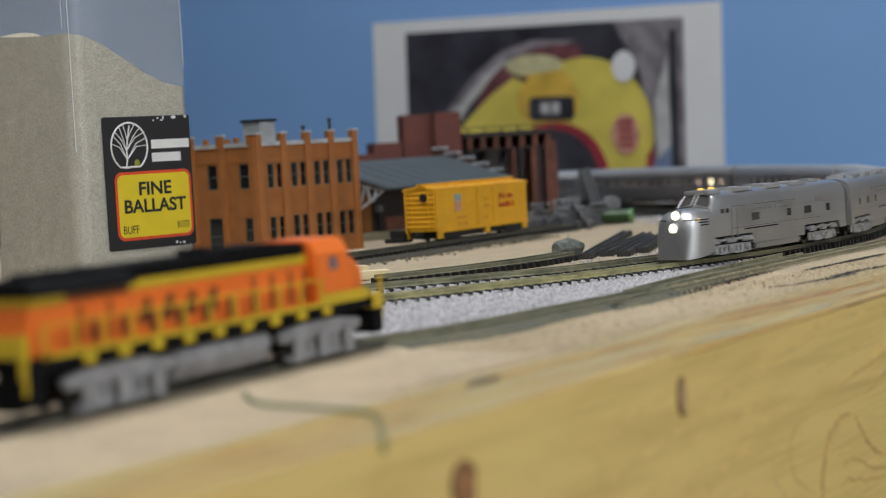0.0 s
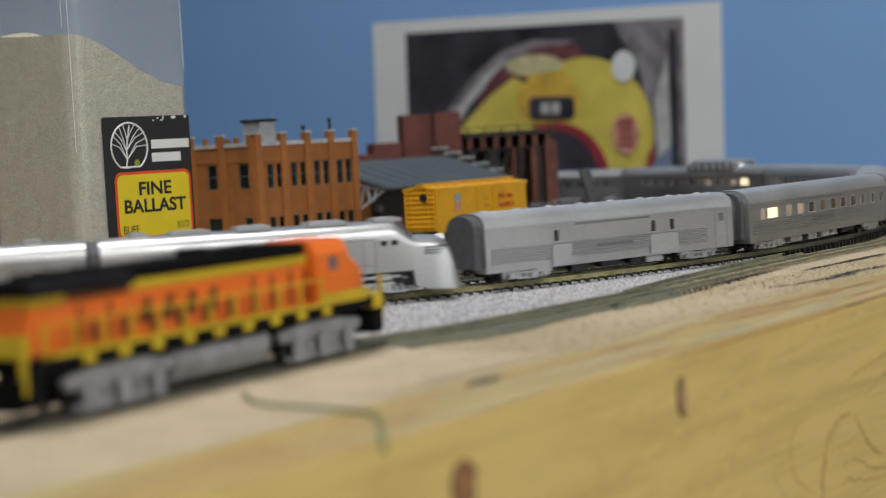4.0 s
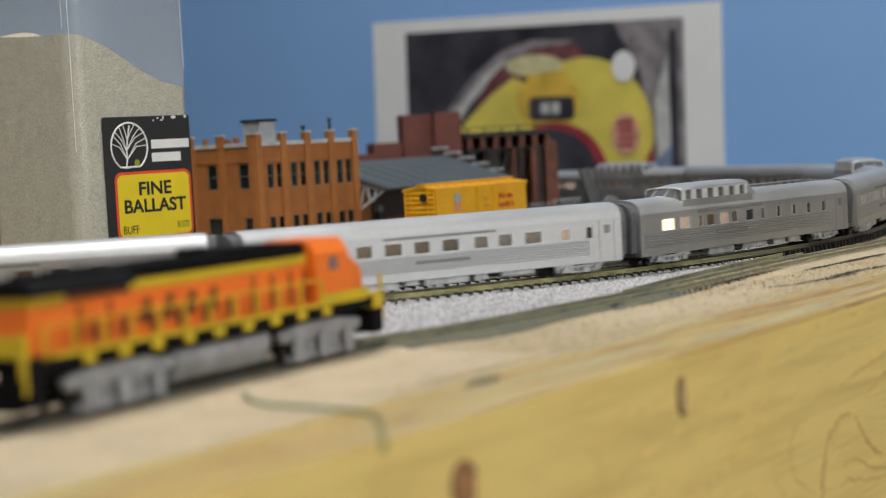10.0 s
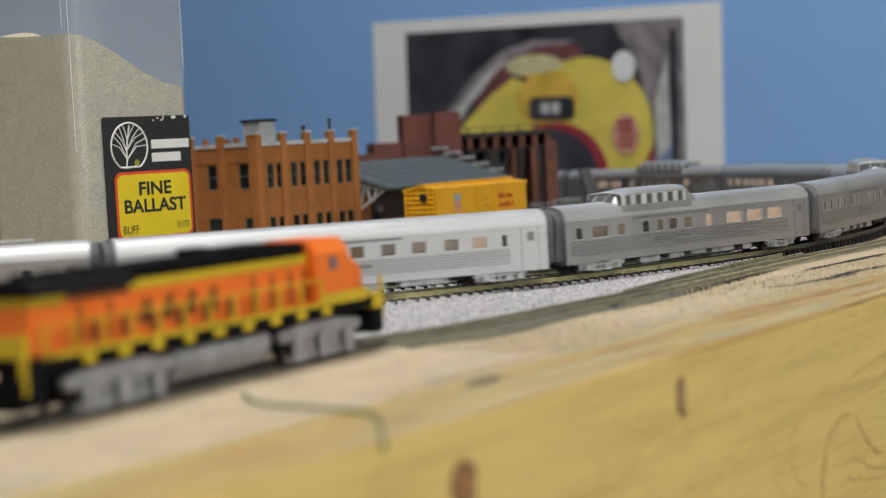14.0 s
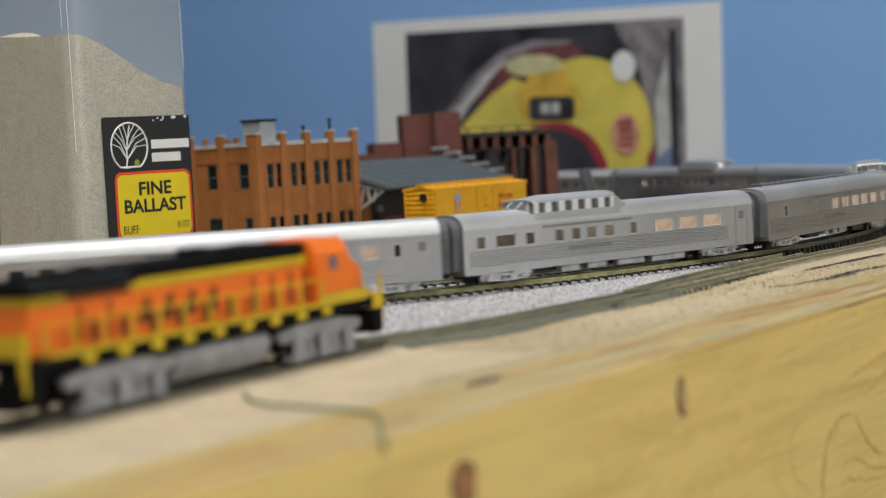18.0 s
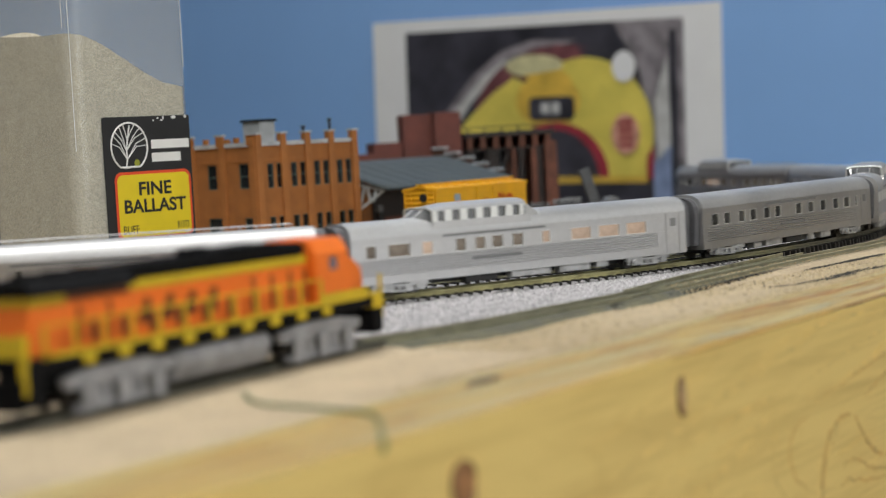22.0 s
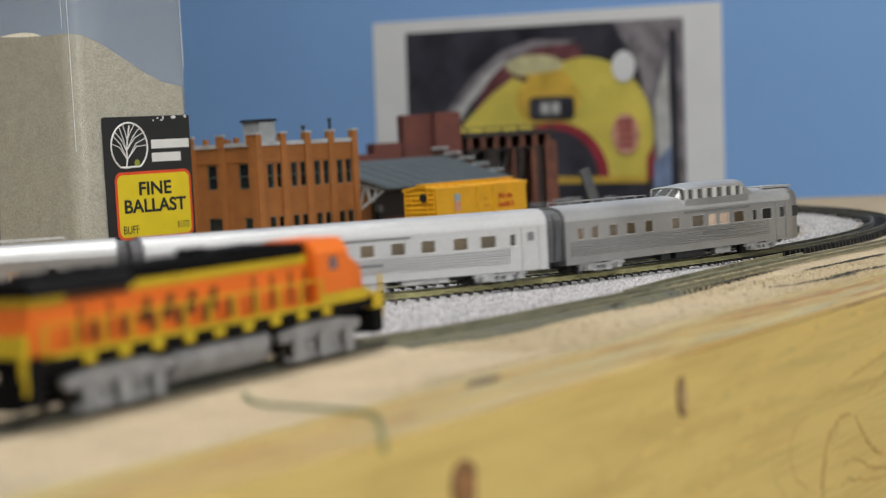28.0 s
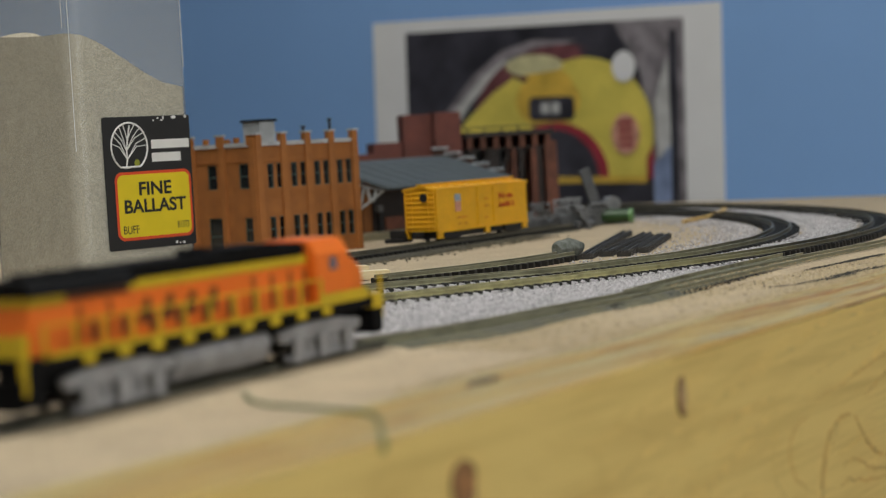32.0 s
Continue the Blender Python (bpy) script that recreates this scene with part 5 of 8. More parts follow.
for i in range(7):
    a = math.pi / 2 * i / 6
    k, dx = max(0.30, math.cos(a) ** 0.55 if i < 6 else 0.30), 0.0095 * math.sin(a)
    rings.append([bm.verts.new((-obs_half - dx, y, z)) for y, z in [(HW * k, SILL)] + roof_arc(HW * k, EAVE, EAVE + (ROOF - EAVE) * (0.45 + 0.55 * k), 10) + [(-HW * k, SILL)]])
for a, b in zip(rings, rings[1:]):
    for i in range(len(a)):
        bm.faces.new((a[i], a[(i + 1) % len(a)], b[(i + 1) % len(b)], b[i]))
bm.faces.new(rings[0]), bm.faces.new(rings[-1][::-1])
tail = part("rounded_tail", bm, M["silver"], obs, "rounded boat tail end", smooth=True)
for side in (-1, 1):
    bm = bmesh.new()
    bm_cyl(bm, (-obs_half - 0.0070, side * 0.0040, 0.0208), (-obs_half - 0.0098, side * 0.0046, 0.0208), 0.0013, 0.0011, 12)
    part("marker_lamp", bm, M["red_lamp"], obs, "red marker lamp")
    bm = bmesh.new()
    y = side * HW
    bm_box(bm, (-obs_half - 0.0052, min(y * 0.97, y * 0.86), BELT), (-obs_half - 0.0008, max(y * 0.99, y * 0.86), WTOP))
    part("window", bm, M["car_glass"], obs)
bm = bmesh.new()
bm_box(bm, (-obs_half - 0.006, -0.006, ROOF - 0.0004), (-obs_half + 0.014, 0.006, ROOF + 0.0004))
part("roof_fin", bm, M["silver_roof"], obs, "thin flat roof end plate")


def motions():
    """The train runs round the outer loop; its trucks turn with the rails."""
    times = [0.4 * i for i in range(81)]
    for car, s0, length, trucks, reach in MOVERS:
        rows, turns = [], [[] for _ in trucks]
        offsets = [t.matrix_basis.translation.x for t in trucks]
        half = length / 2
        for t in times:
            sf = s0 - SPEED * t + half            # the car's middle along the loop
            a, b = LOOP_B.at(sf - offsets[0]), LOOP_B.at(sf - offsets[1])
            d = (a - b).normalized()
            mid = a - d * offsets[0]
            mid = (mid + b - d * offsets[1]) / 2
            m = Matrix.Translation((mid.x, mid.y, RAIL_Z)) @ Matrix.Rotation(math.atan2(d.y, d.x), 4, "Z")
            rows.append((t, m))
            for k, o in enumerate(offsets):
                w = -LOOP_B.way(sf - o)
                ang = math.atan2(d.x * w.y - d.y * w.x, d.dot(w))
                turns[k].append((t, Matrix.Translation((o, 0, 0)) @ Matrix.Rotation(ang, 4, "Z")))
        walk(car, rows)
        for truck, tr in zip(trucks, turns):
            walk(truck, tr)


# ---- more materials ----
M.update({
    "orange": material("orange", (0.85, 0.185, 0.022), 0.4, vary=0.10, scale=80, fine=0.05),
    "yellow_paint": material("yellow_paint", (0.62, 0.44, 0.02), 0.42, vary=0.12, scale=80),
    "loco_black": material("loco_black", (0.007, 0.007, 0.008), 0.8, vary=0.3, scale=120, spec=0.1),
    "loco_grey": material("loco_grey", (0.27, 0.27, 0.285), 0.6, vary=0.25, scale=200, fine=0.15),
    "dark_brown": material("dark_brown", (0.12, 0.035, 0.012), 0.5, vary=0.2, scale=150),
    "cab_pane": material("cab_pane", (0.16, 0.15, 0.19), 0.2, vary=0.2, scale=200, spec=0.6),
    "orange_shade": material("orange_shade", (0.30, 0.065, 0.014), 0.5, vary=0.2, scale=150),
    "reefer": material("reefer", (0.80, 0.42, 0.015), 0.42, vary=0.10, scale=60, fine=0.06),
    "reefer_red": material("reefer_red", (0.55, 0.05, 0.02), 0.5, vary=0.1, scale=200),
    "reefer_fade": material("reefer_fade", (0.66, 0.25, 0.02), 0.5, vary=0.2, scale=200),
    "shield_blue": material("shield_blue", (0.30, 0.38, 0.48), 0.5, vary=0.1, scale=300),
    "shield_pink": material("shield_pink", (0.62, 0.30, 0.22), 0.5, vary=0.2, scale=600),
    "brick": material("brick", (0.335, 0.125, 0.03), 0.75, vary=0.16, scale=120, bump=0.6, bump_scale=1500, fine=0.10),
    "brick_trim": material("brick_trim", (0.36, 0.135, 0.033), 0.7, vary=0.15, scale=120, fine=0.08),
    "coping": material("coping", (0.45, 0.47, 0.50), 0.7, vary=0.2, scale=150, fine=0.1),
    "green_frame": material("green_frame", (0.065, 0.11, 0.10), 0.5, vary=0.2, scale=200),
    "dark_pane": material("dark_pane", (0.012, 0.016, 0.018), 0.15, vary=0.4, scale=150, spec=0.6),
    "slate": material("slate", (0.075, 0.09, 0.098), 0.75, vary=0.18, scale=50, bump=0.4, bump_scale=700, fine=0.12),
    "grey_plastic": material("grey_plastic", (0.10, 0.103, 0.11), 0.6, vary=0.25, scale=120, fine=0.1),
    "grey_mid": material("grey_mid", (0.17, 0.175, 0.185), 0.6, vary=0.3, scale=120, fine=0.12),
    "grey_light": material("grey_light", (0.42, 0.44, 0.46), 0.65, vary=0.2, scale=120, fine=0.1),
    "red_brick": material("red_brick", (0.135, 0.042, 0.032), 0.8, vary=0.2, scale=90, bump=0.5, bump_scale=1200, fine=0.12),
    # brown taken darker for the shade under the shed roof
    "shed_brown": material("shed_brown", (0.07, 0.025, 0.011), 0.7, vary=0.25, scale=90, fine=0.12),
    "shed_orange": material("shed_orange", (0.23, 0.085, 0.022), 0.75, vary=0.25, scale=90, fine=0.12),
    "rust": material("rust", (0.150, 0.054, 0.033), 0.8, vary=0.4, scale=120, fine=0.15),
    "trestle_black": material("trestle_black", (0.030, 0.022, 0.020), 0.7, vary=0.4, scale=150),
    "platform": material("platform", (0.24, 0.215, 0.14), 0.8, vary=0.2, scale=60, fine=0.1),
    "white_paper": material("white_paper", (0.80, 0.80, 0.82), 0.6, vary=0.03, scale=20),
    "label_black": material("label_black", (0.012, 0.012, 0.014), 0.45, vary=0.2, scale=120),
    "label_yellow": material("label_yellow", (0.80, 0.62, 0.015), 0.42, vary=0.06, scale=60),
    "label_red": material("label_red", (0.75, 0.08, 0.02), 0.45, vary=0.08, scale=60),
    "label_white": material("label_white", (0.80, 0.80, 0.80), 0.5, vary=0.05, scale=90),
    "label_olive": material("label_olive", (0.30, 0.32, 0.03), 0.5),
    "buff_grain": material("buff_grain", (0.555, 0.50, 0.375), 0.95, vary=0.08, scale=115, bump=0.9, bump_scale=1500, fine=0.38),
    "jar_plastic": clear_plastic("jar_plastic", (0.88, 0.88, 0.88), 0.12, 0.24),
    "glint_plastic": material("glint_plastic", (0.80, 0.82, 0.84), 0.2, spec=0.8),
    "rock": material("rock", (0.20, 0.215, 0.205), 0.85, vary=0.5, scale=250, bump=1.0, bump_scale=900, color2=(0.075, 0.085, 0.06)),
    "green_can": material("green_can", (0.020, 0.058, 0.015), 0.4, vary=0.2, scale=80),
    "green_lid": material("green_lid", (0.12, 0.26, 0.09), 0.4, vary=0.1, scale=80),
    "stick": wood_material("stick", (0.62, 0.42, 0.13), (0.45, 0.26, 0.08), 0.5),
    "thread": material("thread", (0.10, 0.17, 0.085), 0.8, vary=0.4, scale=400),
    # print colours are lifted for the haze of light on glossy paper
    "p_dark": material("p_dark", (0.048, 0.047, 0.062), 0.35, vary=0.5, scale=25),
    "p_grey": material("p_grey", (0.270, 0.245, 0.270), 0.35, vary=0.4, scale=60),
    "p_pale": material("p_pale", (0.532, 0.532, 0.532), 0.35, vary=0.2, scale=60),
    "p_yellow": material("p_yellow", (0.74, 0.62, 0.13), 0.35, vary=0.18, scale=25),
    "p_ochre": material("p_ochre", (0.70, 0.46, 0.08), 0.35, vary=0.25, scale=40),
    "p_maroon": material("p_maroon", (0.18, 0.065, 0.075), 0.35, vary=0.4, scale=70),
    "p_red": material("p_red", (0.324, 0.038, 0.058), 0.35, vary=0.15, scale=50),
    "p_cream": material("p_cream", (0.636, 0.597, 0.350), 0.35, vary=0.2, scale=60),
    "p_pink": material("p_pink", (0.688, 0.363, 0.272), 0.35, vary=0.35, scale=160),
    "p_blue": material("p_blue", (0.233, 0.298, 0.480), 0.35, vary=0.3, scale=60),
})


def ellipse(cx, cy, rx, ry, n=28, a0=0.0, a1=2 * math.pi):
    full = abs(a1 - a0 - 2 * math.pi) < 1e-6
    return [(cx + rx * math.cos(a0 + (a1 - a0) * i / (n if full else n - 1)), cy + ry * math.sin(a0 + (a1 - a0) * i / (n if full else n - 1))) for i in range(n)]


def flat(parent, name, outline, mat, z0, z1, label=""):
    """A thin printed shape in the parent's xy plane."""
    bm = bmesh.new()
    bm_prism(bm, outline, z0, z1, "z")
    return part(name, bm, mat, parent, label)


def rect(x0, y0, x1, y1):
    return [(x0, y0), (x1, y0), (x1, y1), (x0, y1)]


def round_rect(x0, y0, x1, y1, r, n=5):
    out = []
    for cx, cy, a in ((x1 - r, y1 - r, 0), (x0 + r, y1 - r, 90), (x0 + r, y0 + r, 180), (x1 - r, y0 + r, 270)):
        for i in range(n + 1):
            t = radians(a + 90 * i / n)
            out.append((cx + r * math.cos(t), cy + r * math.sin(t)))
    return out


def upright(origin, heading):
    """Local x along a heading in the plan, local y up, local z out towards the right of it."""
    d = Vector((math.cos(radians(heading)), math.sin(radians(heading)), 0))
    m = Matrix((d, Vector((0, 0, 1)), d.cross(Vector((0, 0, 1))))).transposed().to_4x4()
    return Matrix.Translation(origin) @ m


# ---- poster on the blue wall ----
def poster():
    K = WALL_U / 1.362                             # the drawing below is at a smaller size
    m = upright(room(WALL_U - 0.0012, -0.9165 * K, EYE.z + 0.1063 * K), math.degrees(math.atan2(N.y, N.x)))
    t = thing("poster", m @ Matrix.Rotation(radians(-1.6), 4, "Z"), "large printed poster of a yellow streamlined locomotive with white border", "poster")
    big = lambda outline: [(x * K, y * K) for x, y in outline]
    W, H = 0.3265, 0.200
    flat(t, "paper", big(rect(0, -H, W, 0)), M["white_paper"], 0, 0.0005)
    L, R, T, B = 0.034, 0.294, -0.0105, -H + 0.034
    flat(t, "photo", big(rect(L, B, R, T)), M["p_dark"], 0.0005, 0.0009, "dark photograph of a locomotive nose")
    k = [0.0009]

    def ink(outline, mat, name="print_shape"):
        flat(t, name, big([(min(max(x, L), R), min(max(y, B), T)) for x, y in outline]), mat, k[0], k[0] + 0.00025)
        k[0] += 0.00025
    ink([(0.232, T), (R, T), (R, B), (0.266, B), (0.262, -0.09), (0.255, -0.05)], M["p_grey"])
    ink([(0.046, -0.112), (0.072, -0.080), (0.100, -0.050), (0.128, -0.030), (0.158, -0.022), (0.200, -0.024), (0.160, -0.034), (0.128, -0.046), (0.098, -0.072), (0.070, -0.104)], M["p_grey"])
    ink([(0.056, -0.108), (0.082, -0.078), (0.108, -0.052), (0.134, -0.036), (0.128, -0.046), (0.100, -0.070), (0.074, -0.102)], M["p_pale"])
    ink(ellipse(0.182, -0.098, 0.084, 0.071, 30, 0.25, math.pi), M["p_maroon"])
    ink([(0.200, -0.030), (0.226, -0.034), (0.246, -0.054), (0.234, -0.060), (0.214, -0.044)], M["p_dark"])
    ink([(0.078, -0.104), (0.094, -0.086), (0.118, -0.066), (0.140, -0.052), (0.156, -0.060), (0.156, -0.108), (0.110, -0.110), (0.082, -0.114)], M["p_yellow"])
    ink(ellipse(0.206, -0.100, 0.061, 0.062, 30, -0.3, math.pi + 0.2) + [(0.144, -0.134), (0.262, -0.136)], M["p_yellow"])
    ink(ellipse(0.172, -0.072, 0.030, 0.022, 20), M["p_ochre"])
    ink(ellipse(0.160, -0.043, 0.027, 0.009, 20), M["p_cream"])
    ink([(0.150, -0.051), (0.186, -0.047), (0.196, -0.056), (0.168, -0.060)], M["p_ochre"])
    ink(ellipse(0.178, -0.136, 0.049, 0.046, 24, 0.0, math.pi), M["p_red"])
    ink(ellipse(0.176, -0.137, 0.042, 0.041, 24, 0.0, math.pi), M["p_dark"])
    ink(round_rect(0.155, -0.088, 0.197, -0.069, 0.004), M["p_dark"], "number_box")
    for x in (0.166, 0.176):
        ink(rect(x, -0.083, x + 0.0075, -0.074), M["p_pale"], "number_bar")
    ink(ellipse(0.2425, -0.047, 0.0105, 0.0125, 20), M["white_paper"], "lamp_shape")
    ink(ellipse(0.243, -0.101, 0.0125, 0.0165, 24), M["p_pink"], "badge_shape")
    for i in range(4):
        ink(rect(0.237, -0.1115 + i * 0.0060, 0.250, -0.1080 + i * 0.0060), M["p_red"], "badge_bar")
    ink([(0.262, -0.120), (0.268, -0.110), (0.268, -0.137), (0.262, -0.137)], M["p_red"])
    ink(rect(0.124, B, 0.266, -0.139), M["p_dark"])
    ink(rect(0.130, -0.1400, 0.262, -0.1350), M["p_ochre"])
    ink([(0.268, -0.125), (0.284, -0.110), (0.284, B), (0.268, B)], M["p_blue"])
    ink([(0.270, -0.075), (0.282, -0.040), (0.284, -0.110), (0.272, -0.122)], M["p_pale"])
    ink(rect(0.284, B, 0.290, -0.020), M["p_dark"])


poster()


# ---- clear jar of buff ballast ----
def jar():
    W, Hj = 0.070, 0.172
    base = upright((-0.1645, 0.858, 0.0003), 47.5)
    flatm = Matrix.Translation((-0.1645, 0.858, 0.0003)) @ Matrix.Rotation(radians(47.5), 4, "Z")
    t = thing("ballast_jar", flatm, "clear square plastic jar of buff model ballast with black label", "jar")
    bm = bmesh.new()
    bm_prism(bm, round_rect(0, 0, W, W, 0.007, 6), 0, Hj, "z")
    j = part("jar_wall", bm, M["jar_plastic"], t, "clear plastic wall", smooth=True)
    j.visible_shadow = False
    # white lines stand in for highlights along the jar's corners
    for a, b, z in ((0.0019, 0.0020, 0.062), (0.0006, 0.0050, 0.118), (W - 0.0019, 0.0019, 0.10)):
        bm = bmesh.new()
        bm_tube(bm, [(a, b, z), (a, b, Hj)], 0.00017, 6)
        part("corner_rib", bm, M["glint_plastic"], t, "thin white line for the highlight on the jar's corner")
    # ballast fill with a slumped top
    bm = bmesh.new()
    n = 24
    def top(a, b):
        x = min(max(a / W, 0), 1)
        s = min(max(a / 0.066, 0), 1)
        z = 0.1160 - 0.0253 * (s * s * (3 - 2 * s))
        back = b / W
        mound = math.exp(-((a / W - 0.36) ** 2 + (back - 0.8) ** 2) / 0.078)
        return z + 0.010 * mound + 0.0006 * noise.noise((a * 90, b * 90, 1))
    e = 0.0009
    g = {}
    for i in range(n + 1):
        for k in range(n + 1):
            a, b = e + (W - 2 * e) * i / n, e + (W - 2 * e) * k / n
            r = 0.0062                       # follow the rounded corners
            for ca, cb, sa, sb in ((e + r, e + r, -1, -1), (W - e - r, e + r, 1, -1), (e + r, W - e - r, -1, 1), (W - e - r, W - e - r, 1, 1)):
                if (a - ca) * sa > 0 and (b - cb) * sb > 0:
                    v = Vector((a - ca, b - cb))
                    q = max(abs(v.x), abs(v.y))
                    v = v.normalized() * q
                    a, b = ca + v.x, cb + v.y
                    break
            g[i, k] = (bm.verts.new((a, b, 0.001)), bm.verts.new((a, b, top(a, b))))
    for i in range(n):
        for k in range(n):
            for w in (0, 1):
                bm.faces.new((g[i, k][w], g[i + 1, k][w], g[i + 1, k + 1][w], g[i, k + 1][w]))
    for i in range(n):
        for a, b in (((i, 0), (i + 1, 0)), ((i, n), (i + 1, n)), ((0, i), (0, i + 1)), ((n, i), (n, i + 1))):
            bm.faces.new((g[a][0], g[b][0], g[b][1], g[a][1]))
    part("ballast_fill", bm, M["buff_grain"], t, "buff tan fine grains, slumped to one side", smooth=True)
    # label, in a frame of its own on the sunlit face
    lab = part("label", (lambda b: (bm_prism(b, round_rect(0, 0, 0.0520, 0.0620, 0.0008, 3), 0, 0.0003, "z"), b)[1])(bmesh.new()), M["label_black"], t, "black paper label with yellow panel")
    lab.matrix_local = flatm.inverted() @ base @ Matrix.Translation((0.0155, 0.0150, 0.0001))
    w, h = 0.0520, 0.0620
    flat(lab, "panel_border", round_rect(0.0052, 0.0042, w - 0.0012, h * 0.585, 0.004), M["label_red"], 0.0003, 0.00042)
    flat(lab, "panel", round_rect(0.0066, 0.0056, w - 0.0026, h * 0.585 - 0.0014, 0.003), M["label_yellow"], 0.00042, 0.00054, "yellow label panel")
    Z = 0.00062
    cx = (0.0052 + w - 0.0012) / 2
    letters("FINE", 0.0086, M["label_black"], lab, Matrix.Translation((cx + 0.0004, 0.0278, Z)), squeeze=1.16, bold=0.00022)
    letters("BALLAST", 0.0086, M["label_black"], lab, Matrix.Translation((cx, 0.0197, Z)), squeeze=1.10, bold=0.00022)
    letters("BUFF", 0.0054, M["label_black"], lab, Matrix.Translation((0.0082, 0.0090, Z)), align="LEFT", squeeze=0.80)
    letters("B1373", 0.0046, M["label_black"], lab, Matrix.Translation((w - 0.0040, 0.0098, Z)), align="RIGHT", squeeze=0.62)
    # trade mark as plain shapes: an open oval with branching strokes, and two bars
    bm = bmesh.new()
    oc, orx, ory = (0.0150, 0.0480), 0.0106, 0.0112
    pts = ellipse(oc[0], oc[1], orx, ory, 40, radians(-58), radians(238))
    bm_tube(bm, [(x, y, 0.00035) for x, y in pts + [pts[0]]], 0.00045, 6)
    part("emblem_ring", bm, M["label_white"], lab, "white oval outline")
    bm = bmesh.new()
    trunk = [Vector((0.0126, oc[1] - 0.0096, 0.00035)), Vector((0.0134, oc[1] - 0.0060, 0.00035)), Vector((0.0132, oc[1] - 0.0020, 0.00035)), Vector((0.0140, oc[1] + 0.0030, 0.00035)), Vector((0.0156, oc[1] + 0.0100, 0.00035))]
    bm_tube(bm, trunk, 0.00042, 6)
    bm_tube(bm, [(0.0108, oc[1] - 0.0098, 0.00035), (0.0146, oc[1] - 0.0098, 0.00035)], 0.0004, 6)
    for start, deg, bow in ((1, 172, 0.0022), (1, 152, 0.0020), (2, 140, 0.0014), (2, 122, 0.0010), (3, 108, 0.0004), (3, 70, 0.0006), (2, 52, 0.0012), (2, 36, 0.0018), (1, 20, 0.0026), (1, 2, 0.0028)):
        a = radians(deg)
        tip = Vector((oc[0] + math.cos(a) * orx * 0.95, oc[1] + math.sin(a) * ory * 0.95, 0.00035))
        mid = trunk[start].lerp(tip, 0.5) + Vector((0, bow, 0))
        bm_tube(bm, [trunk[start], trunk[start].lerp(mid, 0.6), mid, tip], 0.00024, 5)
    part("emblem_branch", bm, M["label_white"], lab, "white branching strokes")
    flat(lab, "emblem_dot", ellipse(0.0190, oc[1] - 0.0078, 0.0016, 0.0018, 14), M["label_olive"], 0.0003, 0.0004)
    for y, x1 in ((0.0487, 0.0510), (0.0425, 0.0455)):
        flat(lab, "word_bar", rect(0.0280, y - 0.0021, x1, y + 0.0021), M["label_white"], 0.0003, 0.0004, "white lettering bar")
    rnd = random.Random(5)
    for i in range(10):
        x, y = rnd.choice([(rnd.uniform(0.03, 0.05), rnd.uniform(h - 0.0022, h - 0.0004)), (rnd.uniform(0.036, 0.046), rnd.uniform(0.0012, 0.0034))])
        flat(lab, "scuff", ellipse(x, y, rnd.uniform(0.0004, 0.0018), rnd.uniform(0.0003, 0.0009), 7), M["label_white"], 0.0003, 0.00036)


jar()


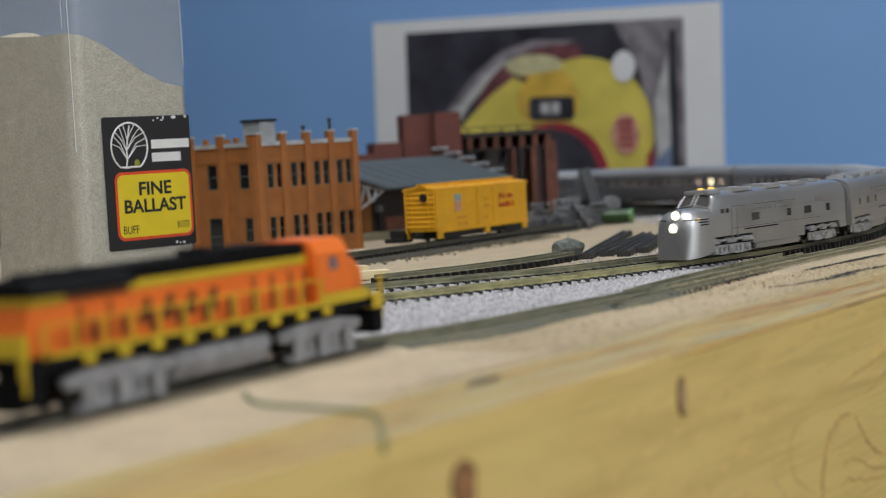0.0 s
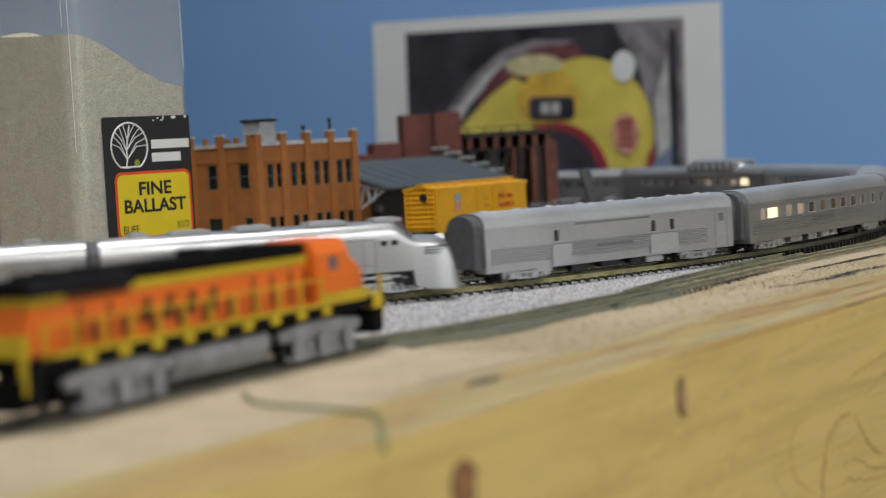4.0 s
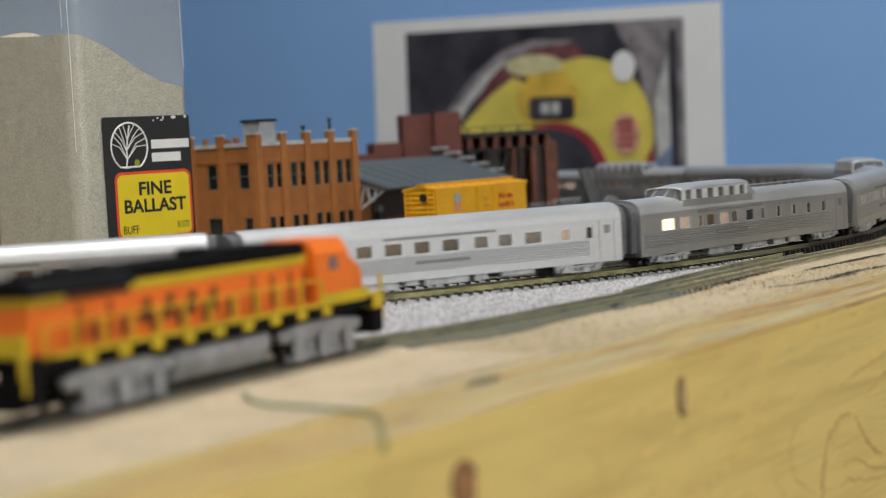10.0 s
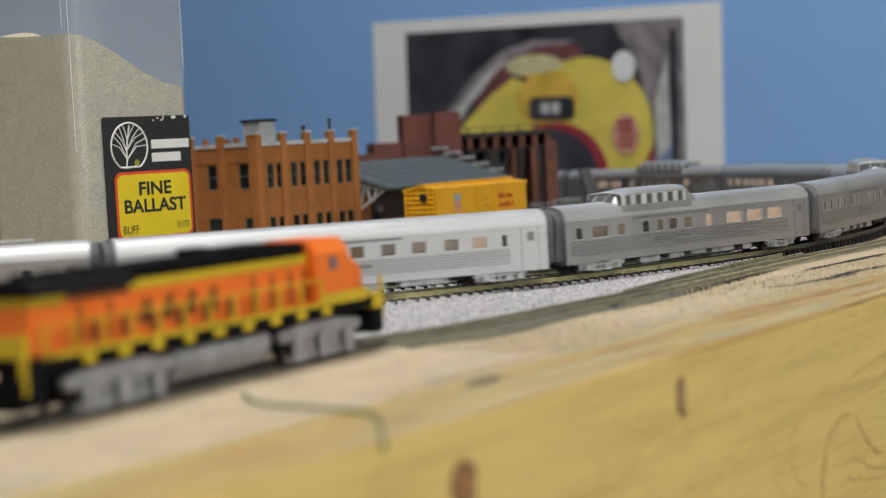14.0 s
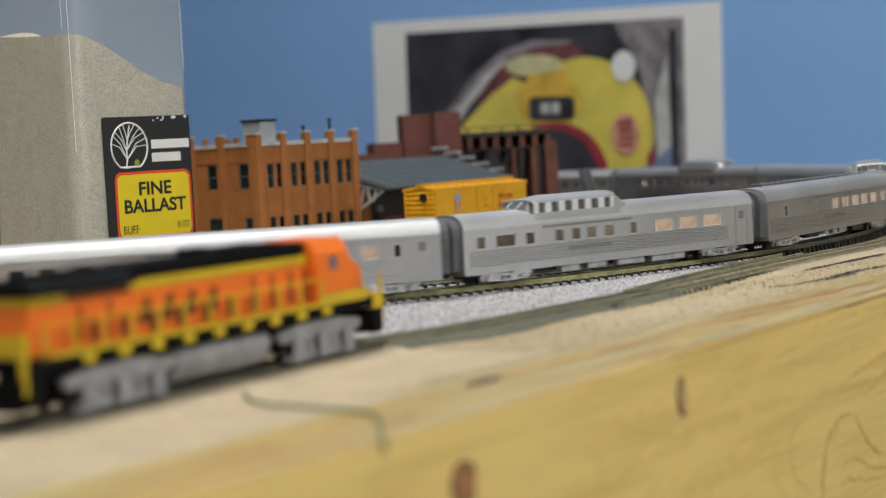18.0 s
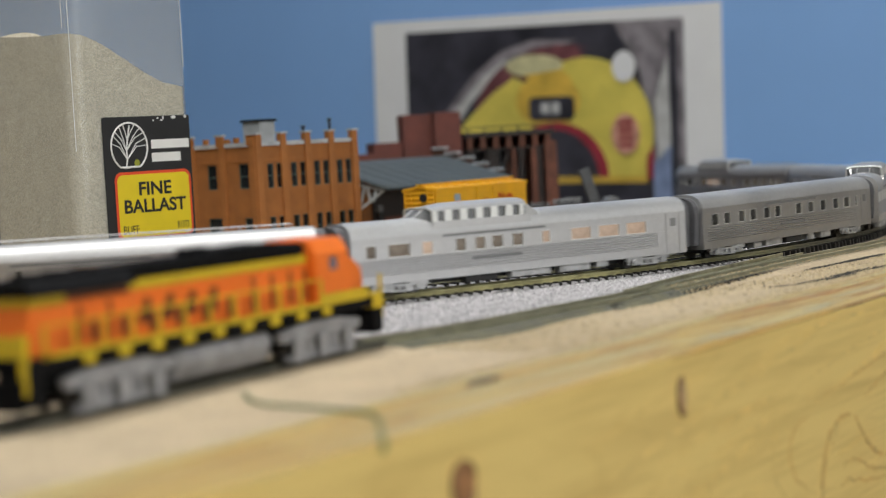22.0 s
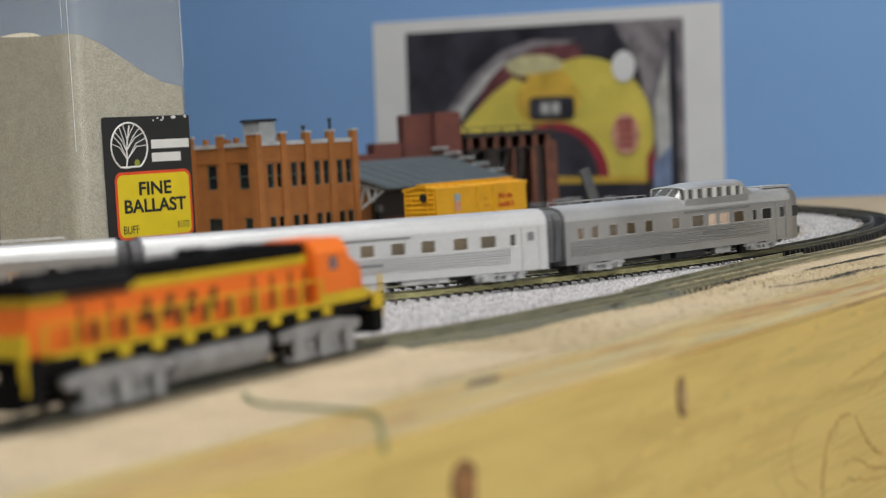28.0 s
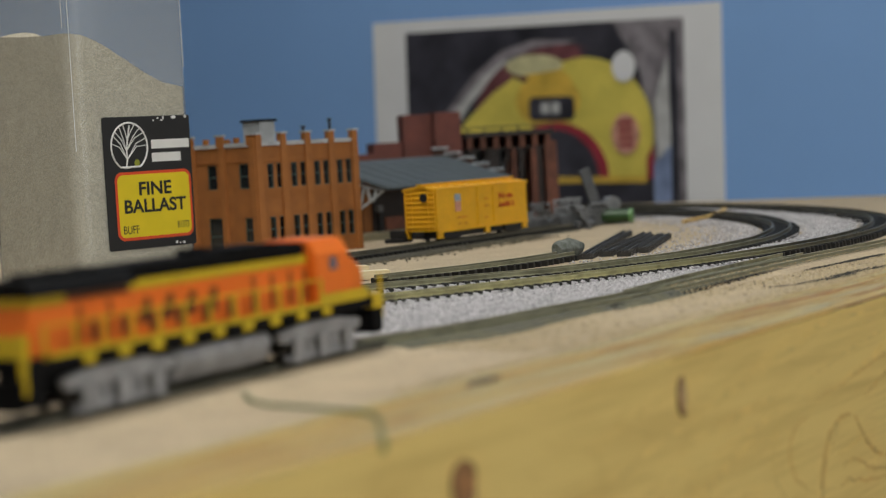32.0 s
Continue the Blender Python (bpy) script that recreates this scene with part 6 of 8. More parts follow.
# ---- orange road diesel on the front track ----
def road_diesel():
    nose = TRACK_C.nearest(-0.0262, 0.5250)
    L = 0.1460
    a, b = TRACK_C.at(nose - 0.022), TRACK_C.at(nose - L + 0.022)
    d = (a - b).normalized()
    mid = (a + b) / 2
    m = Matrix.Translation((mid.x, mid.y, RAIL_Z - 0.001)) @ Matrix.Rotation(math.atan2(d.y, d.x), 4, "Z")
    t = thing("road_diesel", m, "orange, black and yellow road diesel standing on the front track", "locomotive")
    h = L / 2

    def add(name, lo, hi, mat, label="", bevel=0.0):
        return part(name, boxed(lo, hi), mat, t, label, bevel=bevel)
    # deck and sill
    add("deck", (-h + 0.002, -0.0096, 0.0104), (h - 0.002, 0.0096, 0.0132), M["loco_black"])
    for s in (-1, 1):
        ya, yb = sorted((s * 0.0096, s * 0.0100))
        part("side_sill", boxed((-h + 0.008, ya, 0.0130), (h - 0.008, yb, 0.0141)), M["yellow_paint"], t, "yellow side sill stripe")
        for i in range(9):
            x = -h + 0.018 + i * 0.0122
            part("sill_step", boxed((x, ya, 0.0106), (x + 0.0042, yb, 0.0126)), M["yellow_paint"], t)
            # black bars carry the shade between the yellow sill drops
            part("step_well", boxed((x + 0.0058, *sorted((s * 0.0098, s * 0.0102))[:1], 0.0100), (x + 0.0084, sorted((s * 0.0098, s * 0.0102))[1], 0.0126)), M["loco_black"], t, "black bar painted for the shade between sill drops")
        bm = bmesh.new()
        pts = [(-h + 0.006, s * 0.0094, 0.0200), (h - 0.030, s * 0.0094, 0.0200)]
        bm_tube(bm, pts, 0.00026, 6)
        for i in range(12):
            x = pts[0][0] + (pts[1][0] - pts[0][0]) * i / 11
            bm_tube(bm, [(x, s * 0.0094, 0.0128), (x, s * 0.0094, 0.0172), (x, s * 0.0094, 0.0200)], 0.00048, 6)
        part("handrail", bm, M["yellow_paint"], t, "thin handrail on stanchions")
    # long hood
    hx0, hx1 = -h + 0.0045, h - 0.032
    add("hood", (hx0, -0.0066, 0.0132), (hx1, 0.0066, 0.0246), M["orange"], "orange hood side", 0.0004)
    add("hood_stripe", (hx0 + 0.034, -0.0068, 0.0246), (hx1, 0.0068, 0.0268), M["yellow_paint"], "yellow stripe below the roof", 0.0003)
    add("hood_roof", (hx0 + 0.010, -0.0066, 0.0268), (hx1, 0.0066, 0.0302), M["loco_black"], "black hood roof", 0.0008)
    bm = bmesh.new()
    bm_prism(bm, [(-0.0092, 0.0262), (0.0092, 0.0262), (0.0090, 0.0272), (0.0066, 0.0296), (-0.0066, 0.0296), (-0.0090, 0.0272)], hx0 - 0.001, hx0 + 0.034, "x")
    part("radiator", bm, M["loco_black"], t, "black flared radiator section")
    add("radiator_side", (hx0 + 0.012, -0.0070, 0.0246), (hx0 + 0.034, 0.0070, 0.0262), M["dark_brown"], "dark radiator grille")
    add("hood_stripe", (hx0, -0.0070, 0.0240), (hx0 + 0.012, 0.0070, 0.0262), M["yellow_paint"])
    for x, w in ((hx0 + 0.004, 0.007), (hx0 + 0.014, 0.007), (hx0 + 0.024, 0.007)):
        bm = bmesh.new()
        bm_cyl(bm, (x + w / 2, 0, 0.0296), (x + w / 2, 0, 0.0308), w * 0.48, n=20)
        part("roof_fan", bm, M["loco_black"], t)
    add("exhaust", (-0.004, -0.0022, 0.0302), (0.004, 0.0022, 0.0318), M["loco_black"], "", 0.0003)
    add("brake_hatch", (0.008, -0.0064, 0.0290), (0.030, 0.0064, 0.0309), M["loco_black"], "", 0.0006)
    for i in range(7):
        x = hx0 + 0.018 + i * 0.0105
        for s in (-1, 1):
            ya, yb = sorted((s * 0.0066, s * 0.00685))
            part("hood_door", boxed((x, ya, 0.0140), (x + 0.0088, yb, 0.0222)), M["orange"], t)
            # dark bars painted for the shading low on the hood doors
            part("door_louver", boxed((x + 0.002, min(ya, s * 0.0070), 0.0148), (x + 0.0042, max(yb, s * 0.0070), 0.0192)), M["dark_brown"], t)
    for s in (-1, 1):
        ya, yb = sorted((s * 0.0066, s * 0.00695))
        for x in (hx0 + 0.016, hx0 + 0.0265, hx1 - 0.026, hx1 - 0.0175, hx1 - 0.009, hx1 - 0.002):
            part("door_gap", boxed((x, ya, 0.0150), (x + 0.0013, yb, 0.0232)), M["orange_shade"], t, "dark orange gap between hood doors")
        for i in range(4):
            y = s * 0.0071
            x = hx0 + 0.0365 + i * 0.0088
            lean = lambda x0, x1: [(x0, 0.0168), (x0 + 0.0020, 0.0168), (x1 + 0.0020, 0.0224), (x1, 0.0224)]
            for x0, x1 in ((x, x + 0.0034), (x + 0.0030, x + 0.0034)):
                bm = bmesh.new()
                bm_prism(bm, lean(x0, x1), min(y, y - s * 0.0002), max(y, y - s * 0.0002), "y")
                part("letter_bar", bm, M["dark_brown"], t, "dark slanted lettering bar")
    # cab and nose
    cx0, cx1 = h - 0.032, h - 0.015
    bm = bmesh.new()
    bm_prism(bm, [(-0.0094, 0.0132), (0.0094, 0.0132), (0.0094, 0.0268), (0.0070, 0.0306), (-0.0070, 0.0306), (-0.0094, 0.0268)], cx0, cx1, "x")
    part("cab", bm, M["orange"], t, "orange cab", bevel=0.0005)
    bm = bmesh.new()
    bm_prism(bm, [(cx1, 0.0132), (h - 0.0045, 0.0132), (h - 0.0050, 0.0215), (h - 0.010, 0.0246), (cx1, 0.0262)], -0.0072, 0.0072, "y")
    part("nose", bm, M["orange"], t, "orange sloped short hood", bevel=0.0006)
    for s in (-1, 1):
        y = s * 0.0095
        part("cab_window", boxed((cx0 + 0.0068, min(y, y - s * 0.0003), 0.0222), (cx0 + 0.0106, max(y, y - s * 0.0003), 0.0256)), M["cab_pane"], t, "grey blue cab side window")
        part("windscreen", boxed((cx1 - 0.0001, min(s * 0.001, s * 0.0064), 0.0264), (cx1 + 0.0003, max(s * 0.001, s * 0.0064), 0.0294)), M["dark_pane"], t)
        part("cab_stripe", boxed((cx0 + 0.001, min(y, y - s * 0.0003), 0.0132), (h - 0.006, max(y, y - s * 0.0003), 0.0160)), M["yellow_paint"], t)
        part("step", boxed((h - 0.0045, min(s * 0.0050, s * 0.0098), 0.0035), (h + 0.0005, max(s * 0.0050, s * 0.0098), 0.0096)), M["loco_black"], t)
        part("end_sill", boxed((h - 0.0045, min(s * 0.0050, s * 0.0099), 0.0098), (h + 0.0006, max(s * 0.0050, s * 0.0099), 0.0140)), M["yellow_paint"], t, "yellow end sill")
        part("step", boxed((-h - 0.0005, min(s * 0.0050, s * 0.0098), 0.0035), (-h + 0.0045, max(s * 0.0050, s * 0.0098), 0.0125)), M["loco_black"], t)
        part("grab_iron", boxed((h + 0.0002, min(s * 0.0090, s * 0.0098), 0.0070), (h + 0.0010, max(s * 0.0090, s * 0.0098), 0.0190)), M["yellow_paint"], t)
        part("grab_iron", boxed((-h - 0.0010, min(s * 0.0080, s * 0.0098), 0.0060), (-h - 0.0002, max(s * 0.0080, s * 0.0098), 0.0190)), M["yellow_paint"], t)
    add("rear_stripe", (hx0 - 0.0008, -0.0064, 0.0132), (hx0 - 0.0001, 0.0064, 0.0180), M["yellow_paint"])
    for x, s in ((h, 1), (-h, -1)):
        bm = bmesh.new()
        bm_prism(bm, [(-0.0092, 0.0092), (0.0092, 0.0092), (0.0082, 0.0026), (-0.0082, 0.0026)], min(x, x + s * 0.0018), max(x, x + s * 0.0018), "x")
        part("snow_plough", bm, M["loco_black"], t)
        add("coupler", (min(x, x + s * 0.006), -0.0012, 0.0055), (max(x, x + s * 0.006), 0.0012, 0.0082), M["loco_black"])
    # running gear
    bm = bmesh.new()
    bm_prism(bm, [(-0.0088, 0.0089), (0.0088, 0.0089), (0.0092, 0.0056), (0.0070, 0.0016), (-0.0070, 0.0016), (-0.0092, 0.0056)], -0.021, 0.019, "x")
    part("fuel_tank", bm, M["loco_grey"], t, "grey fuel tank", bevel=0.0006)
    for c in (h - 0.030, -h + 0.032):
        tr = part("truck", boxed((c - 0.016, -0.0066, 0.0040), (c + 0.016, 0.0066, 0.0085)), M["loco_black"], t, "three-axle truck with light grey frames")
        for s in (-1, 1):
            ya, yb = sorted((s * 0.0068, s * 0.0090))
            bm = bmesh.new()
            bm_prism(bm, [(c - 0.020, 0.0080), (c - 0.019, 0.0052), (c + 0.019, 0.0052), (c + 0.020, 0.0080), (c + 0.008, 0.0094), (c - 0.008, 0.0094)], ya, yb, "y")
            for q in (-0.0062, 0.0062):
                for dx in (-0.0017, 0.0017):
                    bm_cyl(bm, (c + q + dx, (ya + yb) / 2, 0.0014), (c + q + dx, (ya + yb) / 2, 0.0054), 0.0012, n=8)
            bm_box(bm, (c - 0.0165, ya + 0.0004, -0.0002), (c + 0.0165, yb - 0.0004, 0.0016))
            part("side_frame", bm, M["loco_grey"], tr, "light grey truck side frame", bevel=0.0003)
            for k in (-1, 0, 1):
                part("journal_box", boxed((c + k * 0.0125 - 0.0026, *sorted((s * 0.0090, s * 0.0097))[:1], -0.0004), (c + k * 0.0125 + 0.0026, sorted((s * 0.0090, s * 0.0097))[1], 0.0068)), M["loco_grey"], tr, bevel=0.0004)
        for k in (-1, 0, 1):
            bm = bmesh.new()
            for s in (-1, 1):
                bm_cyl(bm, (c + k * 0.0125, s * 0.0036, 0.0032), (c + k * 0.0125, s * 0.0060, 0.0032), 0.0032, n=18)
            bm_cyl(bm, (c + k * 0.0125, -0.004, 0.0032), (c + k * 0.0125, 0.004, 0.0032), 0.0009, n=8)
            part("wheelset", bm, M["wheel"], tr)
    add("underframe", (-h + 0.008, -0.0060, 0.0060), (h - 0.008, 0.0060, 0.0118), M["loco_black"])


road_diesel()


# ---- yellow refrigerator car ----
def refrigerator_car():
    head, L, W = 57.0, 0.0958, 0.0205
    d = Vector((math.cos(radians(head)), math.sin(radians(head)), 0))
    r = Vector((d.y, -d.x, 0))
    corner = Vector((-0.0021, 1.012, 0))
    mid = corner + d * L / 2 - r * W / 2
    m = Matrix.Translation((mid.x, mid.y, RAIL_Z)) @ Matrix.Rotation(radians(head), 4, "Z")
    t = thing("refrigerator_car", m, "bright yellow refrigerator boxcar standing on the siding", "freight car")
    h, w = L / 2, W / 2
    z0, ze, zt = 0.0054, 0.0284, 0.0293
    bm = bmesh.new()
    bm_prism(bm, [(-w, z0), (w, z0), (w, ze), (0, zt), (-w, ze)], -h, h, "x")
    part("body", bm, M["reefer"], t)
    bm = bmesh.new()
    bm_prism(bm, [(-w - 0.0006, ze - 0.0012), (-w - 0.0006, ze + 0.0002), (0, zt + 0.0008), (w + 0.0006, ze + 0.0002), (w + 0.0006, ze - 0.0012), (w, ze - 0.0012), (0, zt), (-w, ze - 0.0012)], -h - 0.0010, h + 0.0010, "x")
    part("roof", bm, M["reefer"], t)
    for i in range(11):
        x = -h + L * (i + 0.5) / 11
        bm = bmesh.new()
        for s in (-1, 1):
            bm_prism(bm, [(s * w, ze + 0.0003), (s * w, ze + 0.0008), (0, zt + 0.0014), (0, zt + 0.0008)], x - 0.0004, x + 0.0004, "x")
        part("roof_rib", bm, M["reefer"], t)
    part("running_board", boxed((-h - 0.001, -0.0018, zt + 0.0012), (h + 0.001, 0.0018, zt + 0.0019)), M["reefer"], t)
    for i in range(8):      # corrugated end
        z = z0 + 0.0016 + i * 0.0026
        bm = bmesh.new()
        bm_prism(bm, [(-h, z), (-h - 0.0007, z + 0.0005), (-h - 0.0007, z + 0.0011), (-h, z + 0.0016)], -w + 0.0012, w - 0.0012, "y")
        part("end_rib", bm, M["reefer"], t)
        if i % 5 == 0:
            bm = bmesh.new()
            bm_tube(bm, [(-h - 0.0014, w - 0.0050, z + 0.0018), (-h - 0.0014, w - 0.0008, z + 0.0018)], 0.00022, 6)
            part("ladder_rung", bm, M["reefer"], t)
            bm = bmesh.new()
            bm_tube(bm, [(-h - 0.0014, -w + 0.0008, z + 0.0018), (-h - 0.0014, -w + 0.0050, z + 0.0018)], 0.00022, 6)
            part("ladder_rung", bm, M["reefer"], t)
    for y in (w - 0.0050, w - 0.0008, -w + 0.0008, -w + 0.0050):
        bm = bmesh.new()
        bm_tube(bm, [(-h - 0.0013, y, z0), (-h - 0.0013, y, ze)], 0.00025, 6)
        part("ladder_rail", bm, M["reefer"], t)
    bm = bmesh.new()
    bm_cyl(bm, (-h - 0.0022, -0.0030, 0.0238), (-h - 0.0008, -0.0030, 0.0238), 0.0022, n=18)
    part("brake_wheel", bm, M["under_black"], t, "black brake wheel")
    for s in (-1, 1):
        y = s * w
        o = lambda e: sorted((y, y + s * e))
        # plug door frame and posts
        for x in (-0.007, 0.010):
            part("door_post", boxed((x, o(0.0005)[0], z0 + 0.0005), (x + 0.0006, o(0.0005)[1], ze - 0.0014)), M["reefer"], t)
        part("door_track", boxed((-0.010, o(0.0006)[0], z0), (0.028, o(0.0006)[1], z0 + 0.0010)), M["reefer"], t)
        part("side_sill", boxed((-h, o(0.0004)[0], z0 - 0.0008), (h, o(0.0004)[1], z0 + 0.0006)), M["reefer"], t)
        for x in (-h + 0.0005, 0.001, h - 0.0055):
            part("jacking_tab", boxed((x, min(y, y - s * 0.0012), z0 - 0.0040), (x + 0.0050, max(y, y - s * 0.0012), z0 - 0.0004)), M["reefer"], t)
        if s < 0:
            part("shield_top", boxed((-0.0298, o(0.0003)[0], 0.0208), (-0.0240, o(0.0003)[1], 0.0246)), M["shield_blue"], t, "pale blue emblem shape")
            part("shield", boxed((-0.0298, o(0.0003)[0], 0.0152), (-0.0240, o(0.0003)[1], 0.0206)), M["shield_pink"], t, "faded red and white emblem shape")
            face = Matrix.Rotation(math.pi / 2, 4, "X")
            for words, x, z in (("We can", 0.0238, 0.0212), ("handle it.", 0.0250, 0.0164)):
                letters(words, 0.0049, M["reefer_red"], t, Matrix.Translation((x, y - 0.0003, z)) @ face, bold=0.00008)
            for x0, x1, z in ((-0.028, -0.018, 0.0112), (0.001, 0.005, 0.0200), (0.001, 0.006, 0.0160), (-0.027, -0.024, 0.0078), (-0.021, -0.018, 0.0078), (0.001, 0.004, 0.0095)):
                part("data_bar", boxed((x0, o(0.0002)[0], z), (x1, o(0.0002)[1], z + 0.0010)), M["reefer_fade"], t, "small faded lettering bar")
    part("underframe", boxed((-h + 0.002, -0.0085, 0.0014), (h - 0.002, 0.0085, z0)), M["under_black"], t)
    for c in (-h + 0.016, h - 0.016):
        tr = piece("truck", BLACK_TRUCK, t, Matrix.Translation((c, 0, 0)))
        for k in (-1, 1):
            piece("wheelset", WHEELS, tr, Matrix.Translation((k * 0.0055, 0, 0)))
    for x, s in ((h, 1), (-h, -1)):
        part("coupler", boxed((min(x, x + s * 0.0075), -0.0012, 0.0030), (max(x, x + s * 0.0075), 0.0012, 0.0056)), M["under_black"], t)


bm = bmesh.new()
for s in (-1, 1):
    ya, yb = sorted((s * 0.0070, s * 0.0098))
    bm_prism(bm, [(-0.0098, 0.0044), (-0.0088, 0.0014), (-0.003, 0.0006), (0.003, 0.0006), (0.0088, 0.0014), (0.0098, 0.0044), (0.003, 0.0053), (-0.003, 0.0053)], ya, yb, "y")
bm_box(bm, (-0.0018, -0.0058, 0.0024), (0.0018, 0.0058, 0.0044))
BLACK_TRUCK = mesh_of("truck", bm, M["under_black"])
refrigerator_car()


# ---- brick factory ----
def facade(parent, m, length, height, holes, mat, thick=0.0016):
    """A wall in the local xy plane with real openings; holes: (x0, y0, x1, y1)."""
    bm = bmesh.new()
    xs = sorted({0.0, length, *[h[0] for h in holes], *[h[2] for h in holes]})
    ys = sorted({0.0, height, *[h[1] for h in holes], *[h[3] for h in holes]})
    for i in range(len(xs) - 1):
        run = None
        for j in range(len(ys) - 1):
            cx, cy = (xs[i] + xs[i + 1]) / 2, (ys[j] + ys[j + 1]) / 2
            solid_cell = not any(a < cx < c and b < cy < d for a, b, c, d in holes)
            if solid_cell:
                run = (run[0], ys[j + 1]) if run else (ys[j], ys[j + 1])
            if run and (not solid_cell or j == len(ys) - 2):
                bm_box(bm, (xs[i], run[0], -thick), (xs[i + 1], run[1], 0))
                run = None
    w = part("wall", bm, mat, parent, m=m)
    for a, b, c, d in holes:
        bm = bmesh.new()
        e = 0.0005
        bm_box(bm, (a, b, -0.0011), (a + e, d, -0.0006))
        bm_box(bm, (c - e, b, -0.0011), (c, d, -0.0006))
        bm_box(bm, (a + e, b, -0.0011), (c - e, b + e, -0.0006))
        bm_box(bm, (a + e, d - e, -0.0011), (c - e, d, -0.0006))
        bm_box(bm, (a + e, (b + d) / 2 - e / 2, -0.0011), (c - e, (b + d) / 2 + e / 2, -0.0006))
        win = part("window", bm, M["green_frame"], parent, "dark green window frame", m=m)
        part("pane", boxed((a + e, b + e, -0.0011), (c - e, d - e, -0.0010)), M["dark_pane"], win)
    return w


def factory():
    V, head = Vector((-0.0975, 1.012, 0)), 46.0
    m = Matrix.Translation(V) @ Matrix.Rotation(radians(head), 4, "Z")
    t = thing("brick_factory", m, "two-storey orange brick factory with pilasters and stepped parapet", "building")
    L, D, Hh = 0.0736, 0.0830, 0.0607
    front = Matrix(((1, 0, 0, 0), (0, 0, -1, 0), (0, 1, 0, 0), (0, 0, 0, 1)))
    left = Matrix(((0, 0, -1, 0), (-1, 0, 0, D), (0, 1, 0, 0), (0, 0, 0, 1)))
    holes = []
    for i in range(4):
        c = 0.0131 + i * 0.0171
        for k in (-1, 1):
            x = c + k * 0.00335
            holes += [(x - 0.0022, 0.0377, x + 0.0022, 0.0510), (x - 0.0022, 0.0088, x + 0.0022, 0.0222)]
    facade(t, front, L, Hh, holes, M["brick"])
    holes = []
    for c in (0.0719, 0.0450, 0.0190):
        holes.append((c - 0.0040, 0.0379, c + 0.0040, 0.0514))
    holes += [(0.0398, 0.002, 0.0560, 0.0222), (0.0705, 0.0088, 0.0780, 0.0222), (0.0155, 0.0088, 0.023, 0.0222)]
    facade(t, left, D, Hh, holes, M["brick"])
    part("wall", boxed((L - 0.0016, 0.0, 0), (L, D, Hh)), M["brick"], t)
    part("wall", boxed((0.0016, D - 0.0016, 0), (L - 0.0016, D, Hh)), M["brick"], t)
    part("roof", boxed((0.0016, 0.0016, Hh - 0.006), (L - 0.0016, D - 0.0016, Hh - 0.004)), M["slate"], t)
    # pilasters, with a merlon and cap over each
    posts = [(i * 0.0178 + 0.0012, -0.0008, "f") for i in range(5)] + [(-0.0008, y, "l") for y in (0.0020, 0.0277, 0.0540, 0.0803)]
    for a, b, side in posts:
        x0, y0 = (a - 0.0020, b - 0.0007) if side == "f" else (a - 0.0007, b - 0.0020)
        x1, y1 = (a + 0.0020, 0.0000) if side == "f" else (0.0000, b + 0.0020)
        part("pilaster", boxed((x0, y0, 0), (x1, y1, Hh + 0.0005)), M["brick_trim"], t)
        part("merlon", boxed((x0 - 0.0001, y0 - 0.0001, Hh + 0.0005), (x1 + 0.0001, y1 + 0.0022, Hh + 0.0062)), M["brick_trim"], t, bevel=0.0003)
        part("merlon_cap", boxed((x0 - 0.0006, y0 - 0.0006, Hh + 0.0062), (x1 + 0.0006, y1 + 0.0026, Hh + 0.0072)), M["coping"], t, "pale stone cap")
    for i in range(4):
        x0 = i * 0.0178 + 0.0034
        part("coping", boxed((x0, -0.0008, Hh), (x0 + 0.0134, 0.0016, Hh + 0.0022)), M["coping"], t, "pale stone coping")
        part("brick_band", boxed((x0, -0.0005, Hh - 0.0082), (x0 + 0.0134, 0, Hh - 0.0070)), M["brick_trim"], t)
        part("sill_band", boxed((x0, -0.0004, 0.0356), (x0 + 0.0134, 0, 0.0364)), M["brick_trim"], t)
    for y0 in (0.0042, 0.0299, 0.0562):
        part("coping", boxed((-0.0008, y0, Hh), (0.0016, y0 + 0.0216, Hh + 0.0022)), M["coping"], t, "pale stone coping")
        part("brick_band", boxed((-0.0005, y0, Hh - 0.0082), (0, y0 + 0.0216, Hh - 0.0070)), M["brick_trim"], t)
    for y in (0.0160, 0.0420, 0.0680):
        part("small_merlon", boxed((-0.0010, y - 0.0014, Hh + 0.0022), (0.0016, y + 0.0014, Hh + 0.0052)), M["brick_trim"], t, bevel=0.0002)
    for x, y in ((0.034, 0.03), (0.030, 0.06)):
        part("chimney_pot", boxed((x, y, Hh - 0.004), (x + 0.003, y + 0.003, Hh + 0.0050)), M["brick_trim"], t)
    # roof penthouse
    part("penthouse", boxed((0.0190, 0.018, Hh - 0.004), (0.0302, 0.032, Hh + 0.0135)), M["grey_light"], t, "pale grey rooftop penthouse")
    part("penthouse_roof", boxed((0.0182, 0.017, Hh + 0.0135), (0.0310, 0.033, Hh + 0.0148)), M["loco_black"], t)
    for x, y, z in ((0.0440, 0.010, 0.009), (0.0660, 0.012, 0.0125)):
        bm = bmesh.new()
        bm_cyl(bm, (x, y, Hh - 0.004), (x, y, Hh + z), 0.0008, n=10)
        bm_cyl(bm, (x, y, Hh + z), (x, y, Hh + z + 0.0012), 0.0013, n=10)
        part("vent_pipe", bm, M["under_black"], t)


factory()


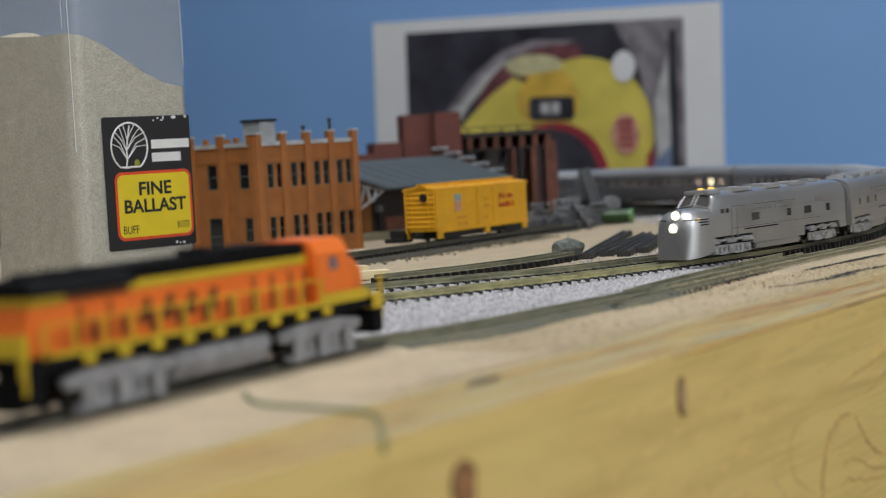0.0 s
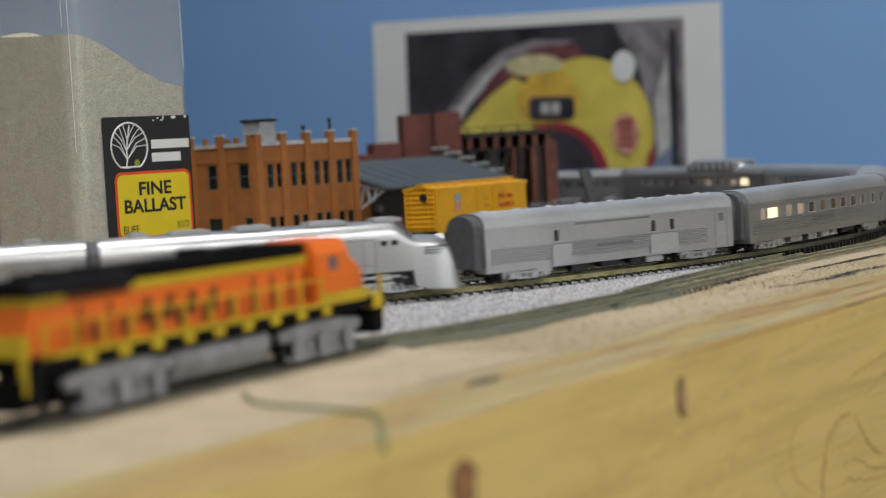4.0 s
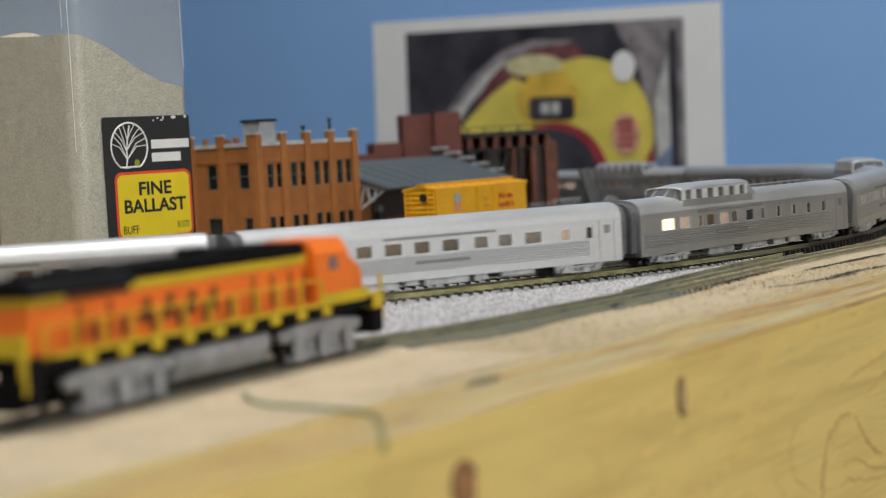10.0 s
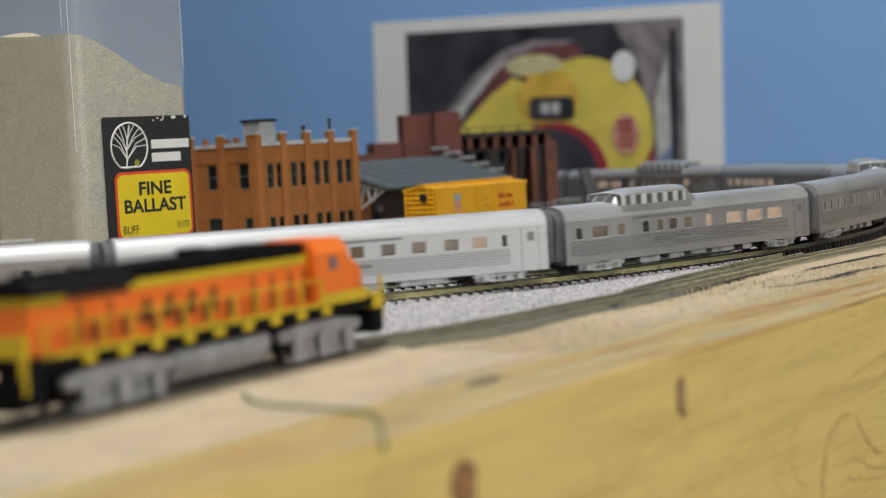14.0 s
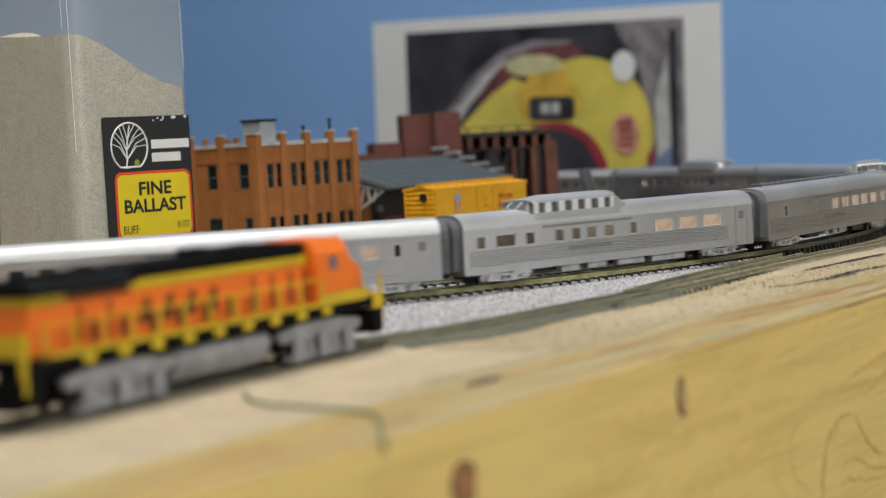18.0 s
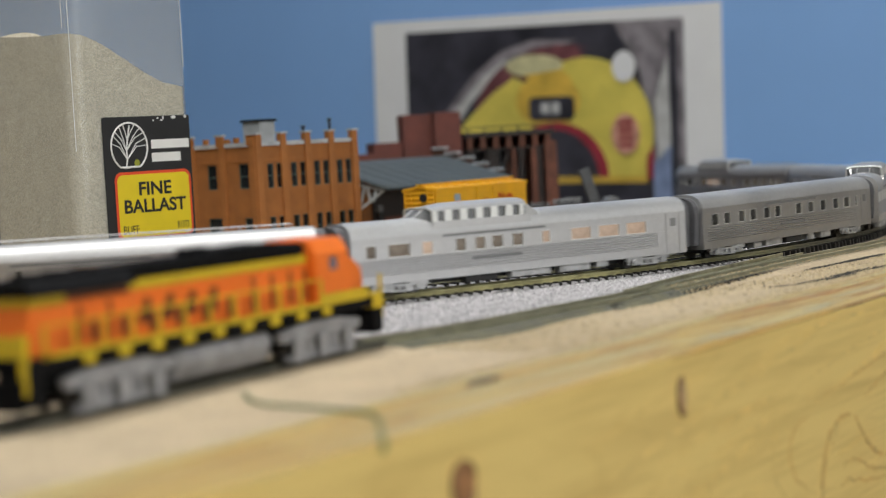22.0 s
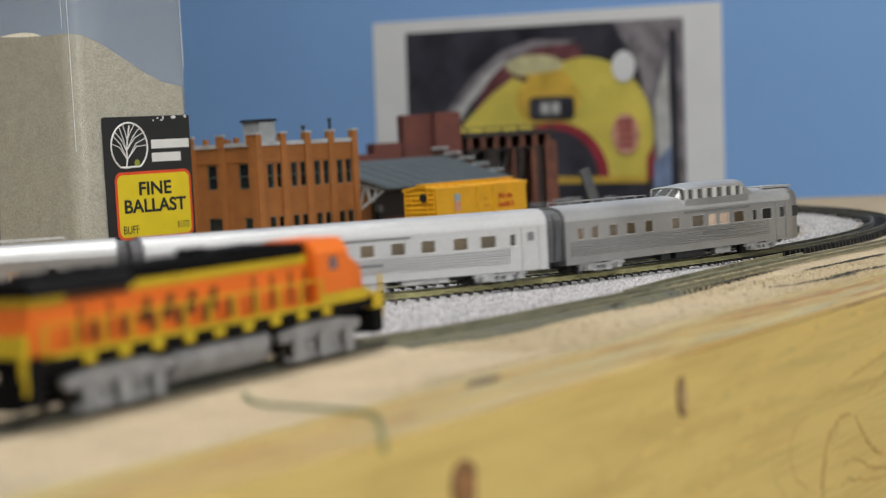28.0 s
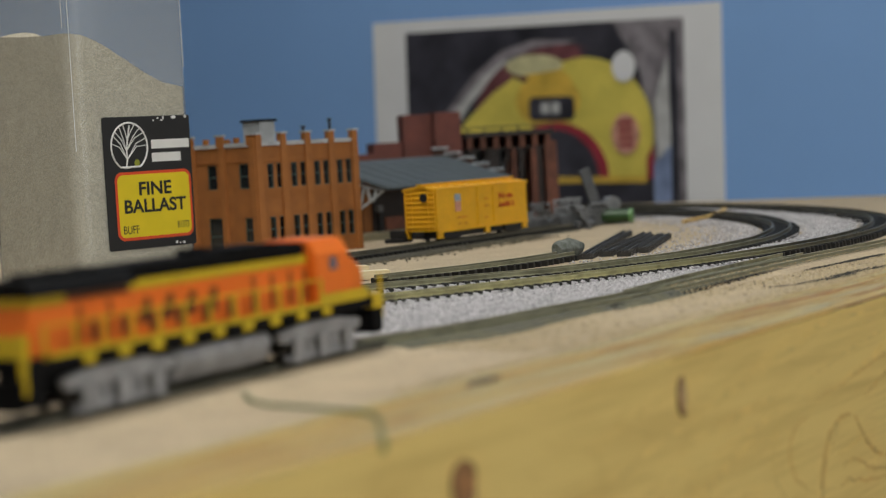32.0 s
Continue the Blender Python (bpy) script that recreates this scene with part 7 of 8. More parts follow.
# ---- freight shed beside the siding ----
def shed():
    head = 60.0
    m = Matrix.Translation((-0.0308, 1.140, 0)) @ Matrix.Rotation(radians(head), 4, "Z")
    t = thing("freight_shed", m, "brown freight shed with broad grey roof and stepped gable", "building")
    L, D, ze, zr = 0.158, 0.050, 0.0308, 0.0468
    ang = math.atan2(zr - ze, D)
    rm = Matrix.Translation((0, 0, ze)) @ Matrix.Rotation(ang, 4, "X")
    span = math.hypot(D, zr - ze)
    bm = bmesh.new()
    bm_box(bm, (-0.004, -0.002, 0), (L, span, 0.0014), rm)
    part("roof", bm, M["slate"], t, "grey tar paper roof slope")
    for i in range(9):
        bm = bmesh.new()
        x = i * L / 9
        bm_box(bm, (x, -0.002, 0.0014), (x + 0.0006, span, 0.0017), rm)
        part("roof_seam", bm, M["slate"], t)
    rm2 = Matrix.Translation((0, D + 0.030, zr - 0.030 * math.tan(ang))) @ Matrix.Rotation(-ang, 4, "X")
    bm = bmesh.new()
    bm_box(bm, (-0.004, -0.030 / math.cos(ang), 0), (L, 0.0, 0.0014), rm2)
    part("roof", bm, M["slate"], t)
    part("wall", boxed((0.0, 0.022, 0), (L - 0.002, 0.024, ze + 0.005)), M["shed_brown"], t, "brown plank wall, darkened for the shade under the roof")
    for i in range(14):
        x = 0.004 + i * 0.0102
        part("plank", boxed((x, 0.0214, 0.001), (x + 0.0093, 0.022, ze + 0.004)), M["shed_brown"] if i else M["shed_orange"], t, "" if i else "orange brown end plank")
    # near-black doors also stand in for the dark under the roof
    for x, w in ((0.0135, 0.036), (0.058, 0.020), (0.095, 0.014)):
        part("door", boxed((x, 0.0205, 0.0043), (x + w, 0.0212, 0.028)), M["trestle_black"], t, "freight door painted near black for the dark inside")
    part("wall", boxed((0.0, 0.024, 0), (0.002, D + 0.028, ze + 0.004)), M["shed_brown"], t)
    # stepped gable at the far end
    for i, (y, z) in enumerate(((D, zr + 0.0058), (D - 0.0105, zr + 0.0022), (D - 0.021, zr - 0.0015), (D - 0.032, zr - 0.0060), (D - 0.043, zr - 0.0105))):
        y0 = y - 0.0001 if i == 0 else y
        y1 = D + 0.010 if i == 0 else y + 0.0107
        part("gable_step", boxed((L, y0, 0), (L + 0.003, y1 - 0.0001, z)), M["shed_brown"], t)
        part("gable_cap", boxed((L - 0.001, y0 - 0.0006, z), (L + 0.004, y1 - 0.0002, z + 0.0013)), M["coping"], t, "pale stone gable cap")
    # open truss at the near end
    bm = bmesh.new()
    for p, q in (((-0.002, 0.002, ze - 0.0005), (-0.002, 0.022, ze - 0.013)), ((-0.002, 0.008, ze - 0.0005), (-0.002, 0.010, ze - 0.007)), ((-0.002, 0.014, ze + 0.001), (-0.002, 0.012, ze - 0.007)), ((-0.002, 0.016, ze + 0.002), (-0.002, 0.020, ze - 0.011)), ((-0.002, 0.002, ze - 0.001), (-0.002, 0.022, ze + 0.004))):
        bm_cyl(bm, p, q, 0.0007, n=6)
    part("truss", bm, M["grey_light"], t, "pale roof bracket truss")
    part("dock_board", boxed((0.026, 0.0190, 0.0043), (0.060, 0.0203, 0.0125)), M["rust"], t, "rust brown low dock board")
    part("dock_post", boxed((0.0160, 0.0175, 0.0043), (0.0200, 0.0200, 0.0165)), M["under_black"], t, "black post with a grey cap")
    part("dock_post_cap", boxed((0.0158, 0.0173, 0.0165), (0.0202, 0.0202, 0.0205)), M["grey_mid"], t)
    part("platform", boxed((-0.045, 0.012, 0), (L, 0.0215, 0.0042)), M["platform"], t, "olive tan loading platform")


shed()


# ---- red factory block with a black trestle ----
def trestle():
    m = Matrix.Translation((0.0, 1.355, 0)) @ Matrix.Rotation(radians(12), 4, "Z")
    t = thing("coal_trestle", m, "dark red brick block with black coaling trestle", "building")
    k = 1.046

    def boxed(lo, hi):
        lift = lambda z: 0.0572 + (z - 0.0572) * k if z > 0 else 0.0
        b = bmesh.new()
        run = lambda x: (x if x < 0.0168 else 0.0168 + (x - 0.0168) * 1.085) * k
        bm_box(b, (run(lo[0]), lo[1], lift(lo[2])), (run(hi[0]), hi[1], lift(hi[2])))
        return b
    part("tower", boxed((-0.0050, -0.020, 0), (0.0130, 0.012, 0.0775)), M["red_brick"], t, "dark red brick tower")
    part("tower_wing", boxed((-0.0250, -0.010, 0), (-0.0051, 0.012, 0.0770)), M["red_brick"], t)
    part("low_block", boxed((-0.046, -0.012, 0), (-0.0266, 0.020, 0.0590)), M["red_brick"], t)
    part("low_block", boxed((-0.060, -0.016, 0), (-0.0461, 0.020, 0.0520)), M["red_brick"], t)
    part("ledge", boxed((-0.062, -0.030, 0), (-0.010, -0.0205, 0.0490)), M["red_brick"], t)
    part("deck", boxed((0.0168, -0.012, 0.0595), (0.076, 0.012, 0.0625)), M["trestle_black"], t, "black trestle deck")
    part("deck_beam", boxed((0.0168, -0.010, 0.0500), (0.076, 0.010, 0.0512)), M["trestle_black"], t)
    for i in range(7):
        x = 0.019 + i * 0.0085
        part("hopper_post", boxed((x, -0.011, 0.0512), (x + 0.0030, 0.011, 0.0595)), M["rust"], t)
    part("hopper_back", boxed((0.0170, 0.0112, 0.0512), (0.0758, 0.0120, 0.0594)), M["trestle_black"], t)
    part("back_wall", boxed((0.0168, 0.0105, 0.0), (0.066, 0.012, 0.0500)), M["grey_mid"], t, "dull grey wall behind the trestle")
    for x, w, mat in ((0.020, 0.0024, "trestle_black"), (0.033, 0.0022, "trestle_black"), (0.0365, 0.0018, "trestle_black"), (0.0475, 0.0022, "rust"), (0.0520, 0.0020, "trestle_black"), (0.0600, 0.0034, "rust"), (0.0640, 0.0024, "trestle_black")):
        for y in (-0.011, 0.006):
            part("trestle_post", boxed((x, y, 0), (x + w, y + 0.003, 0.0500)), M[mat], t, "rusty red trestle post" if mat == "rust" else "black trestle post")
    for a, b in ((0.022, 0.034), (0.038, 0.049), (0.054, 0.061)):
        bm = bmesh.new()
        bm_cyl(bm, (a, -0.012, 0.002), (b, -0.012, 0.048), 0.0010, n=6)
        part("cross_brace", bm, M["trestle_black"], t)
    for i in range(6):
        x = 0.0185 + i * 0.0110
        part("rail_post", boxed((x, -0.0118, 0.0625), (x + 0.0010, -0.0108, 0.0655)), M["trestle_black"], t)
    part("hand_rail", boxed((0.0170, -0.0118, 0.0655), (0.0758, -0.0108, 0.0662)), M["trestle_black"], t)
    for x, mat in ((0.0690, "rust"),):
        part("brick_pier", boxed((x, -0.0125, 0), (x + 0.0075, 0.004, 0.0545)), M[mat], t, "red brick pier")


trestle()


# ---- clutter inside the loop ----
M["grey_tie"] = material("grey_tie", (0.050, 0.047, 0.045), 0.6, vary=0.4, scale=200)
STRIPS = (((0.065, 0.8604), (0.1029, 1.0461)), ((0.0754, 0.8726), (0.111, 1.017)), ((0.0831, 0.8652), (0.1129, 0.9962)), ((0.0931, 0.883), (0.1183, 0.9961)))
bumper = thing("track_bumper", Matrix.Translation((-0.0239, 1.0261, RAIL_Z - 0.0002)) @ Matrix.Rotation(radians(57), 4, "Z"), "small black bumping post standing on the siding", "bumper")
part("base", boxed((-0.005, -0.0062, 0.0), (0.005, 0.0062, 0.0022)), M["under_black"], bumper, bevel=0.0004)
part("post", boxed((-0.0015, -0.0050, 0.0022), (0.0020, 0.0050, 0.0066)), M["under_black"], bumper, bevel=0.0005)
part("buffer", boxed((0.0020, -0.0030, 0.0036), (0.0050, 0.0030, 0.0060)), M["under_black"], bumper, bevel=0.0004)
crane = thing("grey_crane", Matrix.Translation((0.0900, 1.185, 0)) @ Matrix.Rotation(radians(20), 4, "Z"), "unpainted grey model crane kit with leaning boom", "model crane")
bm = bmesh.new()
tilt = Matrix.Translation((0.010, -0.004, 0.001)) @ Matrix.Rotation(radians(-17), 4, "Y")
bm_box(bm, (-0.0032, -0.0016, 0), (-0.0018, 0.0016, 0.0362), tilt)
bm_box(bm, (0.0018, -0.0016, 0), (0.0032, 0.0016, 0.0362), tilt)
bm_box(bm, (-0.0018, -0.0008, 0.0), (0.0018, 0.0008, 0.0362), tilt)
for i in range(9):
    bm_box(bm, (-0.0018, -0.0012, i * 0.0041), (0.0018, 0.0012, i * 0.0041 + 0.0012), tilt)
part("boom", bm, M["grey_plastic"], crane, "grey ribbed boom")
bm = bmesh.new()
bm_box(bm, (-0.014, -0.003, 0.0), (0.017, 0.010, 0.0042))
part("base", bm, M["grey_plastic"], crane, bevel=0.0006)
bm = bmesh.new()
bm_cyl(bm, (0.0195, -0.003, 0.0125), (0.0195, 0.005, 0.0125), 0.0050, n=18)
part("drum", bm, M["grey_mid"], crane, "grey cable drum")
part("drum_stand", boxed((0.0165, -0.002, 0.0), (0.0225, 0.004, 0.0115)), M["grey_plastic"], crane)
rnd = random.Random(11)
for i in range(40):
    x, y = rnd.uniform(0.044, 0.098), rnd.uniform(1.140, 1.235)
    if i < 7:
        bm = bmesh.new()
        bm_cyl(bm, (-0.009, 0, 0.0026), (0.009, 0, 0.0026), 0.0026, n=14)
        solid("grey_pipe", bm, M["grey_plastic"], Matrix.Translation((x, y, 0)) @ Matrix.Rotation(rnd.uniform(0, 3), 4, "Z"), "loose grey plastic pipe section among kit parts", "kit part", "loose kit parts")
    elif i % 5 < 2:
        a, b, c = rnd.uniform(0.004, 0.009), rnd.uniform(0.002, 0.005), rnd.uniform(0.003, 0.008)
        solid("grey_block", boxed((-a, -b, 0), (a, b, c)), M["grey_plastic"], Matrix.Translation((x, y, 0)) @ Matrix.Rotation(rnd.uniform(0, 3), 4, "Z"), "loose grey plastic kit casting lying on the sand", "kit part", "loose kit parts", bevel=0.0008)
    else:
        bm = bmesh.new()
        high = rnd.uniform(0.010, 0.020)
        for k in range(4):
            bm_cyl(bm, (k * 0.004 - 0.006, 0, 0), (k * 0.004 - 0.006, 0, high), 0.0007, n=6)
        for f in (0.06, 0.35, 0.65, 0.95):
            bm_box(bm, (-0.0068, -0.0006, high * f - 0.0006), (0.0068, 0.0006, high * f + 0.0006))
        lean = Matrix.Rotation(radians(rnd.uniform(-35, 35)), 4, "X")
        solid("kit_lattice", bm, M["grey_mid"], Matrix.Translation((x, y, 0.0)) @ Matrix.Rotation(rnd.uniform(0, 3), 4, "Z") @ lean, "loose grey plastic frame from a kit, leaning", "kit part", "loose kit parts")
can = thing("green_can", Matrix.Translation((0.1115, 1.185, 0.0048)) @ Matrix.Rotation(radians(-14), 4, "Z"), "small dark green can lying with a pale green end", "can")
bm = bmesh.new()
bm_cyl(bm, (-0.0125, 0, 0), (0.007, 0, 0), 0.0043, n=24)
part("body", bm, M["green_can"], can, smooth=True)
bm = bmesh.new()
bm_cyl(bm, (0.007, 0, 0), (0.0095, 0, 0), 0.0045, n=24)
part("lid", bm, M["green_lid"], can, "pale green lid", smooth=True)
bm = bmesh.new()
bm_tube(bm, [(0.1465, 1.1385, 0.0012), (0.165, 1.172, 0.0016), (0.1775, 1.196, 0.0030), (0.1815, 1.203, 0.0048)], 0.0013, 8)
solid("wood_stick", bm, M["stick"], Matrix(), "thin yellowish wooden stick lying inside the loop", "stick")
bm = bmesh.new()
n = 26
rings = []
for i in range(13):
    f = i / 12
    taper = 1 - 0.35 * abs(f - 0.45) ** 2 * 4 if 0 < i < 12 else 0.55
    ring = []
    for k in range(n):
        a = 2 * math.pi * k / n
        rr = 0.0053 * taper * (1 + 0.28 * noise.noise((math.cos(a) * 1.6, math.sin(a) * 1.6, f * 4)))
        ring.append(bm.verts.new((-0.012 + 0.024 * f, rr * math.cos(a), 0.0049 + rr * math.sin(a))))
    rings.append(ring)
for a, b in zip(rings, rings[1:]):
    for k in range(n):
        bm.faces.new((a[k], a[(k + 1) % n], b[(k + 1) % n], b[k]))
bm.faces.new(rings[0][::-1]), bm.faces.new(rings[-1])
solid("rock", bm, M["rock"], Matrix.Translation((0.0590, 0.886, 0)) @ Matrix.Rotation(radians(58), 4, "Z") @ Matrix.Diagonal((1.0, 0.92, 0.84, 1)), "rough grey-green rock lying at the end of the siding", "rock", smooth=True)
for (x0, y0), (x1, y1) in STRIPS:
    L, hd = math.hypot(x1 - x0, y1 - y0), math.atan2(y1 - y0, x1 - x0)
    st = thing("tie_strip", Matrix.Translation(((x0 + x1) / 2, (y0 + y1) / 2, 0)) @ Matrix.Rotation(hd, 4, "Z"), "loose dark grey plastic tie strip lying on the sand", "track part", "loose tie strips")
    for y in (-0.0018, 0.0018):
        part("web", boxed((-L / 2, y - 0.0005, 0.0012), (L / 2, y + 0.0005, 0.0030)), M["grey_tie"], st, "worn dark grey plastic web", bevel=0.0002)
    for k in range(int(L / 0.0048)):
        xx = -L / 2 + 0.001 + k * 0.0048
        part("tie", boxed((xx, -0.0034, 0.0), (xx + 0.0018, 0.0034, 0.0024)), M["grey_tie"], st)
for x, y, hd, L, z in ((-0.0655, 0.805, 14, 0.085, 0.0), (-0.0760, 0.842, 14, 0.085, 0.0)):
    bm = boxed((-L / 2, -0.0045, 0), (L / 2, 0.0045, 0.0036))
    solid("wood_strip", bm, M["pine_strip"], Matrix.Translation((x, y, z)) @ Matrix.Rotation(radians(hd), 4, "Z"), "pale basswood strip lying beside the siding", "wood strip", "wood strips", bevel=0.0003)

# ---- knots, streaks and a green thread on the edge board ----
EN = -EDGE_N
for u, z, ru, rz, a0, a1, r in ((0.4348, -0.0108, 0.0024, 0.0046, 85, 290, 0.00075), (0.3275, -0.0135, 0.0046, 0.0046, 15, 330, 0.00055)):
    bm = bmesh.new()
    bm_prism(bm, ellipse(u, z, ru, rz, 24), EN - 0.0003, EN + 0.0004, "y")
    k = part("knot", bm, M["knot_heart"] if u > 0.4 else M["knot_deep"], table, "small pine knot with a dark crescent rim" if u > 0.4 else "round reddish brown pine knot with a dark rim")
    bm = bmesh.new()
    bm_tube(bm, [(x, EN - 0.0001, y) for x, y in ellipse(u, z, ru, rz, 22, radians(a0), radians(a1))], r, 6)
    part("knot_rim", bm, M["knot"], k, "dark bark rim")


def grain_line(points, width, mat, seed, label):
    """A ragged growth-ring line in the board's face, tapering out at both ends."""
    line, n = Line(points), 40
    up, low = [], []
    for i in range(n + 1):
        sc = line.length * i / n
        p, w = line.at(sc), line.way(sc)
        k = width * (0.12 + math.sin(math.pi * i / n) ** 0.6) * (1 + 0.7 * noise.noise((sc * 300, seed, 0)))
        o = (0.0011 * noise.noise((sc * 190, seed + 5.0, 0)) + 0.0005 * noise.noise((sc * 700, seed, 2))) if width < 0.0008 else 0.0
        up.append((p.x - w.y * (o + k), p.y + w.x * (o + k)))
        low.append((p.x - w.y * (o - k), p.y + w.x * (o - k)))
    bm = bmesh.new()
    rows = [[bm.verts.new((u, EN + d, z)) for (u, z), d in ((a, 0.0004), (a, -0.00006 - 0.000006 * seed), (b, -0.00006 - 0.000006 * seed), (b, 0.0004))] for a, b in zip(up, low)]
    for a, b in zip(rows, rows[1:]):
        for j in range(3):
            bm.faces.new((a[j], a[j + 1], b[j + 1], b[j]))
    bmesh.ops.recalc_face_normals(bm, faces=bm.faces[:])
    part("growth_ring", bm, mat, table, label)


GB, GP = M["grain_brown"], M["grain_pale"]
for points, width, mat, seed in (
        (((0.5270, -0.0252), (0.5400, -0.0243), (0.5548, -0.0229), (0.5720, -0.0212), (0.5930, -0.0190), (0.6200, -0.0165)), 0.00030, GB, 1),
        (((0.5205, -0.0290), (0.5120, -0.0303), (0.5065, -0.0340), (0.5055, -0.0405), (0.5095, -0.0455), (0.5190, -0.0510)), 0.00042, GB, 2),
        (((0.5310, -0.0256), (0.5250, -0.0272), (0.5215, -0.0290)), 0.00040, GP, 3),
        (((0.5690, -0.0300), (0.5780, -0.0282), (0.5900, -0.0250), (0.6100, -0.0225)), 0.00034, GB, 4),
        (((0.4990, -0.0262), (0.4935, -0.0340), (0.4940, -0.0430), (0.5020, -0.0500), (0.5120, -0.0545)), 0.00050, GP, 5),
        (((0.5560, -0.0335), (0.5460, -0.0350), (0.5385, -0.0385), (0.5330, -0.0440), (0.5300, -0.0500), (0.5290, -0.0560)), 0.0018, GB, 6),
        (((0.5540, -0.0345), (0.5440, -0.0365), (0.5375, -0.0400), (0.5330, -0.0450)), 0.0013, GP, 16),
        (((0.5590, -0.0345), (0.5640, -0.0390), (0.5720, -0.0460), (0.5800, -0.0500), (0.5950, -0.0530)), 0.00070, GB, 7),
        (((0.5480, -0.0490), (0.5560, -0.0478), (0.5700, -0.0525), (0.5860, -0.0560), (0.6000, -0.0560)), 0.00045, GB, 8),
        (((0.5440, -0.0545), (0.5520, -0.0538), (0.5640, -0.0560), (0.5900, -0.0590)), 0.00045, GB, 9),
        (((0.5200, -0.0515), (0.5290, -0.0535), (0.5400, -0.0530)), 0.00060, GP, 10),
        (((0.4560, -0.0160), (0.4800, -0.0115), (0.5000, -0.0090), (0.5300, -0.0060)), 0.00050, GP, 11),
        (((0.5100, -0.0200), (0.5400, -0.0160), (0.5800, -0.0120), (0.6300, -0.0075)), 0.00030, GP, 12),
        (((0.3800, -0.0330), (0.4000, -0.0250), (0.4200, -0.0205), (0.4500, -0.0180)), 0.00060, GP, 13),
        (((0.4400, -0.0420), (0.4560, -0.0350), (0.4800, -0.0290)), 0.00060, GP, 14)):
    grain_line(points, width, mat, seed, "ragged brown growth ring round a buried knot" if mat is GB else "faint tan growth ring in the pine")
rnd = random.Random(23)
for i in range(16):                               # faint slanting grain
    u, z, run, rise = rnd.uniform(0.36, 0.58), rnd.uniform(-0.055, -0.006), rnd.uniform(0.03, 0.09), rnd.uniform(0.10, 0.20)
    zs = [min(z + run * f * rise * (1.25 - 0.5 * f), -0.0035) for f in (0, 0.35, 0.7, 1)]
    grain_line([(u + run * f, b - 0.00002 * k) for k, (f, b) in enumerate(zip((0, 0.35, 0.7, 1), zs))], rnd.uniform(0.00018, 0.00040), GP, 20 + i, "faint tan grain line in the pine")
bm = bmesh.new()
lumpy = [(0.3800 + 0.0070 * math.cos(a), 0.2300 + 0.0020 * math.sin(a)) for a in [2 * math.pi * i / 20 for i in range(20)]]
bm_prism(bm, lumpy, -0.0006, 0.0005, "z")
part("stain", bm, M["dark_bed"], table, "dark stain on the board")
wp = [room(u, n, z) for u, n, z in ((0.3493, -0.2780, 0.0006), (0.3377, -0.2668, 0.0007), (0.3331, -0.2585, 0.0007), (0.3314, -0.2455, 0.0007), (0.3289, -0.2331, 0.0007), (0.3262, -0.2256, 0.0008), (0.3173, -0.2177, 0.0009), (0.3031, -0.2076, 0.0007), (0.2985, -0.2040, 0.0002), (0.2978, -0.2038, -0.0020))]
bm = bmesh.new()
bm_tube(bm, wp, 0.00042, 8)
solid("green_thread", bm, M["thread"], Matrix(), "faded green thread draped over the edge board", "thread")


# ---- ballast stones and cinders ----
def stones(name, places, mat, label, seed, size=(0.0005, 0.0011), z=0.0010):
    """Many small angular grains as one mesh."""
    rng = np.random.default_rng(seed)
    P = np.array(places)
    k = len(P)
    base = np.array([(1, 0, 0), (-1, 0, 0), (0, 1, 0), (0, -1, 0), (0, 0, 1), (0, 0, -1)], float)
    tri = np.array([(0, 2, 4), (2, 1, 4), (1, 3, 4), (3, 0, 4), (2, 0, 5), (1, 2, 5), (3, 1, 5), (0, 3, 5)])
    sc = rng.uniform(size[0], size[1], (k, 1, 1)) * rng.uniform(0.6, 1.2, (k, 6, 1))
    ang = rng.uniform(0, 6.28, k)
    V = base[None] * sc
    tiltz = rng.uniform(-0.6, 0.6, k)
    x = V[..., 0] * np.cos(ang)[:, None] - V[..., 1] * np.sin(ang)[:, None]
    y = V[..., 0] * np.sin(ang)[:, None] + V[..., 1] * np.cos(ang)[:, None]
    zz = V[..., 2] * 0.8 + x * tiltz[:, None]
    V = np.stack([x, y, zz], -1) + P[:, None, :] + np.array([0, 0, z])
    F = (tri[None] + 6 * np.arange(k)[:, None, None]).reshape(-1, 3)
    me = bpy.data.meshes.new(name)
    me.from_pydata(V.reshape(-1, 3).tolist(), [], F.tolist())
    me.materials.append(mat)
    return tagged(new(name, me), label, "ballast", kind="stuff")


rng = np.random.default_rng(3)
spots = []
for s in rng.uniform(-0.12, 0.62, 14000):          # shoulders of the outer loop
    p, w = LOOP_B.at(s), LOOP_B.way(s)
    o = rng.uniform(-0.017, 0.017)
    if s > BARE_B and (o > -0.0095 or rng.random() < 0.5):
        continue
    if abs(abs(o) - 0.0045) > 0.0010 and (not 0.0066 < abs(o) < 0.0105 or rng.random() < 0.8):
        spots.append((p.x + w.y * o, p.y - w.x * o, -0.0004 if abs(o) > 0.0105 else 0.0005))
for s in rng.uniform(0.40, 1.10, 9000):           # shoulders of the inner loop
    p, w = LOOP_A.at(s), LOOP_A.way(s)
    o = rng.uniform(-0.016, 0.018)
    if s > BARE_A and o < 0.0095:
        continue
    if abs(abs(o) - 0.0045) > 0.0010 and (not 0.0066 < abs(o) < 0.0105 or rng.random() < 0.8):
        spots.append((p.x + w.y * o, p.y - w.x * o, -0.0004 if abs(o) > 0.0105 else 0.0005))
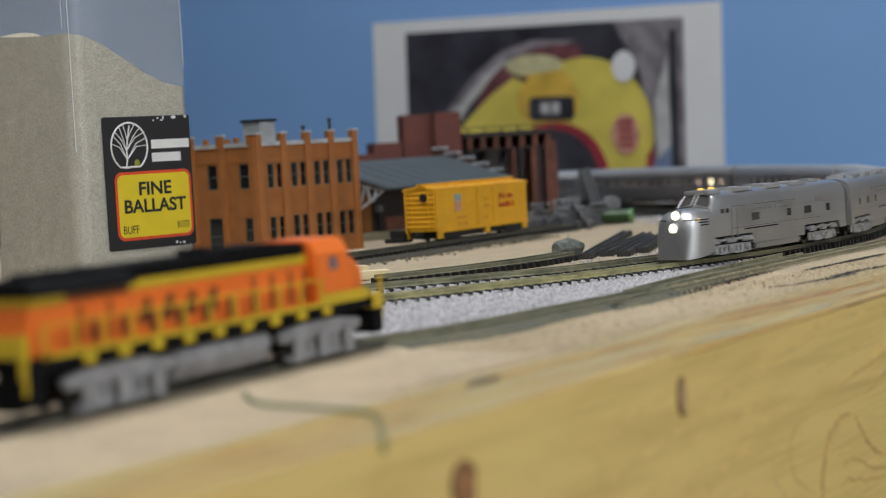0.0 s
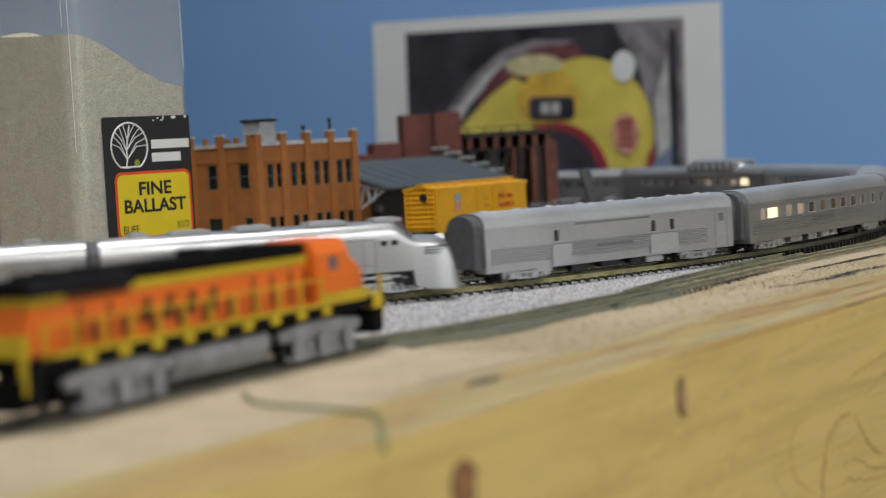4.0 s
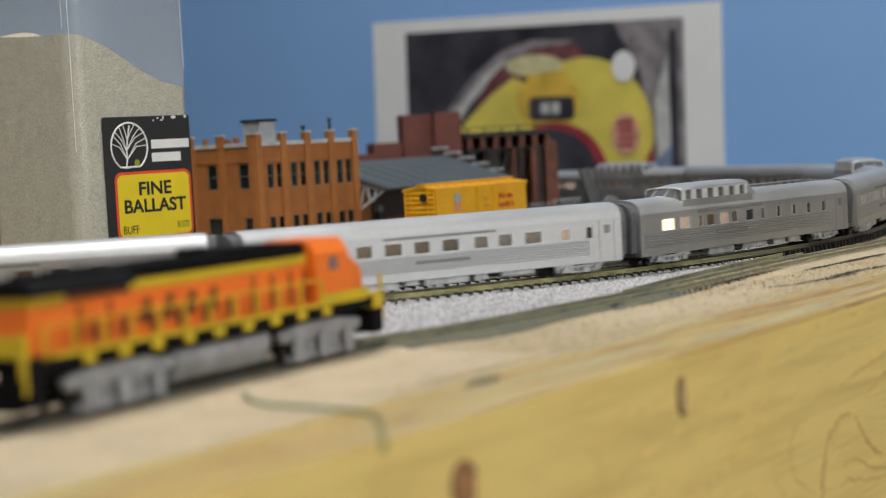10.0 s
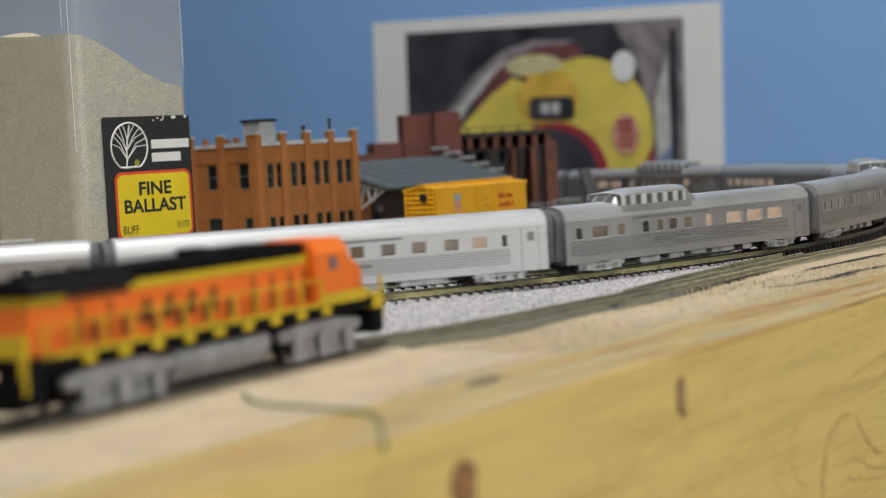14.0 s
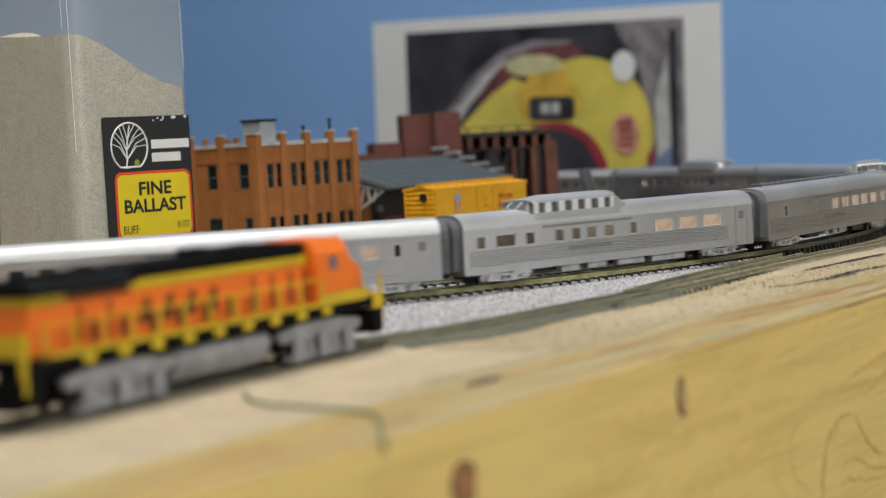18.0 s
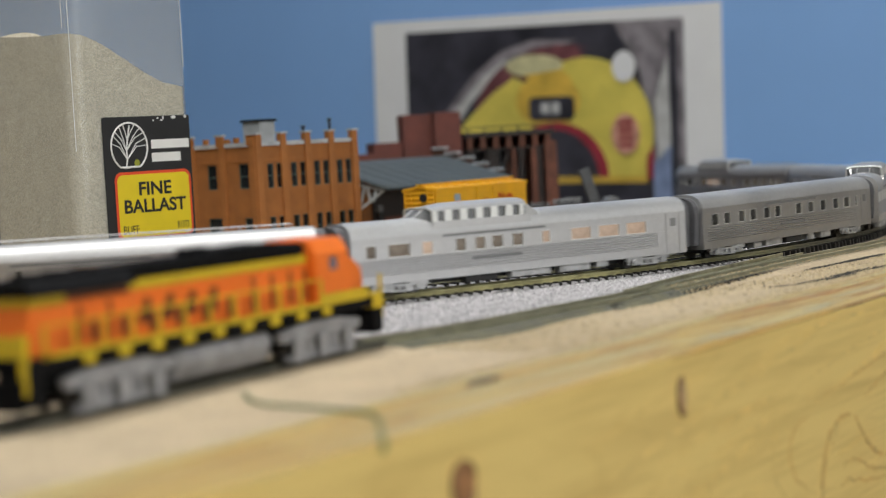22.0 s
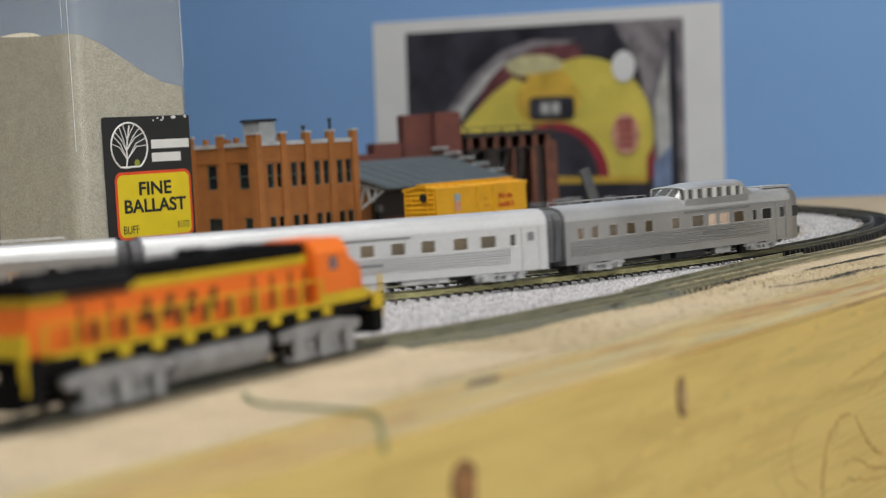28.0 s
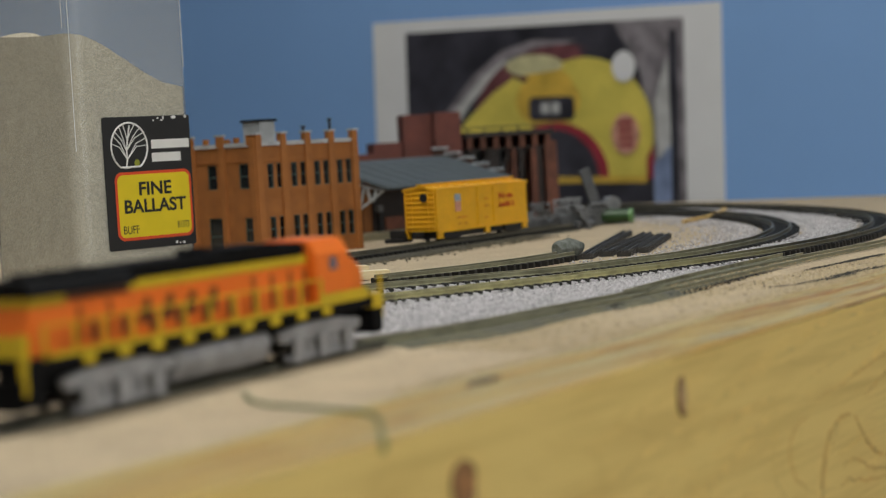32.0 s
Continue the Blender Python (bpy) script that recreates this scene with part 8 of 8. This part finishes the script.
for s in rng.uniform(-0.10, 0.22, 20000):          # the broad drift between the outer loop and the front track
    p, w = LOOP_B.at(s), LOOP_B.way(s)
    q = TRACK_C.at(TRACK_C.nearest(p.x + 0.035, p.y - 0.06))
    f = rng.uniform(0.16, 0.84)
    spots.append((p.x + (q.x - p.x) * f, p.y + (q.y - p.y) * f, -0.0004))
for s in rng.uniform(0.62, 1.10, 5200):           # dust thinning out inside the curve
    p, w = LOOP_A.at(s), LOOP_A.way(s)
    o = -0.0105 - abs(rng.normal(0, 0.018))
    spots.append((p.x + w.y * o, p.y - w.x * o, -0.0009))
for s in rng.uniform(0.10, 0.80, 5000):           # between the loops
    p = LOOP_B.at(s)
    q = LOOP_A.at(LOOP_A.nearest(p.x, p.y))
    f = rng.uniform(0.24, 0.76)
    spots.append((p.x + (q.x - p.x) * f, p.y + (q.y - p.y) * f, 0.0008 if 0.33 < f < 0.67 else -0.0002))
stones("ballast_stones", spots, M["ballast_stone"], "loose pale grey ballast stones along the tracks", 4, (0.00032, 0.00078))
bm = bmesh.new()
rings = []
for i in range(60):
    p = LOOP_B.at(-0.12 + 0.34 * i / 59)
    q = TRACK_C.at(TRACK_C.nearest(p.x + 0.035, p.y - 0.06))
    rings.append([bm.verts.new((p.x + (q.x - p.x) * f, p.y + (q.y - p.y) * f, z)) for f, z in ((0.05, 0.0004), (0.5, 0.0006), (0.82, 0.0003), (0.82, -0.001), (0.05, -0.001))])
for a, b in zip(rings, rings[1:]):
    for k in range(5):
        bm.faces.new((a[k], a[(k + 1) % 5], b[(k + 1) % 5], b[k]))
bm.faces.new(rings[0][::-1]), bm.faces.new(rings[-1])
solid("ballast_drift", bm, M["ballast"], Matrix(), "broad drift of grey ballast between two tracks", "ballast", kind="stuff")
bm = bmesh.new()
rings = []
for i in range(70):
    p = LOOP_B.at(0.06 + 0.74 * i / 69)
    q = LOOP_A.at(LOOP_A.nearest(p.x, p.y))
    rings.append([bm.verts.new((p.x + (q.x - p.x) * f, p.y + (q.y - p.y) * f, z)) for f, z in ((0.26, 0.0003), (0.34, 0.0017), (0.66, 0.0017), (0.74, 0.0003), (0.74, -0.001), (0.26, -0.001))])
for a, b in zip(rings, rings[1:]):
    for k in range(6):
        bm.faces.new((a[k], a[(k + 1) % 6], b[(k + 1) % 6], b[k]))
bm.faces.new(rings[0][::-1]), bm.faces.new(rings[-1])
solid("ballast_drift", bm, M["ballast"], Matrix(), "grey ballast filling between the two loops", "ballast", kind="stuff")
spots = []
for line, count, spread in ((Line([(0.080, 0.668), (0.1095, 0.6592), (0.127, 0.6674), (0.1435, 0.6884), (0.1593, 0.7122), (0.170, 0.7227), (0.20, 0.755)]), 95, 0.0016),
                            (Line([(0.105, 0.690), (0.1231, 0.7135), (0.1444, 0.7343), (0.1633, 0.7597), (0.185, 0.790)]), 42, 0.0009)):
    for c in range(count):                        # spilled in small drifts, thicker further on
        sc = line.length * rng.random() ** 0.6
        p, w = line.at(sc), line.way(sc)
        off = rng.normal(0, spread)
        for k in range(int(rng.integers(5, 30))):
            a, o = rng.normal(0, 0.0045), off + rng.normal(0, 0.0006)
            spots.append((p.x + w.x * a + w.y * o, p.y + w.y * a - w.x * o, -0.0005))
for sc in rng.uniform(0.60, 0.98, 110):           # single crumbs
    p, w = TRACK_C.at(sc), TRACK_C.way(sc)
    o = rng.uniform(0.012, 0.045)
    spots.append((p.x + w.y * o, p.y - w.x * o, -0.0005))
stones("cinders", spots, M["cinder"], "dark cinders spilled on the sand beside the front track", 6, (0.00025, 0.00065), 0.0004)
# crumbs also darken ground that lies in the shed's shade
spots = []
for s in rng.uniform(0.25, 0.52, 3800):            # dirt and weeds along the depot siding
    p, w = SIDING_E.at(s), SIDING_E.way(s)
    o = 0.009 + abs(rng.normal(0, 0.010))
    spots.append((p.x + w.y * o, p.y - w.x * o, -0.0004))
M["dirt_grain"] = material("dirt_grain", (0.085, 0.075, 0.052), 0.95, island=0.5)
stones("dirt_grains", spots, M["dirt_grain"], "grey brown dirt crumbs scattered along the depot siding", 12, (0.00025, 0.0008), 0.0004)
spots = []
for i in range(5200):
    u = rng.uniform(0.36, 0.86)
    n = EDGE_N - BOARD - 0.0004 - abs(rng.normal(0, 0.0035)) if rng.random() < 0.55 else EDGE_N - BOARD + rng.normal(0, 0.004)
    p = room(u, min(n, EDGE_N - 0.003), 0)
    spots.append((p.x, p.y, -0.0003))
for s in rng.uniform(0.55, 1.04, 16000):
    p, w = TRACK_C.at(s), TRACK_C.way(s)
    o = rng.uniform(0.0085, 0.050)
    spots.append((p.x + w.y * o, p.y - w.x * o, -0.0004))
for s in rng.uniform(0.70, 1.04, 5500):           # grains lying on the front track
    p, w = TRACK_C.at(s), TRACK_C.way(s)
    o = rng.uniform(-0.016, 0.011)
    if abs(abs(o) - 0.0045) > 0.0012:
        spots.append((p.x + w.y * o, p.y - w.x * o, 0.0015 if abs(o) < 0.0075 else 0.0006))
M["sand_grain"] = material("sand_grain", (0.455, 0.37, 0.232), 0.95, island=0.38)
stones("sand_grains", spots, M["sand_grain"], "loose tan sand grains spilled along the board", 8, (0.00016, 0.00042), 0.0003)


motions()
